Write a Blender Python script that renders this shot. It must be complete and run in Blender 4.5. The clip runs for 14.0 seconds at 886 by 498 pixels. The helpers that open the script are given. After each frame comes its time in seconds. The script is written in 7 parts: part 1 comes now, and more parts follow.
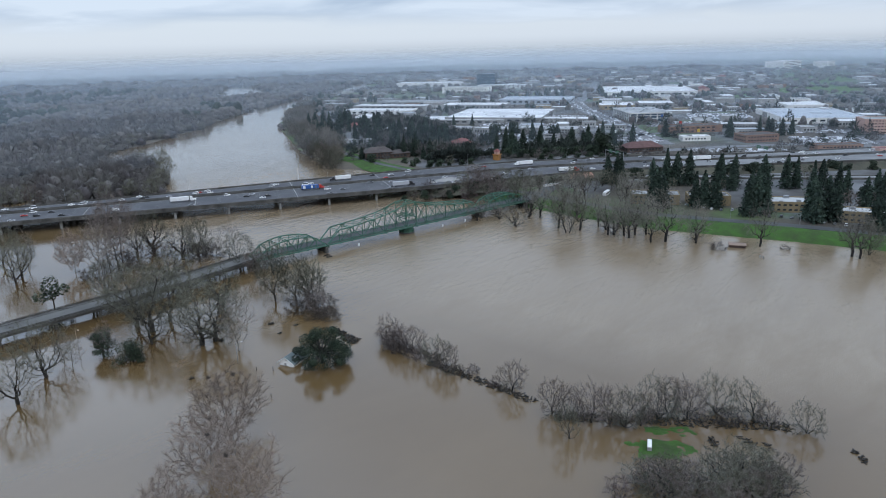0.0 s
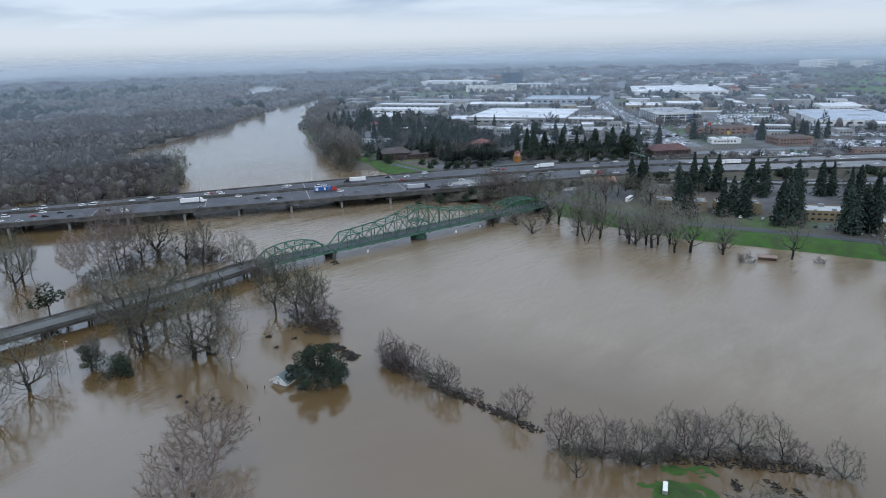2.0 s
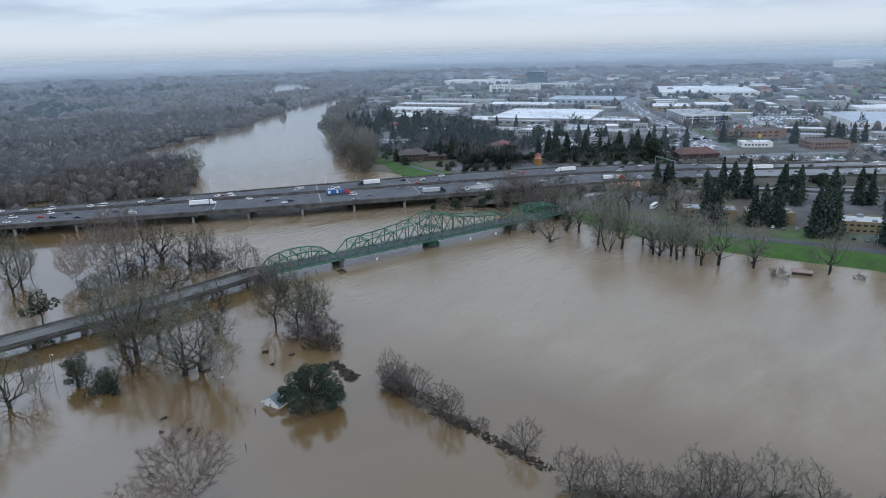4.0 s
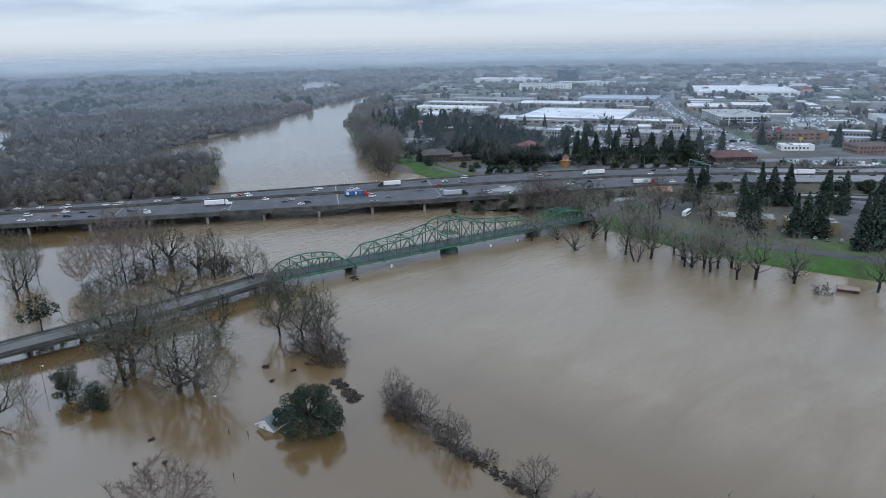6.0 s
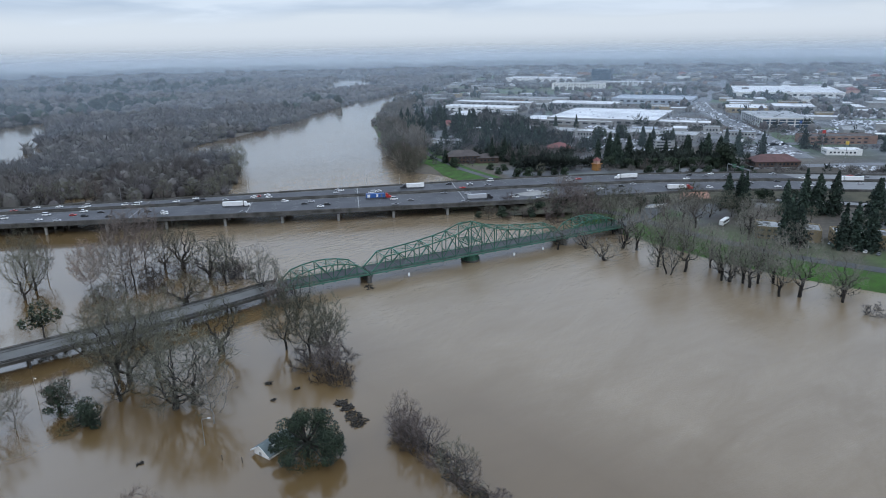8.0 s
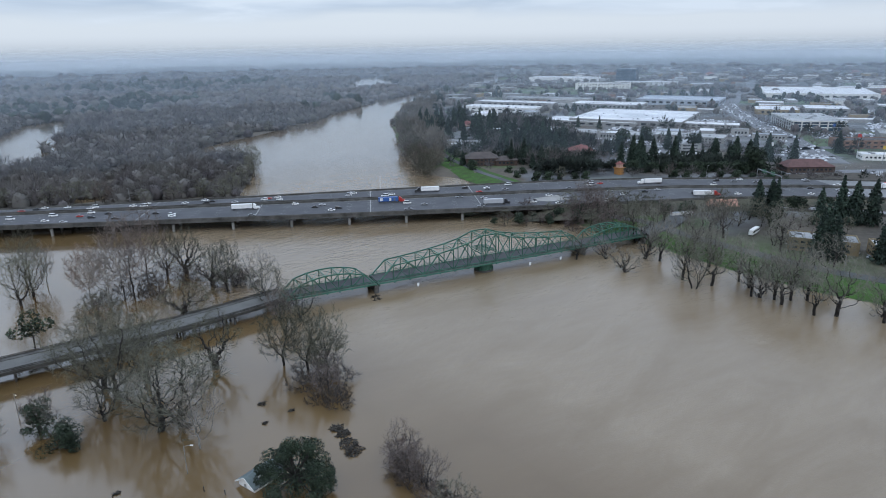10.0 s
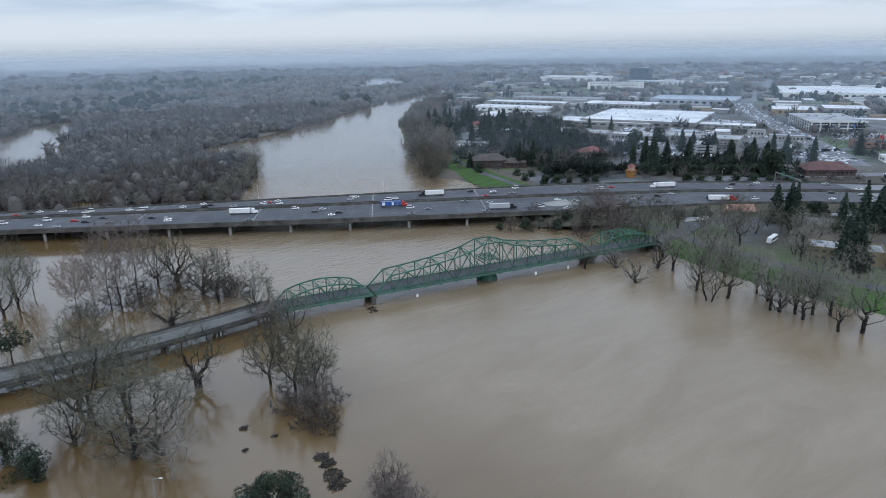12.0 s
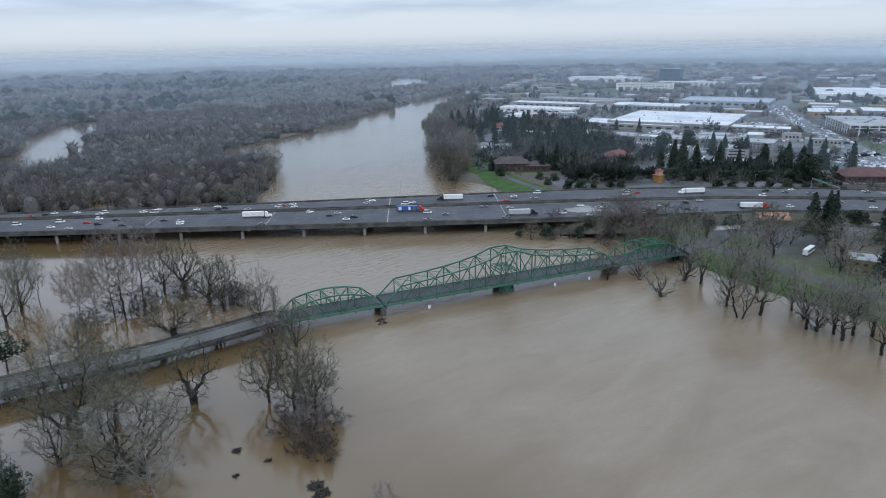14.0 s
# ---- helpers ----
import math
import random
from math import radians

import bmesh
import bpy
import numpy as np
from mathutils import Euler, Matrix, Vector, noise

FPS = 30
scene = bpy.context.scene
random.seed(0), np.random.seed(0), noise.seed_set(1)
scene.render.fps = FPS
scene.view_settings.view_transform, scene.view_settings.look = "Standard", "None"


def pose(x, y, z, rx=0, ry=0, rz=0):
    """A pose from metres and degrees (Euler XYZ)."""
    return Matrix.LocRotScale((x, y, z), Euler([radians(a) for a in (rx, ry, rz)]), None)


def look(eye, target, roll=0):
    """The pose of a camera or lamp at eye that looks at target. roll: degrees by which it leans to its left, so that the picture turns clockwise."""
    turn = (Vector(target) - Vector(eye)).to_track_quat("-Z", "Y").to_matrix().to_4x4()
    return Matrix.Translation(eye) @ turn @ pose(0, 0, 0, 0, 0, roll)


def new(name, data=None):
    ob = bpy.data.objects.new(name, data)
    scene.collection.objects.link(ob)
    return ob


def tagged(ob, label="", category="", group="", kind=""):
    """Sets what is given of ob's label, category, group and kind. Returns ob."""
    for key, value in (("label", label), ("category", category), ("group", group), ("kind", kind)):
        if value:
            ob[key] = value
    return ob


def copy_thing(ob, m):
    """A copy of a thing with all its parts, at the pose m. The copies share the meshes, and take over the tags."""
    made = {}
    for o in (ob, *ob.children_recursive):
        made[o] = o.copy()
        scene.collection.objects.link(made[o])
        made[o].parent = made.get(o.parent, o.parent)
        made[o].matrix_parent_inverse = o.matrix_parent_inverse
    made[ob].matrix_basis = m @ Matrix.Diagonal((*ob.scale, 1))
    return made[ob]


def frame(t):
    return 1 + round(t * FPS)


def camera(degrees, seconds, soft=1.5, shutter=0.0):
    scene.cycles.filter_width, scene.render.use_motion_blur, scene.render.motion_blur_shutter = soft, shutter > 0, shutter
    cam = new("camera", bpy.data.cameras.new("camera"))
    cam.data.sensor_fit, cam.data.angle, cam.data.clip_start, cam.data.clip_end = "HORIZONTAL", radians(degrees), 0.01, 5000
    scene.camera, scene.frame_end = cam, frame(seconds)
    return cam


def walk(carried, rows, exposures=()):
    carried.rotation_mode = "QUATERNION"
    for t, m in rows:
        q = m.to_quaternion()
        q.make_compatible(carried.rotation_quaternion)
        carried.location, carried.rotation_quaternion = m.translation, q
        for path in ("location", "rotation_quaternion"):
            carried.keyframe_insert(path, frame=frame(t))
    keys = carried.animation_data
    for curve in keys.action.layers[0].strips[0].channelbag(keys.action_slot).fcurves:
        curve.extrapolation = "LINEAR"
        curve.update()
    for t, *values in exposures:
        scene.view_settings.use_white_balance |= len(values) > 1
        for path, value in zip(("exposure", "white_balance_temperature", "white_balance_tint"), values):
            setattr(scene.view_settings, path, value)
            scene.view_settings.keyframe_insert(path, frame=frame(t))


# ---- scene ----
cam = camera(67.0, 14.0, soft=1.0)
PATH = [
    (0, (-304.891, -303.666, 117.097), (-303.447, -302.409, 116.519), -1.5),
    (0.5, (-300.184, -302.586, 117.213), (-298.757, -301.31, 116.634), -1.5),
    (1, (-295.496, -301.244, 117.251), (-294.083, -299.953, 116.671), -1.5),
    (1.5, (-290.705, -299.496, 117.341), (-289.303, -298.193, 116.76), -1.5),
    (2, (-286.103, -297.634, 117.49), (-284.71, -296.322, 116.908), -1.4),
    (2.5, (-281.515, -295.691, 117.546), (-280.131, -294.37, 116.962), -1.4),
    (3, (-276.964, -293.562, 117.522), (-275.592, -292.229, 116.938), -1.4),
    (5.5, (-254.377, -281.901, 116.876), (-253.081, -280.495, 116.29), -1.1),
    (6, (-250.047, -279.607, 116.816), (-248.767, -278.187, 116.228), -1.1),
    (6.5, (-245.854, -277.201, 116.708), (-244.591, -275.767, 116.12), -1.0),
    (7, (-241.723, -274.682, 116.606), (-240.478, -273.232, 116.017), -1.0),
    (7.5, (-237.56, -272.046, 116.453), (-236.333, -270.58, 115.864), -1.0),
    (8, (-233.673, -269.485, 116.313), (-232.463, -268.006, 115.723), -1.0),
    (8.5, (-229.762, -266.816, 116.307), (-228.57, -265.323, 115.716), -0.9),
    (11, (-211.175, -253.946, 115.755), (-210.029, -252.418, 115.163), -0.9),
    (11.5, (-207.617, -251.444, 115.734), (-206.478, -249.911, 115.141), -0.9),
    (12, (-204.051, -249.273, 115.771), (-202.922, -247.733, 115.178), -1.0),
    (12.5, (-200.528, -247.244, 115.662), (-199.412, -245.694, 115.069), -1.0),
    (13, (-197.186, -244.897, 115.49), (-196.084, -243.337, 114.897), -1.0),
    (13.5, (-193.807, -242.527, 115.325), (-192.723, -240.955, 114.731), -1.0),
    (14, (-190.626, -240.242, 115.284), (-189.56, -238.657, 114.693), -1.0),
]
walk(cam, [(t, look(eye, target, roll)) for t, eye, target, roll in PATH])

# ---- overcast daylight ----
world = bpy.data.worlds.new("overcast_sky")
scene.world = world
world.use_nodes = True
wn, wl = world.node_tree.nodes, world.node_tree.links
wn.clear()
w_out = wn.new("ShaderNodeOutputWorld")
w_bg = wn.new("ShaderNodeBackground")
w_sky = wn.new("ShaderNodeTexSky")
w_sky.sky_type = "NISHITA"
w_sky.sun_disc = False
w_sky.sun_elevation = radians(32)
w_sky.sun_rotation = radians(200)
w_co = wn.new("ShaderNodeTexCoord")
w_sep = wn.new("ShaderNodeSeparateXYZ")
wl.new(w_co.outputs["Generated"], w_sep.inputs[0])
# cloud sheet seen in perspective: the direction projected on to a level layer
w_up = wn.new("ShaderNodeMath")
w_up.operation = "ADD"
w_up.inputs[1].default_value = 0.11
wl.new(w_sep.outputs["Z"], w_up.inputs[0])
w_top = wn.new("ShaderNodeMath")
w_top.operation = "MAXIMUM"
w_top.inputs[1].default_value = 0.03
wl.new(w_up.outputs[0], w_top.inputs[0])
w_flat = wn.new("ShaderNodeCombineXYZ")
for axis_name in ("X", "Y"):
    w_div = wn.new("ShaderNodeMath")
    w_div.operation = "DIVIDE"
    wl.new(w_sep.outputs[axis_name], w_div.inputs[0])
    wl.new(w_top.outputs[0], w_div.inputs[1])
    wl.new(w_div.outputs[0], w_flat.inputs[axis_name])
w_no = wn.new("ShaderNodeTexNoise")
w_no.inputs["Scale"].default_value = 0.62
w_no.inputs["Detail"].default_value = 6
w_no.inputs["Roughness"].default_value = 0.5
w_no.inputs["Distortion"].default_value = 0.35
wl.new(w_flat.outputs[0], w_no.inputs["Vector"])
w_rp = wn.new("ShaderNodeValToRGB")
w_rp.color_ramp.elements[0].position, w_rp.color_ramp.elements[0].color = 0.40, (0.405, 0.51, 0.68, 1)
w_rp.color_ramp.elements[1].position, w_rp.color_ramp.elements[1].color = 0.60, (0.61, 0.71, 0.86, 1)
wl.new(w_no.outputs["Fac"], w_rp.inputs[0])
# blue-grey haze on the horizon that clears upwards into a pale band, cloud above it
w_hz = wn.new("ShaderNodeMapRange")
w_hz.inputs["From Min"].default_value, w_hz.inputs["From Max"].default_value = -0.02, 0.05
wl.new(w_sep.outputs["Z"], w_hz.inputs["Value"])
w_hc = wn.new("ShaderNodeValToRGB")
w_hc.color_ramp.interpolation = "EASE"
w_hc.color_ramp.elements[0].position, w_hc.color_ramp.elements[0].color = 0.1, (0.45, 0.52, 0.62, 1)
w_hc.color_ramp.elements[1].position, w_hc.color_ramp.elements[1].color = 0.5, (0.61, 0.69, 0.80, 1)
wl.new(w_hz.outputs[0], w_hc.inputs[0])
w_mf = wn.new("ShaderNodeMapRange")
w_mf.interpolation_type = "SMOOTHSTEP"
w_mf.inputs["From Min"].default_value, w_mf.inputs["From Max"].default_value = 0.052, 0.082
w_edge = wn.new("ShaderNodeMath")
w_edge.operation = "MULTIPLY_ADD"
w_edge.inputs[1].default_value = 0.06
wl.new(w_no.outputs["Fac"], w_edge.inputs[0])
wl.new(w_sep.outputs["Z"], w_edge.inputs[2])
wl.new(w_edge.outputs[0], w_mf.inputs["Value"])
w_mix = wn.new("ShaderNodeMix")
w_mix.data_type = "RGBA"
wl.new(w_mf.outputs[0], w_mix.inputs[0])
wl.new(w_hc.outputs[0], w_mix.inputs[6])
wl.new(w_rp.outputs[0], w_mix.inputs[7])
w_add = wn.new("ShaderNodeMix")
w_add.data_type, w_add.blend_type = "RGBA", "ADD"
w_add.inputs[0].default_value = 0.012
wl.new(w_mix.outputs[2], w_add.inputs[6])
wl.new(w_sky.outputs[0], w_add.inputs[7])
w_zen = wn.new("ShaderNodeMapRange")
w_zen.inputs["From Min"].default_value, w_zen.inputs["From Max"].default_value = 0.12, 0.9
w_zen.inputs["To Min"].default_value, w_zen.inputs["To Max"].default_value = 1.0, 2.3
wl.new(w_sep.outputs["Z"], w_zen.inputs["Value"])
wl.new(w_add.outputs[2], w_bg.inputs["Color"])
wl.new(w_zen.outputs[0], w_bg.inputs["Strength"])
wl.new(w_bg.outputs[0], w_out.inputs["Surface"])

sun_data = bpy.data.lights.new("sun", "SUN")
sun_data.energy, sun_data.angle, sun_data.color = 0.6, radians(25), (1.0, 0.99, 0.97)
sun = new("sun", sun_data)
sun.matrix_world = look((-300, -600, 700), (100, 100, 0))

# ---- materials ----
def mat(name, a, b=None, scale=0.2, fine=3.0, rough=0.8, metal=0.0, bump=0.0, bump_scale=None, tint=0.0, by_object=0.0, spec=0.3, tint_name="tint"):
    """Two colours mixed by a large and a fine noise at world scale; tint: how far the mesh's own piece-by-piece value lightens or darkens it."""
    m = bpy.data.materials.new(name)
    m.use_nodes = True
    nt = m.node_tree
    n, l = nt.nodes, nt.links
    p = n["Principled BSDF"]
    p.inputs["Roughness"].default_value = rough
    p.inputs["Metallic"].default_value = metal
    p.inputs["Specular IOR Level"].default_value = spec
    b = b or tuple(c * 0.7 for c in a)
    geo = n.new("ShaderNodeNewGeometry")
    n1, n2 = n.new("ShaderNodeTexNoise"), n.new("ShaderNodeTexNoise")
    for q, s, d in ((n1, scale, 4), (n2, fine, 3)):
        q.inputs["Scale"].default_value = s
        q.inputs["Detail"].default_value = d
        l.new(geo.outputs["Position"], q.inputs["Vector"])
    add = n.new("ShaderNodeMath")
    add.operation = "MULTIPLY_ADD"
    add.inputs[1].default_value = 0.45
    l.new(n2.outputs["Fac"], add.inputs[0])
    l.new(n1.outputs["Fac"], add.inputs[2])
    rp = n.new("ShaderNodeValToRGB")
    rp.color_ramp.elements[0].position, rp.color_ramp.elements[0].color = 0.52, (*b, 1)
    rp.color_ramp.elements[1].position, rp.color_ramp.elements[1].color = 0.92, (*a, 1)
    l.new(add.outputs[0], rp.inputs[0])
    out = rp.outputs[0]

    def vary(source, amount, out):
        mr = n.new("ShaderNodeMapRange")
        mr.inputs["To Min"].default_value, mr.inputs["To Max"].default_value = 1 - amount, 1 + amount
        l.new(source, mr.inputs["Value"])
        hs = n.new("ShaderNodeHueSaturation")
        l.new(mr.outputs[0], hs.inputs["Value"])
        l.new(out, hs.inputs["Color"])
        return hs.outputs[0]

    if tint:
        at = n.new("ShaderNodeAttribute")
        at.attribute_name = tint_name
        out = vary(at.outputs["Fac"], tint, out)
    if by_object:
        oi = n.new("ShaderNodeObjectInfo")
        out = vary(oi.outputs["Random"], by_object, out)
    l.new(out, p.inputs["Base Color"])
    if bump:
        nb = n.new("ShaderNodeTexNoise")
        nb.inputs["Scale"].default_value = bump_scale or fine
        nb.inputs["Detail"].default_value = 4
        l.new(geo.outputs["Position"], nb.inputs["Vector"])
        bp = n.new("ShaderNodeBump")
        bp.inputs["Strength"].default_value = min(bump, 1)
        bp.inputs["Distance"].default_value = 0.2
        l.new(nb.outputs["Fac"], bp.inputs["Height"])
        l.new(bp.outputs[0], p.inputs["Normal"])
    return m


def water_material():
    m = bpy.data.materials.new("muddy_water")
    m.use_nodes = True
    nt = m.node_tree
    n, l = nt.nodes, nt.links
    p = n["Principled BSDF"]
    p.inputs["IOR"].default_value = 1.42
    p.inputs["Specular IOR Level"].default_value = 0.5
    geo = n.new("ShaderNodeNewGeometry")
    # slow drifts of silt, stretched along the current
    mp = n.new("ShaderNodeMapping")
    mp.inputs["Rotation"].default_value = (0, 0, radians(118))
    mp.inputs["Scale"].default_value = (0.36, 1.0, 1.0)
    l.new(geo.outputs["Position"], mp.inputs["Vector"])
    s1, s2 = n.new("ShaderNodeTexNoise"), n.new("ShaderNodeTexNoise")
    s1.inputs["Scale"].default_value, s1.inputs["Detail"].default_value = 0.016, 5
    s1.inputs["Distortion"].default_value = 0.5
    s2.inputs["Scale"].default_value, s2.inputs["Detail"].default_value = 0.06, 10
    s2.inputs["Roughness"].default_value = 0.62
    s2.inputs["Distortion"].default_value = 0.5
    for s in (s1, s2):
        l.new(mp.outputs[0], s.inputs["Vector"])
    rp = n.new("ShaderNodeValToRGB")
    rp.color_ramp.elements[0].position, rp.color_ramp.elements[0].color = 0.3, (0.098, 0.061, 0.025, 1)
    rp.color_ramp.elements[1].position, rp.color_ramp.elements[1].color = 0.7, (0.124, 0.081, 0.037, 1)
    l.new(s1.outputs["Fac"], rp.inputs[0])
    # the open channel mixes in a paler colour than the still flood
    fa = n.new("ShaderNodeAttribute")
    fa.attribute_name = "flow"
    pale = n.new("ShaderNodeMix")
    pale.data_type = "RGBA"
    pale.inputs[7].default_value = (0.272, 0.219, 0.158, 1)
    sf = n.new("ShaderNodeMath")
    sf.operation = "MULTIPLY"
    l.new(fa.outputs["Fac"], sf.inputs[0])
    blend = n.new("ShaderNodeMapRange")
    blend.inputs["From Min"].default_value, blend.inputs["From Max"].default_value = 0.3, 0.7
    blend.inputs["To Min"].default_value, blend.inputs["To Max"].default_value = 0.36, 0.68
    l.new(s2.outputs["Fac"], blend.inputs["Value"])
    l.new(blend.outputs[0], sf.inputs[1])
    l.new(sf.outputs[0], pale.inputs[0])
    l.new(rp.outputs[0], pale.inputs[6])
    l.new(pale.outputs[2], p.inputs["Base Color"])
    still = n.new("ShaderNodeMapRange")
    still.inputs["To Min"].default_value, still.inputs["To Max"].default_value = 0.42, 0.08
    l.new(fa.outputs["Fac"], still.inputs["Value"])
    lee = n.new("ShaderNodeAttribute")
    lee.attribute_name = "lee"
    glass = n.new("ShaderNodeMath")
    glass.operation = "MULTIPLY_ADD"
    glass.use_clamp = True
    glass.inputs[1].default_value = 0.5
    l.new(lee.outputs["Fac"], glass.inputs[0])
    l.new(still.outputs[0], glass.inputs[2])
    l.new(glass.outputs[0], p.inputs["Coat Weight"])
    p.inputs["Coat Roughness"].default_value = 0.12
    p.inputs["Coat IOR"].default_value = 1.6
    # ripples, calmer in some reaches than in others
    r1, r2 = n.new("ShaderNodeTexNoise"), n.new("ShaderNodeTexNoise")
    r1.inputs["Scale"].default_value, r1.inputs["Detail"].default_value = 0.3, 6
    r2.inputs["Scale"].default_value, r2.inputs["Detail"].default_value = 2.2, 3
    for s in (r1, r2):
        l.new(mp.outputs[0], s.inputs["Vector"])
    ad = n.new("ShaderNodeMath")
    ad.operation = "MULTIPLY_ADD"
    ad.inputs[1].default_value = 0.25
    l.new(r2.outputs["Fac"], ad.inputs[0])
    l.new(r1.outputs["Fac"], ad.inputs[2])
    calm = n.new("ShaderNodeMapRange")
    calm.inputs["From Min"].default_value, calm.inputs["From Max"].default_value = 0.40, 0.62
    calm.inputs["To Min"].default_value, calm.inputs["To Max"].default_value = 0.3, 1.0
    l.new(s2.outputs["Fac"], calm.inputs["Value"])
    bp = n.new("ShaderNodeBump")
    bp.inputs["Distance"].default_value = 0.6
    at = n.new("ShaderNodeAttribute")
    at.attribute_name = "flow"
    fl = n.new("ShaderNodeMapRange")
    fl.inputs["To Min"].default_value, fl.inputs["To Max"].default_value = 0.12, 0.9
    l.new(at.outputs["Fac"], fl.inputs["Value"])
    mu = n.new("ShaderNodeMath")
    mu.operation = "MULTIPLY"
    l.new(calm.outputs[0], mu.inputs[0])
    l.new(fl.outputs[0], mu.inputs[1])
    l.new(mu.outputs[0], bp.inputs["Strength"])
    l.new(ad.outputs[0], bp.inputs["Height"])
    l.new(bp.outputs[0], p.inputs["Normal"])
    rg = n.new("ShaderNodeMapRange")
    rg.inputs["To Min"].default_value, rg.inputs["To Max"].default_value = 0.03, 0.14
    l.new(s1.outputs["Fac"], rg.inputs["Value"])
    l.new(rg.outputs[0], p.inputs["Roughness"])
    return m


def ground_material():
    """Earth, litter and paving mixed by noise, with grass where the sheet's own 'green' value says so."""
    m = mat("earth", (0.115, 0.10, 0.08), (0.05, 0.045, 0.038), scale=0.02, fine=0.25, rough=0.95, bump=0.5, bump_scale=0.6)
    n, l = m.node_tree.nodes, m.node_tree.links
    p = n["Principled BSDF"]
    base = p.inputs["Base Color"].links[0].from_socket
    geo = [q for q in n if q.type == "NEW_GEOMETRY"][0]

    def layer(base, attribute, c1, c2, scale):
        at = n.new("ShaderNodeAttribute")
        at.attribute_name = attribute
        no = n.new("ShaderNodeTexNoise")
        no.inputs["Scale"].default_value, no.inputs["Detail"].default_value = scale, 6
        l.new(geo.outputs["Position"], no.inputs["Vector"])
        rp = n.new("ShaderNodeValToRGB")
        rp.color_ramp.elements[0].position, rp.color_ramp.elements[0].color = 0.35, (*c1, 1)
        rp.color_ramp.elements[1].position, rp.color_ramp.elements[1].color = 0.65, (*c2, 1)
        l.new(no.outputs["Fac"], rp.inputs[0])
        mx = n.new("ShaderNodeMix")
        mx.data_type = "RGBA"
        l.new(at.outputs["Fac"], mx.inputs[0])
        l.new(base, mx.inputs[6])
        l.new(rp.outputs[0], mx.inputs[7])
        return mx.outputs[2]

    base = layer(base, "paved", (0.060, 0.064, 0.070), (0.165, 0.173, 0.180), 0.03)
    base = layer(base, "green", (0.038, 0.08, 0.018), (0.07, 0.14, 0.028), 0.12)
    l.new(base, p.inputs["Base Color"])
    return m


M_WATER = water_material()
M_EARTH = ground_material()
M_GRASS = mat("wet_grass", (0.042, 0.105, 0.017), (0.034, 0.052, 0.018), scale=0.15, fine=2.5, rough=0.95, bump=0.7)
M_ASPHALT = mat("worn_asphalt", (0.088, 0.090, 0.098), (0.056, 0.058, 0.064), scale=0.06, fine=1.5, rough=0.8, bump=0.15)
M_STREET = mat("pale_street_asphalt", (0.165, 0.170, 0.178), (0.110, 0.114, 0.120), scale=0.05, fine=1.0, rough=0.8)
M_WETROAD = mat("wet_asphalt", (0.062, 0.065, 0.066), (0.038, 0.041, 0.043), scale=0.08, fine=1.5, rough=0.65, bump=0.1)
M_ROADOLD = mat("old_road", (0.120, 0.119, 0.113), (0.078, 0.077, 0.074), scale=0.12, fine=1.8, rough=0.8, bump=0.15)
M_CONCRETE = mat("concrete", (0.30, 0.295, 0.28), (0.19, 0.185, 0.175), scale=0.1, fine=1.2, rough=0.9, bump=0.2)
M_CONC_ROAD = mat("pale_road_concrete", (0.215, 0.22, 0.222), (0.14, 0.145, 0.15), scale=0.05, fine=1.2, rough=0.85, bump=0.1)
M_ROOF_DULL = mat("dull_red_roof", (0.135, 0.075, 0.07), (0.085, 0.048, 0.046), scale=0.2, fine=1.5, rough=0.85, bump=0.3)
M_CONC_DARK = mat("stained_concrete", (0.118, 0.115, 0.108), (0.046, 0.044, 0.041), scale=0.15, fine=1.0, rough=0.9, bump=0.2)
M_STEEL = mat("green_paint", (0.052, 0.132, 0.092), (0.028, 0.080, 0.057), scale=0.3, fine=2.5, rough=0.55, bump=0.15, by_object=0.12)
M_STEEL_LIGHT = mat("pale_green_paint", (0.062, 0.160, 0.115), (0.04, 0.108, 0.078), scale=0.3, fine=2.5, rough=0.55, by_object=0.1)
M_BARK = mat("bark", (0.040, 0.035, 0.031), (0.017, 0.015, 0.014), scale=0.5, fine=3.0, rough=0.95, bump=0.6, by_object=0.3)
M_BARK_PALE = mat("pale_bark", (0.25, 0.235, 0.21), (0.13, 0.12, 0.105), scale=0.4, fine=2.0, rough=0.9, bump=0.4, by_object=0.15)
M_TWIG = mat("grey_twigs", (0.142, 0.139, 0.106), (0.078, 0.077, 0.058), scale=0.12, fine=1.0, rough=0.95, by_object=0.3)
M_TWIG_SHORE = mat("pale_grey_twigs", (0.200, 0.188, 0.162), (0.120, 0.113, 0.097), scale=0.12, fine=1.0, rough=0.95, by_object=0.25)
M_TWIG_OLIVE = mat("olive_dark_twigs", (0.094, 0.092, 0.065), (0.046, 0.046, 0.033), scale=0.15, fine=1.0, rough=0.95, by_object=0.2)
M_TWIG_RED = mat("reddish_twigs", (0.158, 0.130, 0.115), (0.090, 0.073, 0.065), scale=0.12, fine=1.0, rough=0.95, by_object=0.25)
M_TWIG_PALE = mat("pale_twigs", (0.215, 0.190, 0.165), (0.13, 0.114, 0.10), scale=0.12, fine=1.0, rough=0.95, by_object=0.2)
M_TWIG_PURPLE = mat("purplish_brush", (0.125, 0.095, 0.086), (0.06, 0.046, 0.042), scale=0.2, fine=1.0, rough=0.95, by_object=0.2)
M_TWIG_BEIGE = mat("beige_twigs", (0.25, 0.198, 0.162), (0.16, 0.126, 0.104), scale=0.12, fine=1.0, rough=0.95, by_object=0.15)
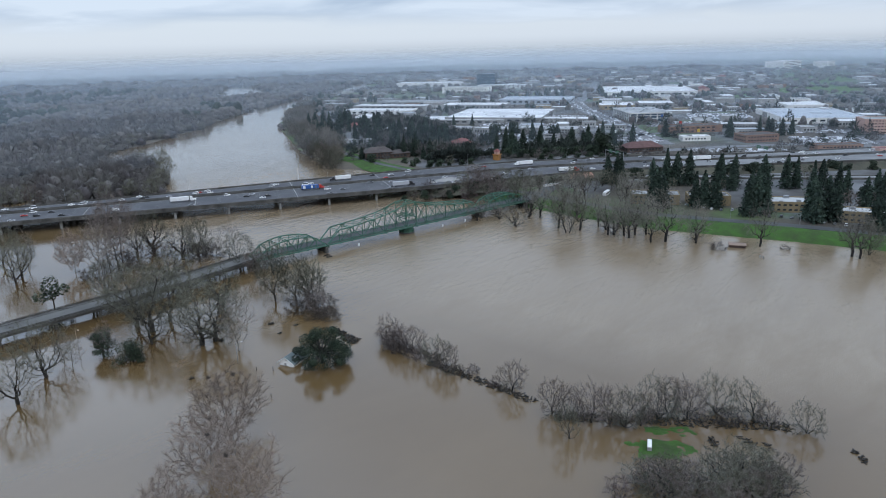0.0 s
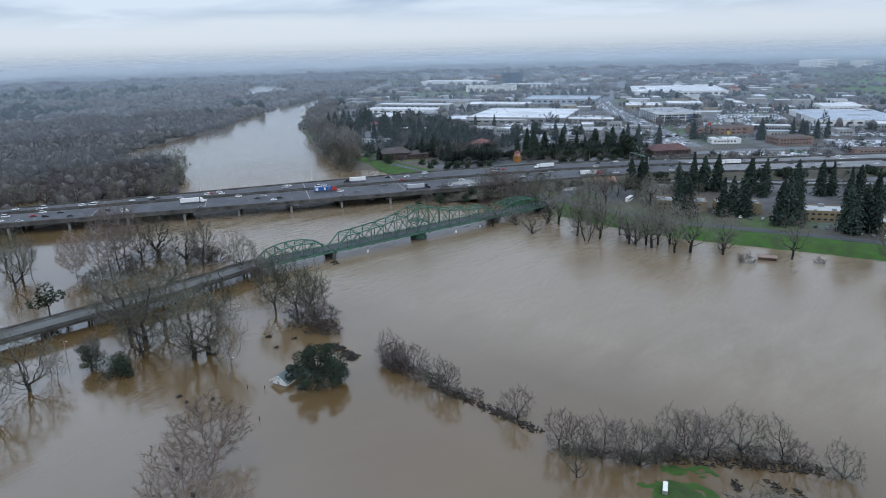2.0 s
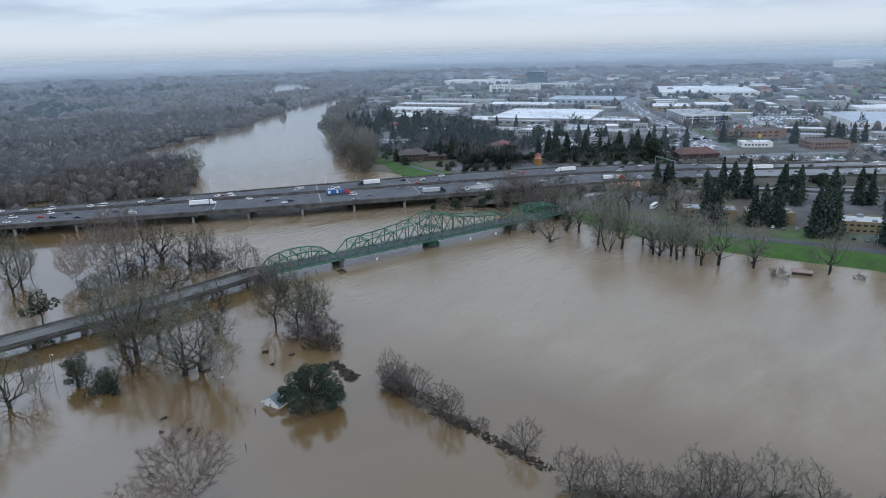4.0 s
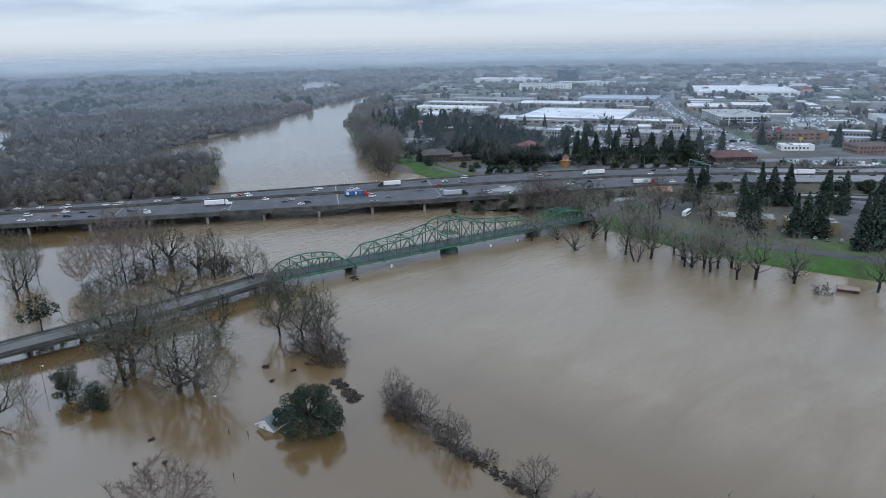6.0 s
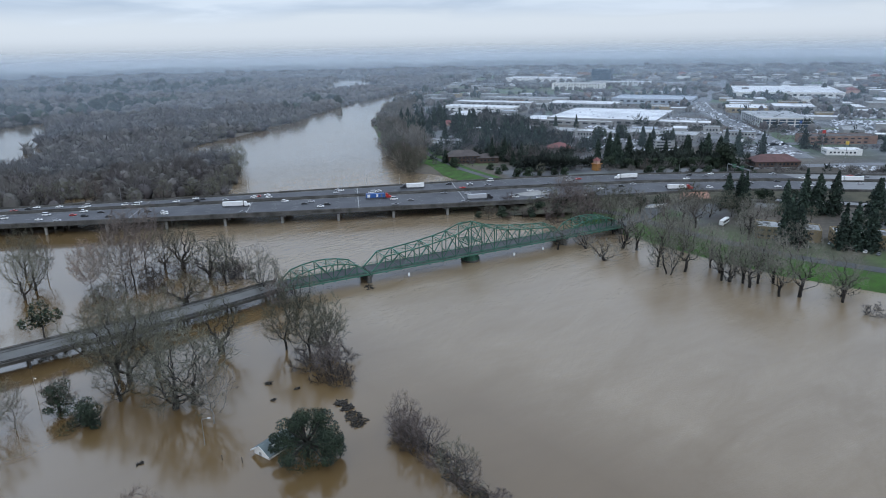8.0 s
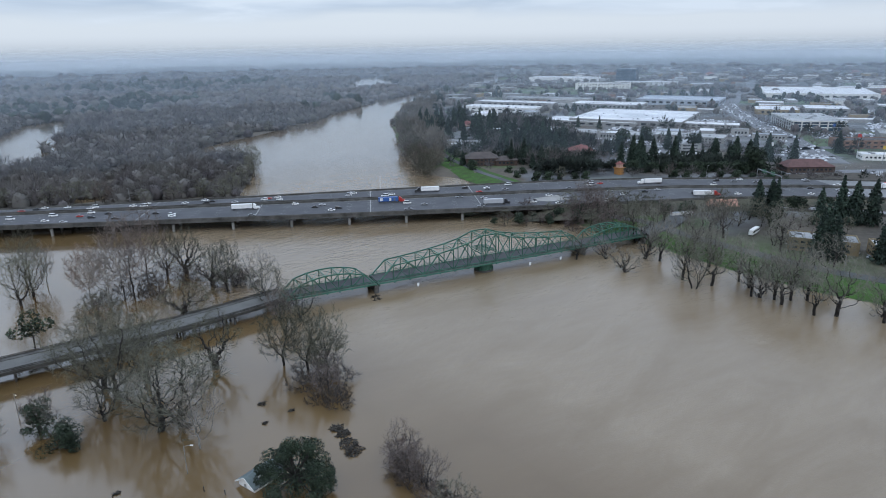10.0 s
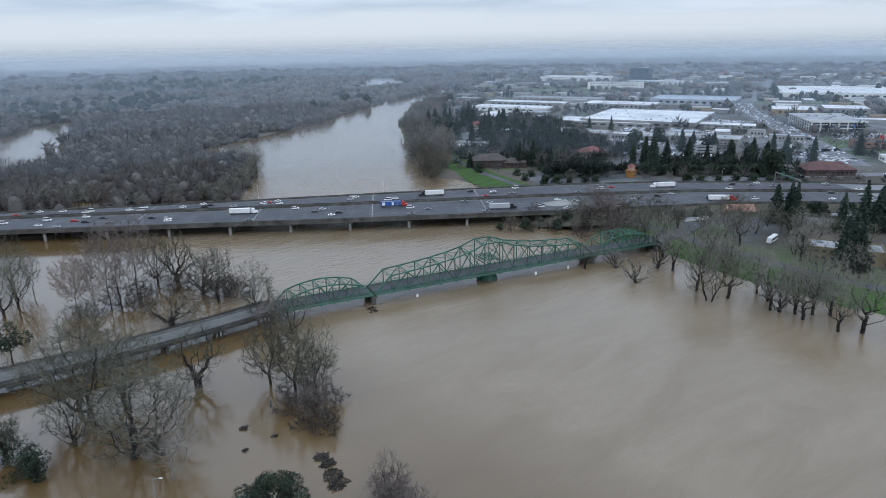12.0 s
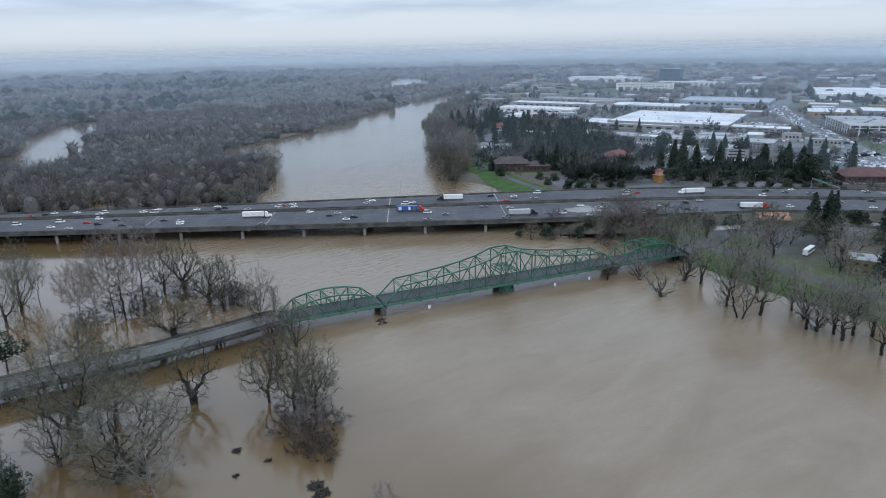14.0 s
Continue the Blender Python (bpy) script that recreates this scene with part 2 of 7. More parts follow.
M_TWIG_DARK = mat("dark_brush", (0.066, 0.054, 0.046), (0.030, 0.025, 0.022), scale=0.2, fine=1.0, rough=0.95, by_object=0.2)
M_LEAF = mat("evergreen_leaves", (0.036, 0.052, 0.031), (0.012, 0.02, 0.013), scale=0.3, fine=1.2, rough=0.92, tint=0.35, by_object=0.15)
M_NEEDLE = mat("conifer_needles", (0.040, 0.062, 0.044), (0.017, 0.029, 0.023), scale=0.25, fine=1.2, rough=0.85, tint=0.35, by_object=0.25)


def woods_material():
    """Leafless woods: each tree takes its own tone from purplish brown through olive grey to pale tan."""
    m = mat("winter_woods", (0.150, 0.136, 0.132), (0.064, 0.059, 0.060), scale=0.008, fine=0.15, rough=0.95)
    n, l = m.node_tree.nodes, m.node_tree.links
    p = n["Principled BSDF"]
    base = p.inputs["Base Color"].links[0].from_socket
    at = n.new("ShaderNodeAttribute")
    at.attribute_name = "tint"
    rp = n.new("ShaderNodeValToRGB")
    e = rp.color_ramp.elements
    e[0].position, e[0].color = 0.05, (0.050, 0.044, 0.050, 1)
    e[1].position, e[1].color = 0.95, (0.160, 0.152, 0.142, 1)
    for q, c in ((0.3, (0.080, 0.074, 0.074, 1)), (0.5, (0.092, 0.094, 0.080, 1)), (0.7, (0.118, 0.112, 0.106, 1))):
        e.new(q).color = c
    l.new(at.outputs["Fac"], rp.inputs[0])
    mx = n.new("ShaderNodeMix")
    mx.data_type = "RGBA"
    mx.inputs[0].default_value = 0.62
    l.new(base, mx.inputs[6])
    l.new(rp.outputs[0], mx.inputs[7])
    l.new(mx.outputs[2], p.inputs["Base Color"])
    return m


M_WOODS = woods_material()
M_WOODS_GREEN = mat("evergreen_woods", (0.042, 0.054, 0.044), (0.022, 0.029, 0.026), scale=0.02, fine=0.2, rough=0.95, tint=0.4)
M_WOODS_BANK = mat("bank_woods", (0.165, 0.146, 0.120), (0.098, 0.086, 0.072), scale=0.03, fine=0.3, rough=0.95, tint=0.35)
M_ROOF_WHITE = mat("white_membrane_roof", (0.68, 0.69, 0.70), (0.45, 0.46, 0.48), scale=0.03, fine=0.4, rough=0.8)
M_ROOF_GREY = mat("grey_roof", (0.36, 0.37, 0.37), (0.22, 0.23, 0.235), scale=0.05, fine=0.5, rough=0.85, by_object=0.2)
M_ROOF_BLUE = mat("blue_grey_metal_roof", (0.36, 0.40, 0.44), (0.27, 0.30, 0.34), scale=0.05, fine=0.5, rough=0.6, by_object=0.1)
M_ROOF_RED = mat("red_tile_roof", (0.20, 0.078, 0.070), (0.13, 0.052, 0.047), scale=0.2, fine=1.5, rough=0.85, bump=0.3)
M_ROOF_DARK = mat("dark_shingle_roof", (0.10, 0.085, 0.08), (0.055, 0.048, 0.046), scale=0.2, fine=1.5, rough=0.9, bump=0.3)
M_ROOF_GREENISH = mat("grey_green_shingles", (0.13, 0.16, 0.16), (0.08, 0.10, 0.105), scale=0.3, fine=2.5, rough=0.85, bump=0.3)
M_WALL_WHITE = mat("white_wall", (0.74, 0.73, 0.70), (0.58, 0.57, 0.55), scale=0.1, fine=0.8, rough=0.85, by_object=0.08)
M_WALL_GREY = mat("grey_wall", (0.32, 0.32, 0.31), (0.22, 0.22, 0.215), scale=0.1, fine=0.8, rough=0.85, by_object=0.2)
M_WALL_TAN = mat("tan_stucco", (0.29, 0.225, 0.135), (0.21, 0.165, 0.10), scale=0.1, fine=0.8, rough=0.9, by_object=0.1)
M_WALL_BRICK = mat("brown_brick_wall", (0.27, 0.165, 0.12), (0.18, 0.11, 0.085), scale=0.15, fine=1.5, rough=0.9, by_object=0.1)
M_WALL_PINK = mat("pink_stucco", (0.50, 0.33, 0.27), (0.40, 0.26, 0.22), scale=0.1, fine=0.8, rough=0.9)
M_WALL_ORANGE = mat("orange_boards", (0.36, 0.18, 0.06), (0.26, 0.12, 0.04), scale=0.3, fine=1.5, rough=0.8)
M_WALL_BROWN = mat("dark_brown_shingle", (0.09, 0.062, 0.052), (0.05, 0.035, 0.03), scale=0.3, fine=1.5, rough=0.9)
M_GLASS_DARK = mat("dark_window_glass", (0.035, 0.045, 0.055), (0.02, 0.026, 0.032), scale=0.2, fine=1.0, rough=0.12, spec=0.6)
M_GLASS_BLUE = mat("blue_glass_facade", (0.06, 0.10, 0.14), (0.04, 0.07, 0.10), scale=0.1, fine=0.5, rough=0.15, spec=0.6)
M_TYRE = mat("tyre_rubber", (0.025, 0.025, 0.026), (0.015, 0.015, 0.016), rough=0.9)
M_METAL_GREY = mat("galvanised_steel", (0.35, 0.36, 0.37), (0.24, 0.25, 0.26), scale=0.5, fine=3, rough=0.45, metal=0.6)
M_CORAL = mat("coral_pavement", (0.40, 0.21, 0.15), (0.32, 0.17, 0.125), scale=0.1, fine=1.0, rough=0.85)
M_LINE = mat("road_marking", (0.34, 0.34, 0.33), (0.18, 0.18, 0.175), scale=0.3, fine=2, rough=0.7)
M_DRIFT = mat("driftwood", (0.055, 0.048, 0.040), (0.020, 0.019, 0.017), scale=0.5, fine=2, rough=0.95, tint=0.4)
PAINTS = {}
for key, c in (("white", (0.78, 0.78, 0.77)), ("silver", (0.42, 0.43, 0.45)), ("black", (0.022, 0.022, 0.025)), ("grey", (0.16, 0.165, 0.175)),
               ("red", (0.42, 0.03, 0.025)), ("blue", (0.035, 0.11, 0.33)), ("yellow", (0.65, 0.42, 0.04)), ("green", (0.05, 0.16, 0.09))):
    PAINTS[key] = mat(key + "_car_paint", c, tuple(v * 0.85 for v in c), scale=0.5, fine=2, rough=0.3, spec=0.5)


# ---- building blocks ----
class Geo:
    """Collects vertices and faces of one mesh."""

    def __init__(self):
        self.v, self.f = [], []

    def add(self, verts, faces):
        k = len(self.v)
        self.v.extend(tuple(p) for p in verts)
        self.f.extend(tuple(i + k for i in q) for q in faces)
        return self

    def box(self, c, s, rot=0.0, taper=1.0):
        """A box with its base's middle at c; taper narrows its top."""
        co, si = math.cos(rot), math.sin(rot)
        pts = []
        for z, k in ((0, 1.0), (s[2], taper)):
            for x, y in ((-1, -1), (1, -1), (1, 1), (-1, 1)):
                a, b = x * s[0] / 2 * k, y * s[1] / 2 * k
                pts.append((c[0] + a * co - b * si, c[1] + a * si + b * co, c[2] + z))
        return self.add(pts, [(3, 2, 1, 0), (4, 5, 6, 7), (0, 1, 5, 4), (1, 2, 6, 5), (2, 3, 7, 6), (3, 0, 4, 7)])

    def beam(self, p, q, w, h):
        """A square bar from p to q, w across and h deep."""
        p, q = Vector(p), Vector(q)
        d = (q - p).normalized()
        side = d.cross(Vector((0, 0, 1)))
        side = Vector((1, 0, 0)) if side.length < 1e-4 else side.normalized()
        up = side.cross(d)
        pts = [o + side * (w / 2 * i) + up * (h / 2 * j) for o in (p, q) for i, j in ((-1, -1), (1, -1), (1, 1), (-1, 1))]
        return self.add(pts, [(0, 1, 2, 3), (7, 6, 5, 4), (4, 5, 1, 0), (5, 6, 2, 1), (6, 7, 3, 2), (7, 4, 0, 3)])

    def tube(self, p, q, r0, r1, n=6, cap=True):
        p, q = Vector(p), Vector(q)
        d = (q - p).normalized()
        a = d.cross(Vector((0.31, 0.9, 0.11))).normalized()
        b = d.cross(a)
        pts = [o + (a * math.cos(2 * math.pi * i / n) + b * math.sin(2 * math.pi * i / n)) * r for o, r in ((p, r0), (q, r1)) for i in range(n)]
        faces = [(i, (i + 1) % n, n + (i + 1) % n, n + i) for i in range(n)]
        if cap:
            faces += [tuple(range(n))[::-1], tuple(range(n, 2 * n))]
        return self.add(pts, faces)

    def strip(self, left, right):
        """A ribbon between two lines of points."""
        n = len(left)
        return self.add(list(left) + list(right), [(i, n + i, n + i + 1, i + 1) for i in range(n - 1)])

    def sweep(self, line, profile):
        """A profile of (across, up) swept along a level line of points (x, y, z); across is to the line's left."""
        pts, n, k = [], len(line), len(profile)
        for i, p in enumerate(line):
            a, b = Vector(line[max(i - 1, 0)][:2]), Vector(line[min(i + 1, n - 1)][:2])
            d = (b - a).normalized()
            pts += [(p[0] - d.y * u, p[1] + d.x * u, p[2] + w) for u, w in profile]
        faces = [(i * k + j, (i + 1) * k + j, (i + 1) * k + (j + 1) % k, i * k + (j + 1) % k) for i in range(n - 1) for j in range(k)]
        faces += [tuple(range(k)), tuple(range((n - 1) * k, n * k))[::-1]]
        return self.add(pts, faces)

    def mesh(self, name, material, smooth=False):
        me = bpy.data.meshes.new(name)
        me.from_pydata(self.v, [], self.f)
        me.materials.append(material)
        if smooth:
            me.polygons.foreach_set("use_smooth", [True] * len(me.polygons))
        me.update()
        return me


def part(name, geo, material, parent, label=""):
    me = geo if isinstance(geo, bpy.types.Mesh) else geo.mesh(name, material)
    ob = new(name, me)
    ob.parent = parent
    if label:
        tagged(ob, label)
    return ob


def thing(name, label, category, group="", kind="", at=None):
    ob = new(name)
    ob.empty_display_size = 0.5
    if at is not None:
        ob.matrix_world = at
    return tagged(ob, label, category, group, kind)


def solid(name, geo, material, label, category, group="", kind="", smooth=False):
    return tagged(new(name, geo.mesh(name, material, smooth)), label, category, group, kind)


def big_mesh(name, verts, faces, material, tint=None):
    """A mesh from arrays; tint: one value a face."""
    me = bpy.data.meshes.new(name)
    verts, faces = np.asarray(verts, np.float32), np.asarray(faces, np.int32)
    k = faces.shape[1]
    me.vertices.add(len(verts))
    me.vertices.foreach_set("co", verts.ravel())
    me.loops.add(faces.size)
    me.loops.foreach_set("vertex_index", faces.ravel())
    me.polygons.add(len(faces))
    me.polygons.foreach_set("loop_start", np.arange(0, faces.size, k, dtype=np.int32))
    me.update(calc_edges=True)
    if tint is not None:
        at = me.attributes.new("tint", "FLOAT", "FACE")
        at.data.foreach_set("value", np.asarray(tint, np.float32))
    me.materials.append(material)
    me.validate()
    return me


def line_at(line, x):
    """The value of a bent line of (x, value) pairs at x."""
    return float(np.interp(x, [p[0] for p in line], [p[1] for p in line]))


def inside(poly, x, y):
    hit = np.zeros(np.shape(x), bool)
    n = len(poly)
    for i in range(n):
        (x0, y0), (x1, y1) = poly[i], poly[(i + 1) % n]
        cond = (y0 > y) != (y1 > y)
        with np.errstate(divide="ignore", invalid="ignore"):
            hit ^= cond & (x < (x1 - x0) * (y - y0) / (y1 - y0 + 1e-12) + x0)
    return hit


def edge_distance(poly, x, y):
    best = np.full(np.shape(x), 1e9)
    n = len(poly)
    for i in range(n):
        (x0, y0), (x1, y1) = poly[i], poly[(i + 1) % n]
        dx, dy = x1 - x0, y1 - y0
        t = np.clip(((x - x0) * dx + (y - y0) * dy) / (dx * dx + dy * dy), 0, 1)
        best = np.minimum(best, np.hypot(x - x0 - t * dx, y - y0 - t * dy))
    return best


rng = np.random.default_rng(7)

# ---- ground and water ----
CITY = [(1200, 1280), (800, 1048), (690, 970), (600, 892), (480, 768), (380, 654), (309, 550), (252, 455), (187, 347), (152, 268), (139, 226), (147, 192), (138, 165), (116, 118), (100, 90), (108, 30), (112, -8), (106, -30), (105, -50), (102, -80),
        (101, -105), (102, -133), (114, -178), (122, -208), (132, -256), (155, -330), (200, -480), (320, -900), (900, -3000), (4900, -3000), (4900, 4900), (3300, 4200), (1600, 1800)]
WOODS = [(-900, 800), (-400, 470), (-205, 318), (-70, 255), (-30, 248), (8, 312), (35, 374), (48, 428), (38, 455), (-20, 478), (-15, 502), (40, 530), (72, 564), (130, 598), (205, 655),
         (272, 708), (372, 800), (505, 915), (640, 1015), (760, 1090), (1000, 1230), (1500, 1650), (3200, 4300), (3200, 4900), (-3000, 4900), (-3000, 1500)]
LAND_Z = 4.0


def smooth_noise(x, y, size, seed):
    """Cheap rolling noise from sums of waves, about -1 to 1."""
    r = np.random.default_rng(seed)
    out = np.zeros(np.shape(x))
    for k in range(9):
        a, p, s = r.uniform(0, 2 * math.pi), r.uniform(0, 2 * math.pi), size * r.uniform(0.5, 1.6)
        out += np.sin((x * math.cos(a) + y * math.sin(a)) * 2 * math.pi / s + p)
    return out / 3.2


def ground_height(x, y):
    h = np.full(np.shape(x), -3.0)
    d = edge_distance(CITY, x, y)
    h = np.where(inside(CITY, x, y), np.minimum(LAND_Z, -0.2 + d * 0.22), h)
    d = edge_distance(WOODS, x, y)
    rough = 0.35 + 0.8 * smooth_noise(x, y, 160, 3) + 0.25 * smooth_noise(x, y, 45, 4)
    h = np.where(inside(WOODS, x, y), np.minimum(rough, -0.5 + d * 0.12), h)
    for lx, ly, ax, ay, rot in ((-108, 800, 44, 210, -0.23), (-150, 600, 34, 70, -0.1), (-230, 640, 40, 90, 0.3), (880, 1530, 310, 80, 1.02), (-150, 640, 20, 40, 0.2)):
        co, si = math.cos(rot), math.sin(rot)
        u, v = ((x - lx) * co + (y - ly) * si) / ax, (-(x - lx) * si + (y - ly) * co) / ay
        h = h - 3.0 * np.exp(-(u * u + v * v) ** 2)
    isle = 0.05 - np.hypot((x + 129) / 10, (y + 236) / 8) * 0.95 + 0.3 * smooth_noise(x, y, 16, 8)
    h = np.maximum(h, np.where(isle > -1, isle, -3.0))
    return h


def axis(lo, a, b, hi, step):
    pts = list(np.arange(a, b + step, step))
    s = step
    while pts[-1] < hi:
        s *= 1.12
        pts.append(pts[-1] + s)
    s, low = step, []
    p = a
    while p > lo:
        s *= 1.12
        p -= s
        low.append(p)
    return np.array(low[::-1] + pts)


gx, gy = axis(-4900, -330, 620, 4900, 8.0), axis(-4900, -330, 780, 4900, 8.0)
X, Y = np.meshgrid(gx, gy)
Z = ground_height(X, Y)
nx, ny = len(gx), len(gy)
idx = np.arange(nx * ny).reshape(ny, nx)
quads = np.stack([idx[:-1, :-1], idx[:-1, 1:], idx[1:, 1:], idx[1:, :-1]], -1).reshape(-1, 4)
ground_me = big_mesh("ground", np.stack([X, Y, Z], -1).reshape(-1, 3), quads, M_EARTH)
FIELDS = [[(1090, 165), (1180, 60), (1490, 60), (1500, 150), (1250, 200)], [(1180, -40), (1270, -60), (2300, 150), (2250, 380), (1600, 180)],
          [(800, 850), (1060, 545), (1140, 590), (1330, 880), (1160, 1010), (960, 980)], [(700, 40), (760, 20), (860, 60), (800, 110)]]
green = np.zeros(X.shape)
for k, poly in enumerate(FIELDS):
    green = np.maximum(green, inside(poly, X, Y) * np.clip(edge_distance(poly, X, Y) / 25, 0, 0.9 if k != 2 else np.clip(0.45 + 0.35 * smooth_noise(X, Y, 150, 14), 0.05, 0.8)))
green = np.maximum(green, np.clip(1 - np.hypot((X + 127) / 13, (Y + 237) / 10) + 0.4 * smooth_noise(X, Y, 12, 9), 0, 1) * 0.85)
city_in = inside(CITY, X, Y)
green = np.maximum(green, city_in * (edge_distance(CITY, X, Y) < 60) * np.clip(smooth_noise(X, Y, 90, 11), 0, 0.7))
green = np.maximum(green, city_in * np.clip(smooth_noise(X, Y, 260, 12) - 0.55, 0, 0.6))
paved = city_in * (edge_distance(CITY, X, Y) > 45) * np.clip(0.55 + smooth_noise(X, Y, 180, 13), 0, 0.9)
for key, val in (("green", np.clip(green, 0, 1)), ("paved", paved)):
    at = ground_me.attributes.new(key, "FLOAT", "POINT")
    at.data.foreach_set("value", val.astype(np.float32).ravel())
ground_me.polygons.foreach_set("use_smooth", [True] * len(ground_me.polygons))
ground = tagged(new("ground", ground_me), "brown winter ground with grass and paving, sloping under flood water", "ground", kind="structure")

wx = axis(-4900, -400, 700, 4900, 20.0)
WX, WY = np.meshgrid(wx, wx)
n = len(wx)
idx = np.arange(n * n).reshape(n, n)
water_me = big_mesh("water", np.stack([WX, WY, WX * 0], -1).reshape(-1, 3), np.stack([idx[:-1, :-1], idx[:-1, 1:], idx[1:, 1:], idx[1:, :-1]], -1).reshape(-1, 4), M_WATER)
flow = np.clip(((WX + 118) * 0.98 + (WY + 40) * 0.12) / 40, 0, 1) * np.clip((420 - WY) / 200, 0.15, 1)
at = water_me.attributes.new("flow", "FLOAT", "POINT")
at.data.foreach_set("value", flow.astype(np.float32).ravel())
lee = np.clip((-180 - WX - 0.05 * WY) / 45, 0, 1)
at = water_me.attributes.new("lee", "FLOAT", "POINT")
at.data.foreach_set("value", lee.astype(np.float32).ravel())
water = tagged(new("water", water_me), "muddy brown flood water with faint current streaks", "river", kind="structure")

# grass bank, levee road and path on the far shore
BANK = [(108, 8), (113, -12), (107, -32), (105, -52), (102.5, -80), (101.5, -105), (103, -133), (114.5, -178), (122.5, -208), (132.5, -256), (155, -330), (200, -480)]


def offset(line, d):
    out = []
    for i, p in enumerate(line):
        a, b = Vector(line[max(i - 1, 0)]), Vector(line[min(i + 1, len(line) - 1)])
        t = (b - a).normalized()
        out.append((p[0] - t.y * d, p[1] + t.x * d))
    return out


def dense(line, step=5.0):
    out = []
    for (x0, y0), (x1, y1) in zip(line, line[1:]):
        k = max(1, int(math.hypot(x1 - x0, y1 - y0) / step))
        out += [(x0 + (x1 - x0) * i / k, y0 + (y1 - y0) * i / k) for i in range(k)]
    return out + [line[-1]]


bank = dense(BANK, 4.0)
rows = []
for d, z in ((-1.5, -0.25), (1.5, 0.75), (4.5, 1.8), (8, 2.9), (12, 4.0), (15, 4.45), (17, 4.5)):
    rows.append([(x, y, z + 0.35 * float(smooth_noise(np.array(x), np.array(y), 14, 21)) * (1 if 0 < d < 14 else 0.3)) for x, y in offset(bank, d)])
g = Geo()
for a, b in zip(rows, rows[1:]):
    g.strip(a, b)
solid("grass_bank", g, M_GRASS, "bright green wet grass slope along the river bank", "grass bank", kind="structure", smooth=True)
g = Geo()
g.sweep([(x, y, 4.35) for x, y in offset(bank, 21.5)], [(-4.5, 0), (-4.5, 0.22), (0, 0.3), (4.5, 0.22), (4.5, 0)])
solid("road", g, M_WETROAD, "dark wet asphalt levee road above the grass bank", "road", kind="structure")
# path on the upstream levee
path = dense([(150, 95), (158, 140), (168, 190), (190, 260), (240, 370), (300, 470), (380, 600)], 8)
g = Geo()
g.sweep([(x, y, 4.0) for x, y in path], [(-3, 0), (-3, 0.16), (3, 0.16), (3, 0)])
solid("path", g, M_ASPHALT, "grey asphalt cycle path along the levee", "path", kind="structure")
g = Geo()
rows = []
for d in (20, 15, 10, 6, 3.05):
    rows.append([(x, y, max(0.0, float(ground_height(np.array([x]), np.array([y]))[0])) + 0.12) for x, y in offset(path[:32], d)])
for a, b in zip(rows, rows[1:]):
    g.strip(a, b)
g.strip([(x, y, 4.12) for x, y in offset(path[:32], -3.05)], [(x, y, 4.1) for x, y in offset(path[:32], -9)])
solid("levee_grass", g, M_GRASS, "green grass strip beside the levee path", "grass", kind="structure", smooth=True)


def grass_mound(cx, cy, ax, ay, rot, top, seed, label):
    """A low lawn that just rises out of the flood, with a ragged shore."""
    nx, ny = 44, 34
    u, v = np.meshgrid(np.linspace(-1.5, 1.5, nx), np.linspace(-1.5, 1.5, ny))
    x, y = cx + u * ax * math.cos(rot) - v * ay * math.sin(rot), cy + u * ax * math.sin(rot) + v * ay * math.cos(rot)
    z = top * (1 - (u * u + v * v) ** 0.9) + 0.22 * smooth_noise(x, y, 7, seed) + 0.1 * smooth_noise(x, y, 2.4, seed + 1)
    idx = np.arange(nx * ny).reshape(ny, nx)
    me = big_mesh("grass_isle", np.stack([x, y, np.maximum(z, -0.8)], -1).reshape(-1, 3), np.stack([idx[:-1, :-1], idx[:-1, 1:], idx[1:, 1:], idx[1:, :-1]], -1).reshape(-1, 4), M_GRASS)
    tagged(new("grass_isle", me), label, "grass", kind="structure")


grass_mound(-132, -237.5, 8.5, 5.5, radians(-50), 0.5, 31, "small green lawn just above the flood water")
grass_mound(-120.5, -235, 7, 2.2, radians(-58), 0.25, 35, "strip of wet grass at the foot of the trees")

# ---- freeway ----
FD, FN = Vector((0.8526, -0.5225, 0)), Vector((0.5225, 0.8526, 0))
FO = Vector((-14, 124, 0))
DECK = 8.0
NEAR = [(-520, 14), (-240, 3), (0, 0), (100, 0), (170, 0), (255, 4), (309, 0), (406, -26), (545, -61), (700, -112), (900, -190)]
MID = [(-520, 48), (-240, 37), (0, 42.5), (140, 46), (255, 44), (346, 30), (447, 0), (609, -36), (760, -76), (900, -128)]
FAR = [(-520, 78), (-240, 53), (-80, 63), (0, 70), (100, 78), (170, 82), (239, 79), (346, 62), (447, 26), (609, -4), (760, -42), (900, -90)]


def fw(s, n, z=DECK):
    p = FO + FD * s + FN * n
    return (p.x, p.y, z)


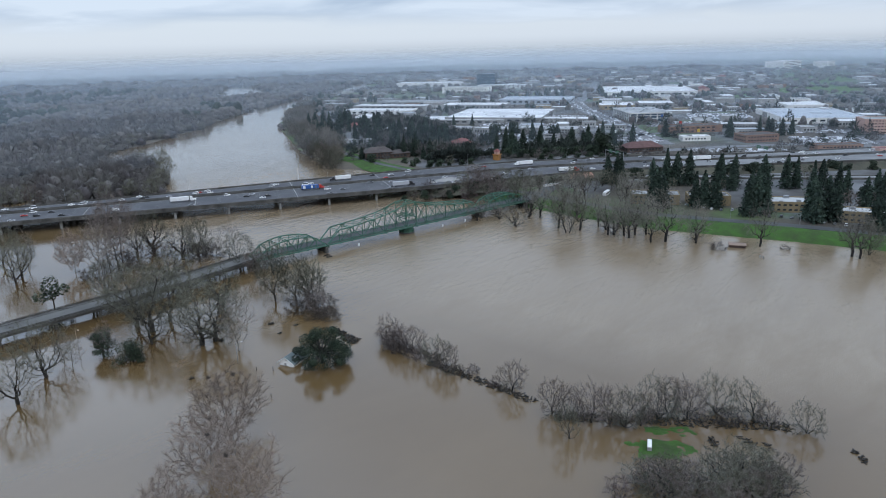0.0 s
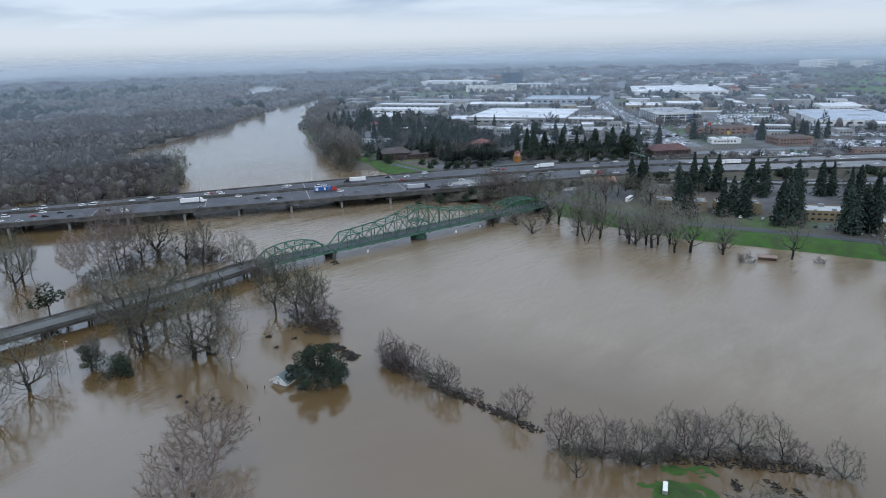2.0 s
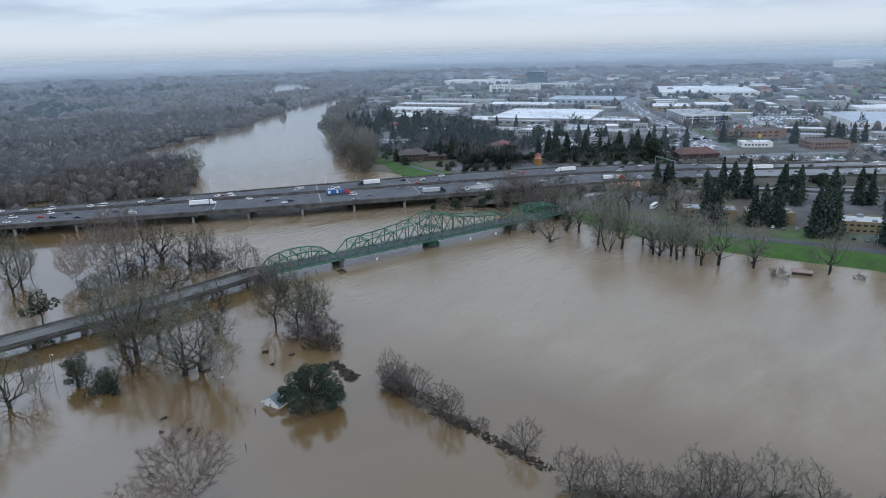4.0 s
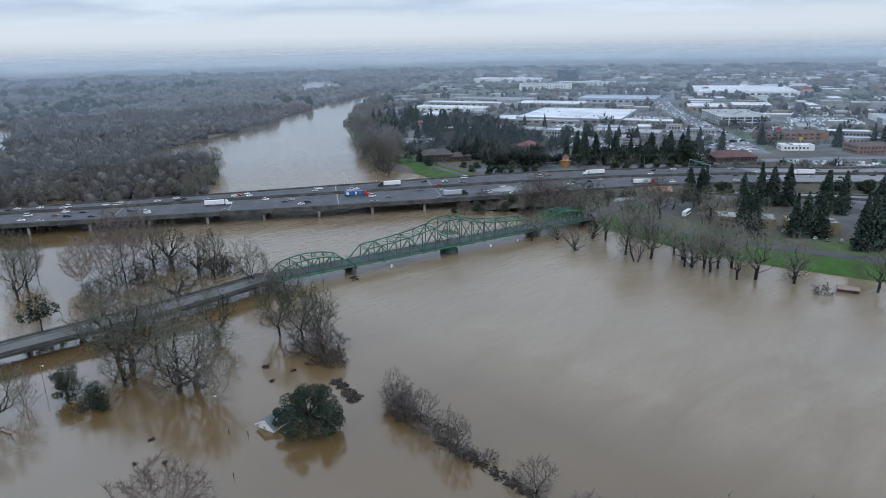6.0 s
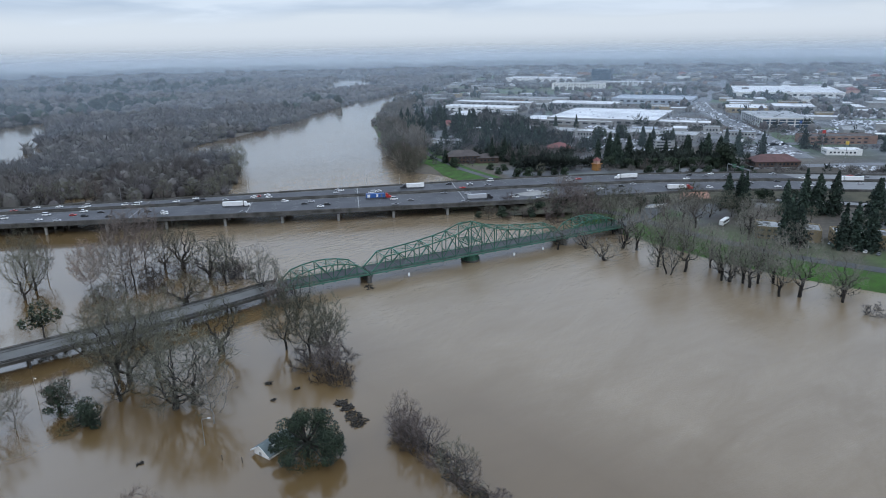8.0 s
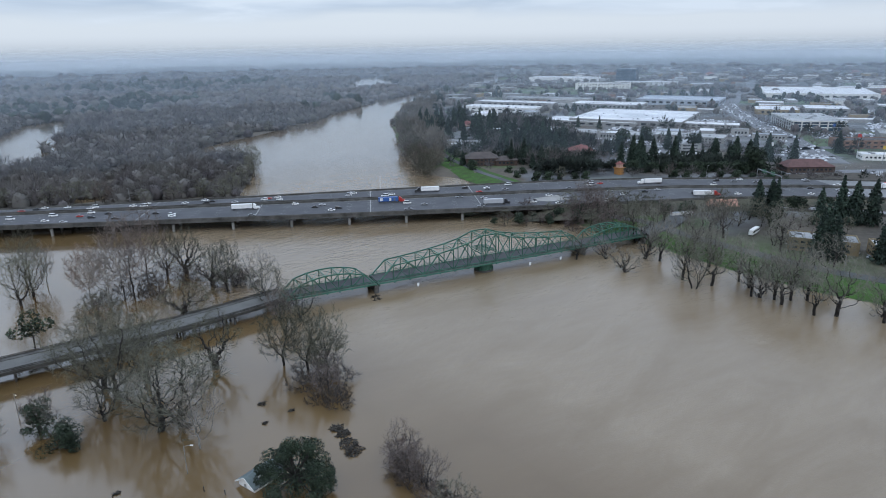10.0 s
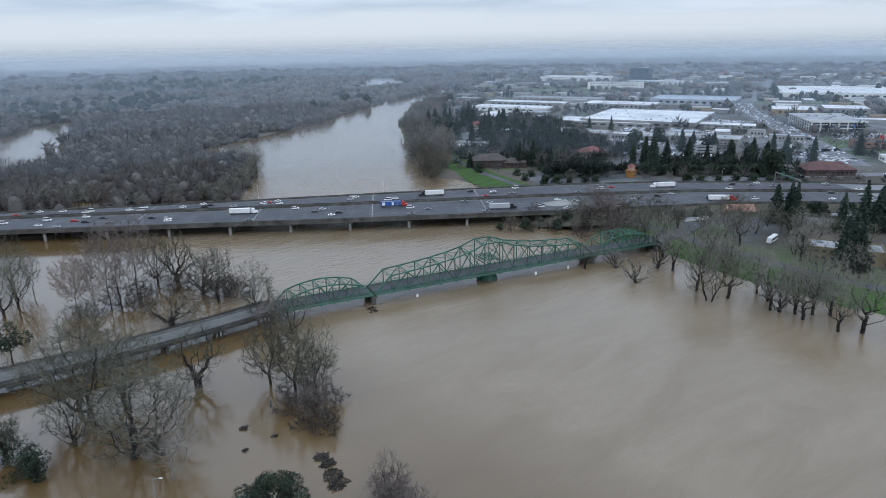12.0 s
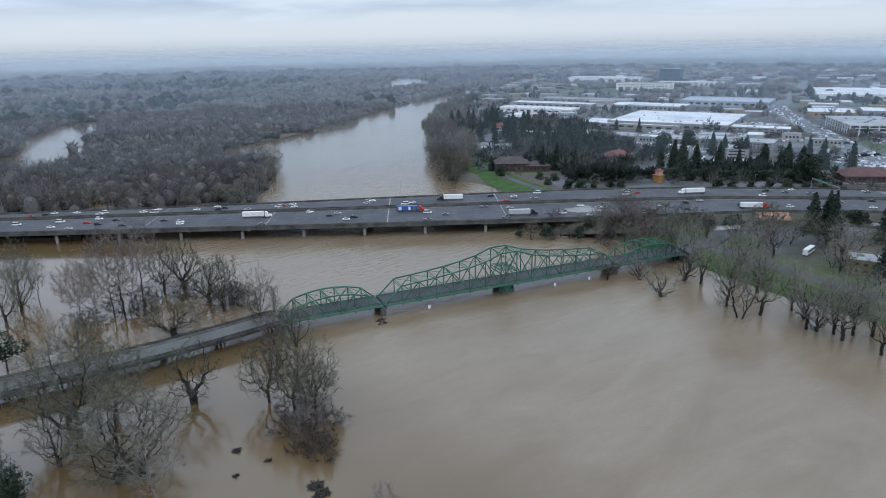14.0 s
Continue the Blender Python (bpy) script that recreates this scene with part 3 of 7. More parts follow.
def deck_piece(name, s0, s1, inner, outer, label):
    st = np.arange(s0, s1 + 0.1, 10.0)
    top_l = [fw(s, inner(s)) for s in st]
    top_r = [fw(s, outer(s)) for s in st]
    t = thing(name, label, "freeway", kind="structure")
    k = int(np.searchsorted(st, 371))
    g = Geo()
    g.strip(top_l[:k], top_r[:k])
    part("road_surface", g, M_ASPHALT, t)
    g = Geo()
    g.strip(top_l[k - 1:], top_r[k - 1:])
    part("road_surface", g, M_CONC_ROAD, t, "pale grooved concrete road surface")
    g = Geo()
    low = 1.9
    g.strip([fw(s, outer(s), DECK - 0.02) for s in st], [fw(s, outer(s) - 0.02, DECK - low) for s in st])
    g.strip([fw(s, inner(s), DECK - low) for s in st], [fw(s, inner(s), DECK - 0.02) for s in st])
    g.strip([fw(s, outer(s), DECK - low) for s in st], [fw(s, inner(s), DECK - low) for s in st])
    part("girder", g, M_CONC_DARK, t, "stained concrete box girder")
    for edge, sign in ((inner, -1), (outer, 1)):
        g = Geo()
        line = [fw(s, edge(s) - sign * 0.25) for s in st]
        g.sweep(line, [(-0.25, -0.5), (-0.25, 1.15), (0.25, 1.15), (0.25, -0.5)])
        part("barrier", g, M_CONC_DARK, t, "stained concrete barrier")
    g = Geo()
    g.strip([fw(s, outer(s) - 0.5, DECK + 0.012) for s in st], [fw(s, outer(s) - 2.6, DECK + 0.012) for s in st])
    g.strip([fw(s, inner(s) + 2.6, DECK + 0.012) for s in st], [fw(s, inner(s) + 0.5, DECK + 0.012) for s in st])
    part("shoulder", g, M_CONC_DARK, t, "stained concrete shoulder")
    g = Geo()
    for k in range(1, 8):
        for s in np.arange(s0, s1 - 6, 14.6):
            a, b = inner(s), outer(s)
            lanes = max(4, int(abs(b - a) / 4.2))
            if k >= lanes:
                continue
            n0 = a + (b - a) * k / lanes
            a2, b2 = inner(s + 4), outer(s + 4)
            n1 = a2 + (b2 - a2) * k / lanes
            g.add([fw(s, n0 - 0.1, DECK + 0.02), fw(s + 4, n1 - 0.1, DECK + 0.02), fw(s + 4, n1 + 0.1, DECK + 0.02), fw(s, n0 + 0.1, DECK + 0.02)], [(0, 1, 2, 3)])
    for edge, o in ((inner, 2.4), (outer, -2.4)):
        g.strip([fw(s, edge(s) + o - 0.12, DECK + 0.02) for s in st], [fw(s, edge(s) + o + 0.12, DECK + 0.02) for s in st])
    lines = part("lane_markings", g, M_LINE, t, "white painted lane dashes")
    lines["kind"] = "stuff"
    # expansion joints across the deck
    g = Geo()
    for s in np.arange(-130, 150, 76):
        if s0 < s < s1:
            g.add([fw(s, inner(s) + 0.3, DECK + 0.03), fw(s + 0.6, inner(s) + 0.3, DECK + 0.03), fw(s + 0.6, outer(s) - 0.3, DECK + 0.03), fw(s, outer(s) - 0.3, DECK + 0.03)], [(0, 1, 2, 3)])
    if g.v:
        part("expansion_joint", g, M_LINE, t)
    return t


deck_piece("freeway_deck", -520, 900, lambda s: line_at(NEAR, s), lambda s: line_at(MID, s) - 2.0, "grey concrete freeway deck with several lanes of traffic")
deck_piece("freeway_deck", -520, 900, lambda s: line_at(MID, s) + 2.0, lambda s: line_at(FAR, s), "grey concrete freeway deck beyond the median gap")

# bents of round columns under the bridge
column_me = Geo().tube((0, 0, -4), (0, 0, 6.2), 0.95, 0.95, 12).mesh("column", M_CONCRETE, True)
for k in range(-9, 5):
    s = 84 + 38 * (k - 1)
    t = thing("bridge_bent", "round concrete columns and cap beam standing in the water", "bridge pier", "freeway bents", at=Matrix.Translation(fw(s, 0, 0)))
    lo, mid, hi = line_at(NEAR, s), line_at(MID, s), line_at(FAR, s)
    for a, b in ((lo + 3.5, mid - 4), (mid + 4, hi - 3.5)):
        m = 3
        for i in range(m):
            c = part("column", column_me, None, t)
            c.location = FN * (a + (b - a) * i / (m - 1))
        g = Geo()
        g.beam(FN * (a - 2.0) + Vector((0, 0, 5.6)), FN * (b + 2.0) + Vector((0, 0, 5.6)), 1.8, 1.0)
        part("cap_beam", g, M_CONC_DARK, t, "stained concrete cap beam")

# embankment that carries the freeway over the land
st = np.arange(150, 900, 10.0)
g = Geo()
g.strip([fw(s, line_at(NEAR, s) - 22, 3.9) for s in st], [fw(s, line_at(NEAR, s) - 3, DECK - 0.7) for s in st])
g.strip([fw(s, line_at(NEAR, s) - 3, DECK - 0.7) for s in st], [fw(s, line_at(NEAR, s) + 1, DECK - 0.6) for s in st])
g.strip([fw(s, line_at(FAR, s) - 1, DECK - 0.6) for s in st], [fw(s, line_at(FAR, s) + 3, DECK - 0.7) for s in st])
g.strip([fw(s, line_at(FAR, s) + 3, DECK - 0.7) for s in st], [fw(s, line_at(FAR, s) + 20, 3.9) for s in st])
g.add([fw(150, line_at(NEAR, 150) - 22, 3.9), fw(150, line_at(NEAR, 150) - 3, DECK - 0.7), fw(150, line_at(FAR, 150) + 3, DECK - 0.7), fw(150, line_at(FAR, 150) + 20, 3.9),
       fw(125, line_at(FAR, 125) + 8, 0.0), fw(125, line_at(NEAR, 125) - 8, 0.0)], [(5, 0, 1), (5, 1, 2, 4), (4, 2, 3)])
solid("embankment", g, mat("embankment_earth", (0.085, 0.08, 0.055), (0.04, 0.04, 0.03), scale=0.06, fine=0.6, rough=0.95, bump=0.6), "brown weedy embankment under the freeway", "embankment", kind="structure")
# coral paved wedge beside the ramp
g = Geo()
for a, b in ((0.0, 0.0), (-0.6, 0.3)):
    g.add([(192, -16, DECK - 0.9 + a), (209, -31, DECK - 0.9 + a), (225, -19, DECK - 0.3 + a), (211, -6, DECK - 0.3 + a)], [(0, 1, 2, 3)])
solid("coral_slope", g, M_CORAL, "coral-coloured paved wedge beside the freeway ramp", "pavement", kind="structure")

# light masts and a sign along the freeway
mast = thing("light_mast", "tall grey steel freeway light mast", "street lamp", "freeway lights", at=Matrix.Translation(fw(30, line_at(FAR, 30) + 0.4, DECK)))
part("pole", Geo().tube((0, 0, -0.6), (0, 0, 11), 0.14, 0.08, 8), M_METAL_GREY, mast)
part("arm", Geo().beam((0, 0, 10.9), (-2.2 * FN.x, -2.2 * FN.y, 11.2), 0.09, 0.09), M_METAL_GREY, mast)
part("lamp_head", Geo().box((-2.4 * FN.x, -2.4 * FN.y, 11.08), (0.8, 0.35, 0.2), math.atan2(FN.y, FN.x), 0.8), M_METAL_GREY, mast)
for s in (-330, -240, -150, -60, 190, 290, 390, 500):
    copy_thing(mast, Matrix.Translation(fw(s, line_at(FAR, s) + 0.4 - (0.8 if s > 150 else 0), DECK)))
sg = thing("sign_post", "dark freeway sign panel on a post", "road sign", at=Matrix.Translation(fw(56, line_at(FAR, 56) + 0.6, DECK)))
part("post", Geo().tube((0, 0, -0.6), (0, 0, 6), 0.12, 0.1, 8), M_METAL_GREY, sg)
part("panel", Geo().box((0.3, 0, 3.2), (0.15, 2.6, 2.0), math.atan2(FD.y, FD.x)), M_CONC_DARK, sg)
# pale worn patch where the ramp joins
g = Geo()
g.add([(111, 74, DECK + 0.035), (118, 60, DECK + 0.035), (134, 54, DECK + 0.035), (138, 70, DECK + 0.035)], [(0, 1, 2, 3)])
solid("worn_patch", g, M_CONCRETE, "pale worn concrete patch at the ramp junction", "pavement", kind="structure")

# slip road that runs below the freeway towards the apartments
slip = dense([(214, -14), (232, -42), (262, -89), (297, -146), (340, -214), (395, -300)], 6.0)
g = Geo()
g.sweep([(x, y, 4.6) for x, y in slip], [(-6, -0.6), (-6, 0.35), (6, 0.35), (6, -0.6)])
ramp = thing("slip_road", "pale concrete slip road below the freeway bank", "road", kind="structure")
part("road_surface", g, M_CONC_ROAD, ramp)
for side in (-6.1, 6.1):
    g = Geo()
    g.sweep([(x, y, 4.6) for x, y in offset(slip, side)], [(-0.2, -0.6), (-0.2, 1.1), (0.2, 1.1), (0.2, -0.6)])
    part("barrier", g, M_CONC_DARK, ramp, "stained concrete barrier")

# ---- green truss bridge ----
B_ROT = math.atan2(-0.191, 1.0)
BU, BV = Vector((math.cos(B_ROT), math.sin(B_ROT), 0)), Vector((-math.sin(B_ROT), math.cos(B_ROT), 0))
B_MID = Vector((1.5, -11.2, 0)) + BV * 7.0
BRIDGE = Matrix.Translation(B_MID) @ Matrix.Rotation(B_ROT, 4, "Z")
BZ, HALF = 5.0, 5.4


def truss_span(name, label, xs, heights, arched, ends=(True, True)):
    """A through truss: xs are the panel points along the bridge, heights those of the top chord (0 at a foot)."""
    t = thing(name, label, "bridge", at=BRIDGE.copy())
    x0, x1 = xs[0], xs[-1]
    g = Geo()
    g.box(((x0 + x1) / 2, 0, BZ + 0.35), (x1 - x0, 2 * HALF - 0.7, 0.3))
    part("deck", g, M_WETROAD, t, "wet dark road deck")
    for sy in (-1, 1):
        y = sy * HALF
        part("bottom_chord", Geo().beam((x0, y, BZ), (x1, y, BZ), 0.5, 0.75), M_STEEL, t)
        part("stringer", Geo().beam((x0, y + sy * 1.55, BZ + 0.2), (x1, y + sy * 1.55, BZ + 0.2), 0.18, 0.7), M_STEEL_LIGHT, t)
        part("walkway", Geo().box(((x0 + x1) / 2, y + sy * 0.9, BZ + 0.3), (x1 - x0, 1.3, 0.14)), M_CONC_DARK, t, "grey walkway outside the truss")
        part("handrail", Geo().beam((x0, y + sy * 1.6, BZ + 1.45), (x1, y + sy * 1.6, BZ + 1.45), 0.1, 0.1), M_STEEL_LIGHT, t)
        part("guard_rail", Geo().beam((x0, y - sy * 0.5, BZ + 1.1), (x1, y - sy * 0.5, BZ + 1.1), 0.12, 0.35), M_STEEL_LIGHT, t)
        part("mid_rail", Geo().beam((x0, y + sy * 1.6, BZ + 0.95), (x1, y + sy * 1.6, BZ + 0.95), 0.07, 0.07), M_STEEL_LIGHT, t)
        for i in range(len(xs) - 1):
            a, b = xs[i], xs[i + 1]
            ha, hb = heights[i], heights[i + 1]
            steep = (ha == 0) != (hb == 0)
            if ha or hb:
                part("end_post" if steep else "top_chord", Geo().beam((a, y, BZ + ha), (b, y, BZ + hb), 0.5, 0.55), M_STEEL if not steep else M_STEEL_LIGHT, t)
            if not steep and ha and hb:
                up = (i % 2 == 0) if not arched else (i < len(xs) // 2 - 0.5)
                p, q = ((a, y, BZ + ha), (b, y, BZ)) if up else ((a, y, BZ), (b, y, BZ + hb))
                part("diagonal", Geo().beam(p, q, 0.28, 0.42), M_STEEL, t)
                if not arched:
                    part("sub_diagonal", Geo().beam(((a + b) / 2, y, BZ + (ha + hb) / 4), (a if up else b, y, BZ), 0.2, 0.26), M_STEEL, t)
            for j in range(4):
                px = a + (b - a) * j / 4
                part("rail_post", POST_ME, None, t).location = (px, y + sy * 1.6, BZ + 0.3)
        for x, h in zip(xs[1:-1], heights[1:-1]):
            if h:
                part("vertical", Geo().beam((x, y, BZ), (x, y, BZ + h), 0.38, 0.38), M_STEEL, t)
    for x, h in zip(xs, heights):
        part("floor_beam", Geo().box((x, 0, BZ - 0.75), (0.4, 2 * HALF + 3.2, 0.85)), M_STEEL, t)
        if h:
            part("top_strut", Geo().beam((x, -HALF, BZ + h), (x, HALF, BZ + h), 0.3, 0.35), M_STEEL_LIGHT, t)
            if h > 6.5:
                part("sway_brace", Geo().beam((x, -HALF, BZ + h - 1.2), (x, HALF, BZ + h - 1.2), 0.18, 0.2), M_STEEL, t)
    for i in range(len(xs) - 1):
        if heights[i] and heights[i + 1]:
            a, b, ha, hb = xs[i], xs[i + 1], heights[i], heights[i + 1]
            part("lateral_brace", Geo().beam((a, -HALF, BZ + ha), (b, HALF, BZ + hb), 0.16, 0.18), M_STEEL_LIGHT, t)
            part("lateral_brace", Geo().beam((a, HALF, BZ + ha), (b, -HALF, BZ + hb), 0.16, 0.18), M_STEEL_LIGHT, t)
    return t


POST_ME = Geo().box((0, 0, 0), (0.09, 0.09, 1.15)).mesh("rail_post", M_STEEL_LIGHT)
ARM, TOWER, PANEL = 62.0, 4.2, 8.26
xs = [-ARM + PANEL * i for i in range(8)] + [TOWER + PANEL * i for i in range(8)]
hs = [0.0, 7.6, 8.2, 8.9, 9.8, 11.0, 12.7, 15.6]
swing = truss_span("swing_span", "green steel swing truss span rising to a central tower", xs, hs + hs[::-1], False)
# operator's cage between the tower legs
cab_z = BZ + 7.2
for i in range(7):
    y = -HALF + 2 * HALF * i / 6
    part("platform_bar", Geo().beam((-TOWER, y, cab_z), (TOWER, y, cab_z), 0.22, 0.3), M_STEEL, swing)
for i in range(4):
    x = -TOWER + 2 * TOWER * i / 3
    part("platform_bar", Geo().beam((x, -HALF, cab_z - 0.3), (x, HALF, cab_z - 0.3), 0.2, 0.28), M_STEEL, swing)
for sx in (-1, 1):
    part("platform_beam", Geo().beam((sx * TOWER, -HALF, cab_z - 1.4), (sx * TOWER, HALF, cab_z - 1.4), 0.3, 0.5), M_STEEL, swing)
for sy in (-1, 1):
    part("platform_rail", Geo().beam((-TOWER, sy * HALF, cab_z + 1.3), (TOWER, sy * HALF, cab_z + 1.3), 0.12, 0.12), M_STEEL_LIGHT, swing)
    part("tower_brace", Geo().beam((-TOWER, sy * HALF, BZ + 15.4), (TOWER, sy * HALF, cab_z + 1.4), 0.2, 0.24), M_STEEL, swing)
    part("tower_brace", Geo().beam((TOWER, sy * HALF, BZ + 15.4), (-TOWER, sy * HALF, cab_z + 1.4), 0.2, 0.24), M_STEEL, swing)

SPAN = 43.0
hs = [0.0, 5.6, 7.2, 8.0, 8.0, 7.2, 5.6, 0.0]
for x0 in (-ARM - 1.2 - SPAN, ARM + 1.2):
    truss_span("arched_span", "green steel bow-topped truss span beside the swing span", [x0 + SPAN * i / 7 for i in range(8)], hs, True)


def pier(x, width, round_top, label):
    t = thing("bridge_pier", label, "bridge pier", "truss bridge piers", at=BRIDGE @ Matrix.Translation((x, 0, 0)))
    g = Geo()
    if round_top:
        g.tube((0, 0, -4), (0, 0, 0.9), width, width, 28)
        part("drum", g, M_CONC_DARK, t, "dark stained round concrete drum")
        ring = part("turntable", Geo().tube((0, 0, 0.9), (0, 0, 4.25), width * 0.86, width * 0.86, 28), M_STEEL, t, "green steel turntable ring")
        for a in range(10):
            an = 2 * math.pi * a / 10
            part("roller_housing", Geo().box((math.cos(an) * width * 0.92, math.sin(an) * width * 0.92, 0.9), (0.7, 0.7, 1.6), an, 0.8), M_STEEL, ring)
    else:
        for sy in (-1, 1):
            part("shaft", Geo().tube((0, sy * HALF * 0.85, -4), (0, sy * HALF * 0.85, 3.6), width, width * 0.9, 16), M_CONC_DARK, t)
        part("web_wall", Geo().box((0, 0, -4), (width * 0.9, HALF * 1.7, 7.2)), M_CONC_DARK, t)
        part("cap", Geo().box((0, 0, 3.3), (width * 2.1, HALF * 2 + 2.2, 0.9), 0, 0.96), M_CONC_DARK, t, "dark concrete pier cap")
    return t


pier(0, 5.2, True, "round concrete pivot pier under the swing span")
for x in (-ARM - 0.6, ARM + 0.6, -ARM - 1.2 - SPAN - 0.8, ARM + 1.2 + SPAN + 0.8):
    pier(x, 1.35, False, "stained concrete pier with two shafts and driftwood")

# small white marker floats hung below the deck
for x in (-42, 24, 44):
    t = thing("channel_marker", "small white channel marker board on a post", "marker", "channel markers", at=BRIDGE @ Matrix.Translation((x, -HALF - 2.6, 0)))
    part("post", Geo().tube((0, 0, -2), (0, 0, 1.4), 0.16, 0.16, 8), M_CONCRETE, t)
    part("board", Geo().box((0, -0.2, 0.9), (1.1, 0.18, 1.6)), M_WALL_WHITE, t, "white board")

M_RAIL = mat("weathered_rail", (0.06, 0.058, 0.054), (0.03, 0.029, 0.027), scale=0.3, fine=2, rough=0.85)
# approach road on its low viaduct across the flooded park
road_w = 6.6
sx = -ARM - SPAN - 2.6
pts = [BRIDGE @ Vector((sx, 0, 0)), BRIDGE @ Vector((sx - 3, 0, 0))]
road_line = [(pts[0].x, pts[0].y), (pts[1].x, pts[1].y), (-128, 14.2), (-150, 13.0), (-172, 13.4), (-202, 14.8), (-231, 16), (-275, 19), (-340, 26), (-430, 40)]
road_line = dense(road_line, 6)


def road_z(x):
    return line_at([(-430, 3.6), (-300, 4.6), (-200, 5.1), (-130, 5.35), (-100, 5.4)], x)


t = thing("approach_viaduct", "grey two-lane road on a low concrete viaduct over flood water", "road bridge", kind="structure")
line = [(x, y, road_z(x)) for x, y in road_line]
part("road_surface", Geo().sweep(line, [(-road_w, -0.5), (-road_w, 0.0), (road_w, 0.0), (road_w, -0.5)]), M_ROADOLD, t)
part("side_beam", Geo().sweep(line, [(-road_w + 0.5, -1.5), (-road_w + 0.5, -0.51), (road_w - 0.5, -0.51), (road_w - 0.5, -1.5)]), M_CONC_DARK, t)
for s in (-1, 1):
    part("kerb", Geo().sweep([(x, y, z) for x, y, z in line], [(s * road_w - 0.3, 0.01), (s * road_w - 0.3, 0.3), (s * road_w + 0.3, 0.3), (s * road_w + 0.3, 0.01)][::s]), M_CONC_DARK, t)
    for h, q in ((0.45, 0.3), (0.95, 0.28)):
        part("rail", Geo().sweep(line, [(s * road_w - 0.12, h), (s * road_w - 0.12, h + q), (s * road_w + 0.12, h + q), (s * road_w + 0.12, h)]), M_RAIL, t, "dark guard rail")
    part("footway", Geo().sweep(line, [(s * 5.5 - 0.8, 0.01), (s * 5.5 - 0.8, 0.22), (s * 5.5 + 0.8, 0.22), (s * 5.5 + 0.8, 0.01)]), M_CONC_DARK, t)
post_me = Geo().box((0, 0, 0.2), (0.25, 0.25, 1.05)).mesh("rail_post", M_CONC_DARK)
for i in range(0, len(line), 1):
    x, y, z = line[i]
    a, b = Vector(line[max(i - 1, 0)][:2]), Vector(line[min(i + 1, len(line) - 1)][:2])
    d = (b - a).normalized()
    for s in (-1, 1):
        part("rail_post", post_me, None, t).location = (x - d.y * s * road_w, y + d.x * s * road_w, z)
    if i % 3 == 1:
        for s in (-0.7, 0, 0.7):
            part("pile", Geo().tube((x - d.y * s * road_w, y + d.x * s * road_w, -4), (x - d.y * s * road_w, y + d.x * s * road_w, z - 1.4), 0.45, 0.45, 8), M_CONC_DARK, t)
        part("pile_cap", Geo().beam((x + d.y * road_w, y - d.x * road_w, z - 1.9), (x - d.y * road_w, y + d.x * road_w, z - 1.9), 0.9, 0.8), M_CONC_DARK, t)
# approach on the far shore
pe = BRIDGE @ Vector((ARM + SPAN + 2.6, 0, 0))
far_road = dense([(pe.x, pe.y), (118, -24), (135, -24), (165, -15), (190, 2), (180, 40)], 5)
solid("bridge_approach", Geo().sweep([(x, y, 5.3 - 0.5 * min(1, i / 8)) for i, (x, y) in enumerate(far_road)], [(-6.5, -2.5), (-6.5, 0), (6.5, 0), (6.5, -2.5)]), M_WETROAD,
      "wet asphalt road leading off the truss bridge", "road", kind="structure")


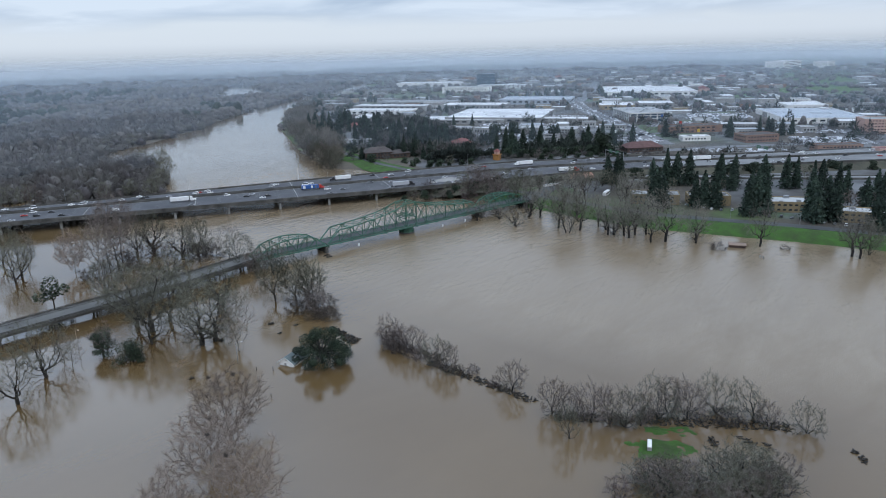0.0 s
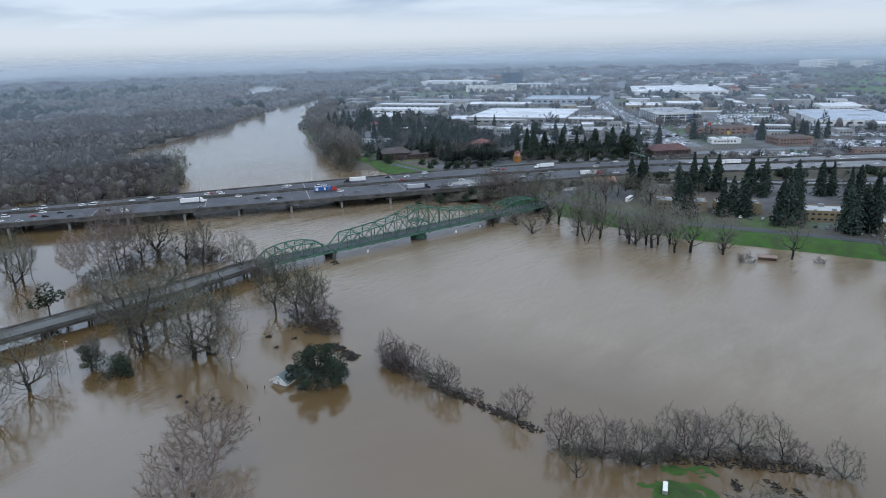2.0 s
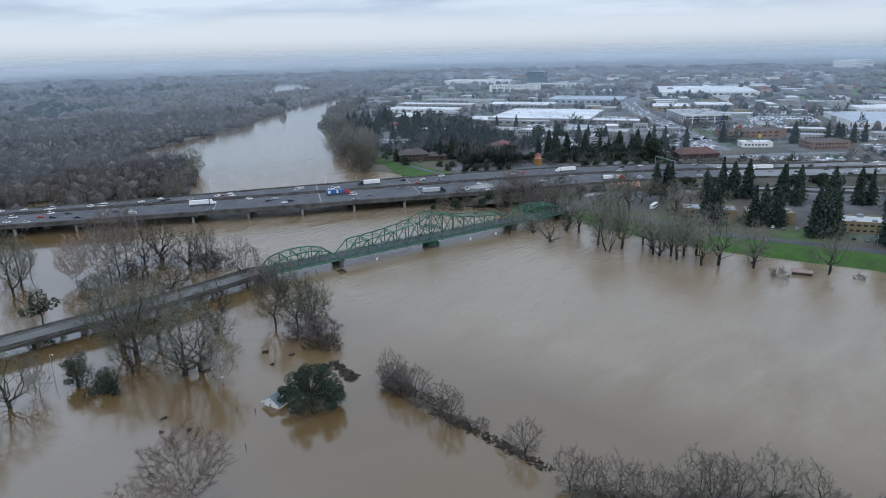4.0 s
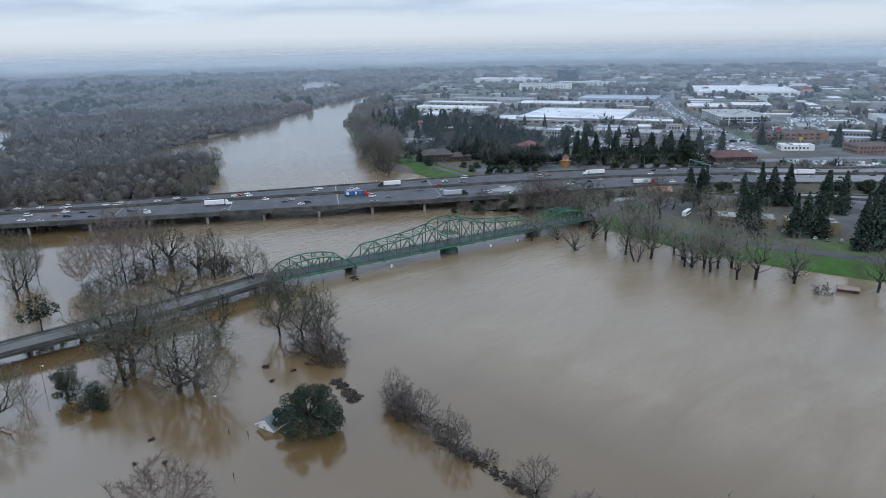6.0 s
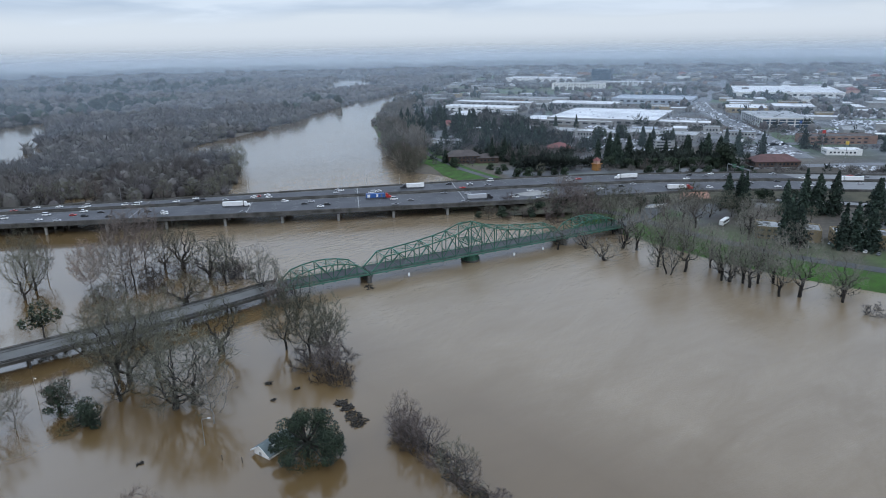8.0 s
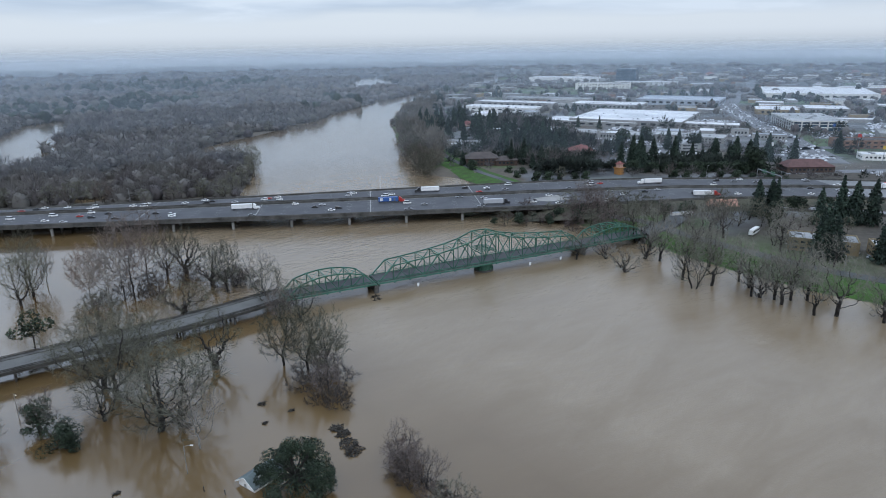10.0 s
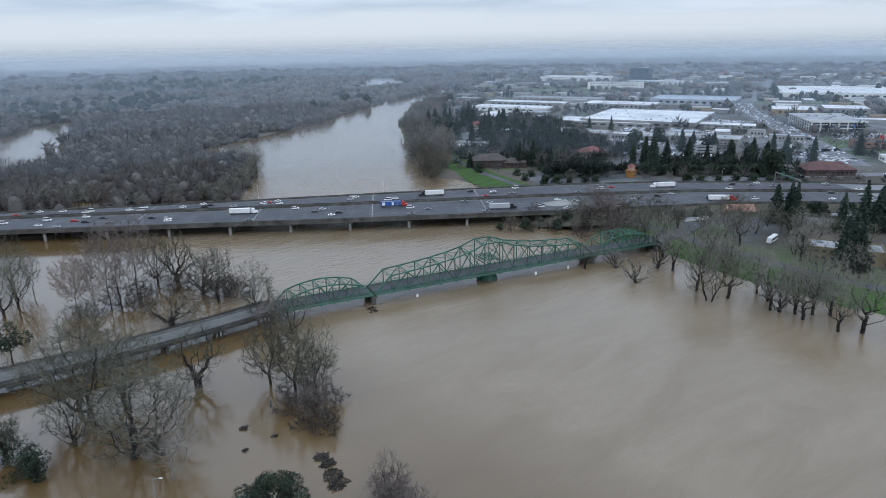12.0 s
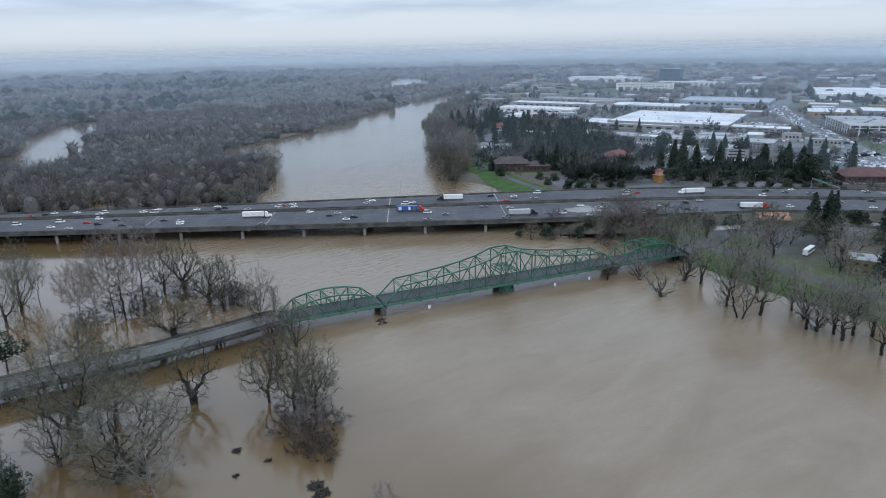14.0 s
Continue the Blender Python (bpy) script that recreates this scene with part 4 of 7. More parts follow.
# ---- trees ----
def branch_lines(seed, height, base, radius, points, stems=1, lean=0.0, wiggle=0.25, shell=0.6, flat=0.5, lobes=0.22, tip=0.034, pipe=2.0, girth=1.0, low=0.0):
    """A leafless tree grown towards points spread through its crown: start, end, two radii of each piece of branch.
    base: where the crown begins (share of the height); shell: 0 fills the crown, 1 keeps to its outside; flat: height of the crown's widest level."""
    r = np.random.default_rng(seed)
    d = r.normal(size=(points, 3))
    d /= np.linalg.norm(d, axis=1)[:, None]
    q = (shell + (1 - shell) * r.random(points)) ** 0.6 * r.uniform(0.75, 1.0, points)
    az, ph = np.arctan2(d[:, 1], d[:, 0]), r.uniform(0, 6.28, 3)
    q *= 1 + lobes * (np.sin(2 * az + ph[0]) * 0.5 + np.sin(3 * az + ph[1]) * np.cos(3 * d[:, 2] + ph[2]))
    z0, z1 = base * height, height
    zc = z0 + (z1 - z0) * flat
    goal = np.stack([d[:, 0] * q * radius, d[:, 1] * q * radius, zc + d[:, 2] * q * np.where(d[:, 2] > 0, z1 - zc, zc - z0)], 1)
    a0 = r.uniform(0, 6.28)
    goal[:, 0] += math.cos(a0) * lean * goal[:, 2]
    goal[:, 1] += math.sin(a0) * lean * goal[:, 2]
    step = height / 27
    pos, par = [], []
    for k in range(stems):
        a, t = (a0, lean) if stems == 1 else (a0 + 6.283 * k / stems + r.normal() * 0.3, r.uniform(0.15, 0.5))
        p = np.array([0.0, 0.0, -1.5])
        last = 0
        if k == 0:
            par.append(-1)
            pos.append(p.copy())
        way = np.array([math.cos(a) * t, math.sin(a) * t, 1.0])
        while p[2] < max(base, 0.06) * height * (0.9 if stems == 1 else r.uniform(0.5, 1.0)) + low:
            v = way + r.normal(size=3) * wiggle * 0.35
            p = p + v / np.linalg.norm(v) * step
            par.append(last)
            pos.append(p.copy())
            last = len(pos) - 1
    pos = np.array(pos)
    gap = np.linalg.norm(goal[:, None] - pos[None], axis=2)
    near, dist = gap.argmin(1), gap.min(1)
    for turn in range(80):
        live = dist > 1.5 * step
        if not live.any():
            break
        who = np.unique(near[live])
        v = goal[live] - pos[near[live]]
        v /= np.linalg.norm(v, axis=1)[:, None]
        pull = np.zeros((len(pos), 3))
        np.add.at(pull, near[live], v)
        w = pull[who]
        w = w / (np.linalg.norm(w, axis=1)[:, None] + 1e-6) + r.normal(size=(len(who), 3)) * wiggle + np.array([0, 0, 0.06])
        fresh = pos[who] + w / np.linalg.norm(w, axis=1)[:, None] * step
        k0 = len(pos)
        pos = np.concatenate([pos, fresh])
        par += list(who)
        gap = np.linalg.norm(goal[:, None] - fresh[None], axis=2)
        best = gap.min(1)
        closer = best < dist - 1e-6
        near, dist = np.where(closer, k0 + gap.argmin(1), near), np.minimum(dist, best)
        if len(pos) > points * 4:
            break
    par = np.array(par)
    load = np.zeros(len(pos))
    kids = np.bincount(par[par >= 0], minlength=len(pos))
    for i in range(len(pos) - 1, -1, -1):
        if kids[i] == 0:
            load[i] = tip ** pipe
        if par[i] >= 0:
            load[par[i]] += load[i]
    rad = load ** (1 / pipe)
    rad = rad * np.interp(rad, [0.05, 0.25], [1.0, girth])
    i = np.nonzero(par >= 0)[0]
    foot = np.minimum(rad[par[i]], rad[i] * 1.3)
    k = height / max(pos[:, 2].max(), 1)
    return pos[par[i]] * k, pos[i] * k, foot, rad[i]


def tubes(segs, n, fat=1.0):
    """Arrays of tapered tubes for many segments (start, end, two radii) at once."""
    a, b = np.array([s[0] for s in segs]), np.array([s[1] for s in segs])
    r0, r1 = np.array([s[2] for s in segs]) * fat, np.array([s[3] for s in segs]) * fat
    return tube_arrays(a, b, r0, r1, n)


def tube_arrays(a, b, r0, r1, n):
    d = b - a
    d /= np.linalg.norm(d, axis=1)[:, None] + 1e-9
    u = np.cross(d, np.array([0.3, 0.9, 0.12]))
    u /= np.linalg.norm(u, axis=1)[:, None] + 1e-9
    w = np.cross(d, u)
    rings = []
    for o, r in ((a, r0), (b, r1)):
        for i in range(n):
            t = 2 * math.pi * i / n
            rings.append(o + (u * math.cos(t) + w * math.sin(t)) * r[:, None])
    v = np.stack(rings, 1).reshape(-1, 3)
    base = np.arange(len(a))[:, None, None] * 2 * n
    f = np.array([[i, (i + 1) % n, n + (i + 1) % n, n + i] for i in range(n)])[None] + base
    return v, f.reshape(-1, 4)


def blades(a, b, h0, h1, r):
    """Slim flat blades from a to b, h0 and h1 half wide, each turned its own way."""
    d = b - a
    w = np.cross(d, r.normal(size=d.shape))
    w /= np.linalg.norm(w, axis=1)[:, None] + 1e-9
    v = np.stack([a - w * h0[:, None], a + w * h0[:, None], b + w * h1[:, None], b - w * h1[:, None]], 1).reshape(-1, 3)
    return v, np.arange(len(v)).reshape(-1, 4)


def joined(pieces):
    vs, fs, k = [], [], 0
    for v, f in pieces:
        vs.append(v), fs.append(f + k)
        k += len(v)
    return np.concatenate(vs), np.concatenate(fs)


TREES = {}


def tree_kind(key, seed, bark, twig, label, category="tree", height=20.0, wide=0.38, twigs=3, reach=0.055, fine=0.026, droop=0.0, **kw):
    """One kind of bare tree: trunk and limbs as tubes, the finer branches and twigs as a crown of their own. wide: the crown's half width, as a share of the height."""
    r = np.random.default_rng(seed + 500)
    a, b, r0, r1 = branch_lines(seed, height, radius=wide * height, **kw)
    size = height / 20
    big, mid = r1 > 0.2 * size, (r1 <= 0.2 * size) & (r1 > 0.085 * size)
    thin = ~big & ~mid
    limbs = [tube_arrays(a[m], b[m], r0[m], r1[m], n) for m, n in ((big, 6), (mid, 3)) if m.any()]
    v, f = joined(limbs)
    trunk = big_mesh("trunk", v, f, bark)
    pieces = [blades(a[thin], b[thin], r0[thin] * 0.95, r1[thin] * 0.8, r)]
    ends, d = b[thin], b[thin] - a[thin]
    ln = np.linalg.norm(d, axis=1)[:, None]
    for k in range(twigs):
        w = d / ln + r.normal(size=d.shape) * 0.42 + np.array([0, 0, 0.1 - droop])
        w *= reach * height * r.uniform(0.5, 1.25, (len(d), 1)) / np.linalg.norm(w, axis=1)[:, None]
        s0 = ends - d * r.random((len(d), 1))
        half = np.full(len(d), fine * size)
        pieces.append(blades(s0, s0 + w, half, half * 0.45, r))
    v, f = joined(pieces)
    TREES[key] = (trunk, big_mesh("crown", v, f, twig), label, category, height)


def leaf_cloud(r, centre, radii, count, size, droop=0.0):
    """Small leaf clumps (bent quads as two triangles) in the outer part of an ellipsoid."""
    d = r.normal(size=(count, 3))
    d /= np.linalg.norm(d, axis=1)[:, None]
    rad = r.uniform(0.62, 1.04, count) ** 0.7
    c = np.array(centre) + d * np.array(radii) * rad[:, None]
    return clumps(r, c, d, size, droop)


def clumps(r, c, d, size, droop=0.0):
    n = len(c)
    a = r.normal(size=(n, 3))
    a -= d * np.sum(a * d, 1)[:, None] * 0.7
    a /= np.linalg.norm(a, axis=1)[:, None]
    b = np.cross(d, a) + r.normal(size=(n, 3)) * 0.35
    b /= np.linalg.norm(b, axis=1)[:, None]
    s = size * r.uniform(0.6, 1.4, n)[:, None]
    up = d * s * 0.35
    q = np.stack([c - a * s, c - b * s * 0.7 + up, c + a * s, c + b * s * 0.7 - up * (0.3 + droop)], 1).reshape(-1, 3)
    f = np.arange(n * 4).reshape(-1, 4)
    return q, f, r.uniform(0, 1, n)


def leafy_kind(key, seed, label, height, blobs, leaf, material, trunk_r=0.4, category="tree"):
    """A broad evergreen: a short forked trunk and leaf clumps round several boughs."""
    r = np.random.default_rng(seed)
    g = Geo()
    g.tube((0, 0, -1), (0.2, 0.1, height * 0.35), trunk_r, trunk_r * 0.8, 8)
    vs, fs, ts, k = [], [], [], 0
    for c, rad, cnt in blobs:
        g.tube((0.2, 0.1, height * 0.3), tuple(np.array(c) * 0.9), trunk_r * 0.5, 0.08, 6)
        q, f, t = leaf_cloud(r, c, rad, cnt, leaf)
        vs.append(q), fs.append(f + k), ts.append(t)
        k += len(q)
    TREES[key] = (g.mesh("trunk", M_BARK, True), big_mesh("crown", np.concatenate(vs), np.concatenate(fs), material, np.concatenate(ts)), label, category, height)


def conifer_kind(key, seed, label, height, width, tiers, per_tier, leaf=0.5, taper=0.8, sprays=4):
    """A conifer: drooping boughs in whorls, each hung with flat sprays of needles that thin out towards the tip."""
    r = np.random.default_rng(seed)
    g = Geo()
    g.tube((0, 0, -1), (0, 0, height * 0.97), 0.018 * height, 0.05, 7)
    cs, ds = [], []
    for i in range(tiers):
        h = 0.06 + 0.93 * (i / tiers) + r.uniform(-0.01, 0.01)
        rad = width * (1 - h) ** taper * r.uniform(0.7, 1.15) * (0.8 if h < 0.14 else 1)
        m = max(4, int(per_tier * (1 - h * 0.7)))
        a0 = r.uniform(0, 6.28)
        for j in range(m):
            a = a0 + 6.283 * j / m + r.uniform(-0.3, 0.3)
            bough = rad * r.uniform(0.6, 1.2)
            for k in range(sprays):
                f = 0.3 + 0.72 * (k + r.random() * 0.6) / sprays
                side = r.normal() * 0.35 * (1 - h)
                cs.append((math.cos(a) * bough * f - math.sin(a) * side, math.sin(a) * bough * f + math.cos(a) * side, height * h + height * 0.015 - bough * f * (0.18 + 0.2 * f) + r.uniform(-0.25, 0.25)))
                ds.append((math.cos(a) * 0.6 + r.normal() * 0.25, math.sin(a) * 0.6 + r.normal() * 0.25, 0.7))
    for k in range(6):
        cs.append((r.normal() * 0.12, r.normal() * 0.12, height * (0.95 + 0.01 * k)))
        ds.append((r.normal(), r.normal(), 0.4))
    d = np.array(ds)
    d /= np.linalg.norm(d, axis=1)[:, None]
    q, f, t = clumps(r, np.array(cs), d, leaf, 1.6)
    TREES[key] = (g.mesh("trunk", M_BARK, True), big_mesh("crown", q, f, M_NEEDLE, t), label, "conifer", height)


tree_kind("big1", 11, M_BARK, M_TWIG, "tall bare cottonwood standing in flood water", height=26, base=0.14, wide=0.47, points=760, wiggle=0.3, girth=1.35, twigs=5, fine=0.024, shell=0.45, reach=0.085, tip=0.04)
tree_kind("big2", 12, M_BARK, M_TWIG, "bare wide-crowned sycamore standing in flood water", height=24, base=0.12, wide=0.52, points=760, wiggle=0.34, lean=0.12, girth=1.35, twigs=5, fine=0.024, shell=0.45, reach=0.09, tip=0.04)
tree_kind("big3", 13, M_BARK, M_TWIG, "dark bare cottonwood with forked trunk in water", height=25, base=0.16, wide=0.43, points=700, wiggle=0.3, lean=0.08, girth=1.3, twigs=5, fine=0.024, shell=0.45, reach=0.085, tip=0.04)
tree_kind("pale", 15, M_BARK_PALE, M_TWIG_PALE, "slim pale-barked bare tree standing in water", height=24, base=0.2, wide=0.33, points=480, wiggle=0.2, shell=0.3, girth=0.8, twigs=4, fine=0.024, reach=0.075)
tree_kind("poplar", 16, M_BARK, M_TWIG_RED, "tall bare tree with reddish-grey twigs", height=32, base=0.16, wide=0.29, points=800, wiggle=0.2, shell=0.3, flat=0.55, twigs=5, reach=0.075, fine=0.024, girth=0.9)
tree_kind("sycamore", 17, M_BARK_PALE, M_TWIG_BEIGE, "bare sycamore with fine brownish twigs and nests", height=24, base=0.12, wide=0.40, points=1300, wiggle=0.2, shell=0.25, flat=0.45, tip=0.02, twigs=12, reach=0.075, fine=0.02, girth=0.7)
tree_kind("row1", 18, M_BARK, M_TWIG_RED, "bare riverside tree with a dense twiggy crown", height=15, base=0.1, wide=0.46, points=460, wiggle=0.28, shell=0.4, tip=0.026, twigs=5, fine=0.03, reach=0.1, girth=1.1)
tree_kind("row2", 19, M_BARK, M_TWIG_RED, "bare reddish riverside tree with two stems", height=13, base=0.08, wide=0.44, points=380, wiggle=0.3, shell=0.4, stems=2, tip=0.024, twigs=5, fine=0.03, reach=0.1)
tree_kind("row3", 20, M_BARK, M_TWIG, "bare spreading tree on the flooded bank", height=15, base=0.08, wide=0.54, points=460, wiggle=0.36, shell=0.5, lean=0.1, girth=1.2, tip=0.026, twigs=5, fine=0.03, reach=0.1)
tree_kind("row4", 24, M_BARK, M_TWIG, "bare leaning tree on the flooded bank", height=14, base=0.12, wide=0.38, points=420, wiggle=0.4, lean=0.3, girth=1.3, tip=0.026, twigs=4, fine=0.03, reach=0.1)
tree_kind("row5", 25, M_BARK, M_TWIG, "bare round-crowned tree on the flooded bank", height=15, base=0.1, wide=0.46, points=480, wiggle=0.34, stems=2, girth=1.2, tip=0.026, twigs=4, fine=0.03, reach=0.1)
tree_kind("gnarl", 71, M_BARK, M_TWIG_OLIVE, "dark gnarled bare tree with a round spreading crown", height=15, base=0.1, wide=0.56, points=420, wiggle=0.62, flat=0.45, girth=1.8, tip=0.032, twigs=4, droop=0.15, fine=0.03, reach=0.085)
tree_kind("fork", 72, M_BARK, M_TWIG_OLIVE, "dark bare tree forking into crooked limbs", height=22, base=0.2, wide=0.42, points=260, wiggle=0.6, shell=0.75, lobes=0.4, girth=2.2, tip=0.042, twigs=4, fine=0.028, reach=0.09)
tree_kind("thick1", 73, M_BARK, M_TWIG_OLIVE, "dark densely branched bare tree standing in water", height=24, base=0.17, wide=0.46, points=800, wiggle=0.3, shell=0.3, flat=0.5, twigs=6, fine=0.026, reach=0.08, girth=1.0)
tree_kind("shore1", 61, M_BARK, M_TWIG_SHORE, "bare dark tree with crooked limbs in shallow water", height=22, base=0.24, wide=0.46, points=380, wiggle=0.5, lobes=0.35, girth=1.7, tip=0.036, twigs=4, fine=0.026, reach=0.09)
tree_kind("shore2", 62, M_BARK, M_TWIG_SHORE, "bare dark forked tree standing in shallow water", height=22, base=0.22, wide=0.42, points=360, wiggle=0.44, lean=0.1, lobes=0.35, girth=1.6, tip=0.036, twigs=4, fine=0.026, reach=0.09)
tree_kind("shore3", 63, M_BARK, M_TWIG_SHORE, "bare leaning tree with few heavy dark limbs", height=16, base=0.16, wide=0.5, points=240, wiggle=0.7, lean=0.4, shell=0.7, lobes=0.4, girth=1.9, tip=0.04, twigs=5, fine=0.026, reach=0.09)
tree_kind("plain", 26, M_BARK, M_TWIG, "bare deciduous tree with a rounded crown", height=13, base=0.12, wide=0.46, points=62, wiggle=0.3, girth=1.1, tip=0.034, twigs=5, reach=0.13, fine=0.06)
tree_kind("plain2", 27, M_BARK, M_TWIG_RED, "bare reddish deciduous tree", height=13, base=0.12, wide=0.42, points=62, wiggle=0.3, girth=1.1, tip=0.034, twigs=5, reach=0.13, fine=0.06)
tree_kind("brush1", 21, M_TWIG_DARK, M_TWIG_DARK, "dark leafless thicket half under water", "bush", height=7, base=0.02, wide=0.62, points=150, wiggle=0.35, stems=6, shell=0.3, flat=0.35, tip=0.02, twigs=6, reach=0.16, fine=0.055)
tree_kind("brush2", 22, M_TWIG_DARK, M_TWIG_PURPLE, "reddish leafless thicket at the water's edge", "bush", height=7, base=0.04, wide=0.52, points=150, wiggle=0.35, stems=5, shell=0.3, flat=0.4, tip=0.02, twigs=6, reach=0.16, fine=0.055)
tree_kind("brush3", 23, M_TWIG_OLIVE, M_TWIG_OLIVE, "olive-brown undergrowth at the foot of bare trees", "bush", height=6, base=0.02, wide=0.7, points=120, wiggle=0.4, stems=6, shell=0.3, flat=0.35, tip=0.02, twigs=6, reach=0.16, fine=0.055)
oak_r = np.random.default_rng(77)
oak_blobs = [((0, 0, 7), (5.5, 5.5, 5), 700), ((-2, -5, 4.5), (5, 4.5, 4), 500), ((-6, -2, 4.5), (4.5, 4.5, 4), 400), ((2, -7, 4), (4, 3.5, 3.5), 350)]
for i in range(34):
    an, el = oak_r.uniform(0, 6.28), oak_r.uniform(-0.6, 0.95)
    q = oak_r.uniform(4.6, 9.6)
    k = oak_r.uniform(1.7, 3.5)
    oak_blobs.append(((math.cos(an) * q * (1.05 - 0.6 * max(el, 0)), math.sin(an) * q * (1.05 - 0.6 * max(el, 0)), 6.5 + 7.5 * el), (k, k, k * 0.75), 330))
leafy_kind("oak", 31, "dense dark green evergreen oak in flood water", 17, [(c, q, int(n * 1.5)) for c, q, n in oak_blobs], 0.21, M_LEAF, 0.6)
def knobbly(seed, n, reach, low, high, size, count):
    r = np.random.default_rng(seed)
    out = []
    for i in range(n):
        an, t = r.uniform(0, 6.28), r.uniform(0, 1)
        q = reach * r.uniform(0.2, 1.0) * (1 - 0.55 * t)
        k = size * r.uniform(0.65, 1.25)
        out.append(((math.cos(an) * q, math.sin(an) * q, low + (high - low) * t), (k, k, k * 0.85), int(count * r.uniform(0.7, 1.2))))
    return out


leafy_kind("ivy", 32, "small dark evergreen tree standing in flood water", 12, knobbly(5, 16, 4.4, 2.0, 10.0, 1.9, 230), 0.19, M_LEAF)
leafy_kind("thicket", 35, "rounded dark evergreen thicket standing in flood water", 8, knobbly(7, 16, 4.4, 1.2, 6.4, 1.9, 230), 0.19, M_LEAF, category="bush")
leafy_kind("shrub", 33, "rounded dark evergreen shrub", 8, knobbly(6, 10, 4.2, 1.5, 6.2, 2.2, 70), 0.5, M_LEAF, category="bush")
leafy_kind("airy", 34, "thin-crowned small evergreen tree in flood water", 17, [((0, 0, 12), (3, 3, 4.5), 260), ((3, 1, 9), (3, 2.5, 2.5), 170), ((-3, 0, 8), (3.2, 2.6, 2.6), 170), ((0, 2, 7), (2.6, 2.6, 2), 70)], 0.42, M_LEAF, 0.25)
conifer_kind("redwood1", 41, "tall dark green redwood", 28, 8.0, 34, 17, 0.72, sprays=5)
conifer_kind("redwood2", 42, "dark green conifer with a pointed crown", 26, 7.0, 34, 16, 0.68, 0.9, sprays=5)
conifer_kind("redwood3", 43, "broad dark conifer with drooping boughs", 27, 9.2, 31, 18, 0.78, 0.72, sprays=5)


FAR_GROUPS = {"reddish bare street trees along the avenue", "conifers beyond the freeway", "bare trees among the buildings", "evergreen shrubs beside the freeway", "bare trees between levee and freeway",
              "shrubs on the freeway bank", "bare trees at the edge of the woods", "bare trees along the upstream bank"}
FAR_TREES = {}


def plant(key, x, y, height=None, rot=None, z=None, group="", wide=1.0, label=""):
    trunk, crown, text, category, h0 = TREES[key]
    z = float(ground_height(np.array([float(x)]), np.array([float(y)]))[0]) if z is None else z
    rot = random.uniform(0, 6.28) if rot is None else rot
    k = (height or h0) / h0
    lo = max(z, -1.2)
    if group in FAR_GROUPS:
        m = Matrix.Translation((x, y, lo)) @ Matrix.Rotation(rot, 4, "Z") @ Matrix.Diagonal((k * wide, k * wide, k, 1))
        for me in (trunk, crown):
            FAR_TREES.setdefault((group, me.materials[0].name), []).append((me, np.array(m)))
        return None
    t = thing("tree" if category != "bush" else "bush", label or text, category, group,
              at=Matrix.Translation((x, y, lo)) @ Matrix.Rotation(rot, 4, "Z") @ Matrix.Diagonal((k * wide, k * wide, k, 1)))
    part("trunk" if category != "bush" else "stem", trunk, None, t)
    part("crown", crown, None, t)
    return t


random.seed(5)
PARK = "trees in the flooded park"
for key, x, y, h, w in (
        ("big1", -172, -58, 27, 1.35), ("big2", -178, -58, 26, 1.35), ("big1", -184, -27, 31, 1.2), ("big3", -186, -17, 30, 1.3), ("big3", -173, -21, 28, 1.2),
        ("big2", -190, -40, 21, 0.9), ("fork", -148.5, -26, 23, 1.15), ("pale", -171, -75, 24, 1.0), ("big2", -230, -36, 23, 1.0), ("pale", -220, -26, 14, 1.0),
        ("pale", -221, -37, 13, 1.2), ("gnarl", -140, 37, 15, 1.6), ("poplar", -154, 71, 41, 1.0), ("pale", -166, 66, 34, 1.0), ("poplar", -158, 72, 38, 0.9),
        ("sycamore", -170, 90, 26, 1.0), ("gnarl", -122, 92, 25, 0.8), ("thick1", -116, 50, 27, 0.8), ("gnarl", -118, 66, 22, 0.8),
        ("pale", -102, 41, 23, 1.15), ("big3", -192, 137, 27, 0.8), ("big1", -198, 95, 25, 0.9), ("big2", -192, 106, 26, 0.8), ("pale", -184, 119, 24, 0.9), 
        ("big2", -225, 90, 24, 1.0), ("big1", -108, 20, 21, 1.0), ("big2", -103, -5, 20, 0.9), ("row1", -110, 2, 16, 1.0), ("thick1", -123, -50, 25, 1.0), ("thick1", -128, -40, 24, 1.0),
        ("thick1", -119, -58, 20, 0.9), ("big3", -116, -50, 22, 1.0), ("row1", -122, -64, 14, 1.0), ("row2", -126, -70, 12, 1.2), ("big2", -250, 5, 24, 1.0),
        ("big1", -245, -50, 22, 1.0), ("big3", -240, 110, 26, 1.0), ("poplar", -142, 92, 38, 1.0), ("big3", -132, 95, 26, 0.9),
        ("big1", -176, 35, 20, 1.0)):
    plant(key, x, y, h * 1.08, group=PARK, wide=w)
for x, y, h in ((-210, -131, 27), (-226, -146, 25), (-229, -167, 25), (-244, -156, 20), (-254, -166, 19)):
    plant("sycamore", x, y, h, group="sycamores in the flooded park", wide=1.2)
plant("oak", -157, -111, 19, rot=0.4, wide=0.92)
plant("ivy", -208, -34, 13.5, wide=1.25)
plant("row2", -207, -33, 15)
plant("thicket", -203, -49, 10, wide=1.2)
plant("airy", -200, 38, 19, wide=1.3)
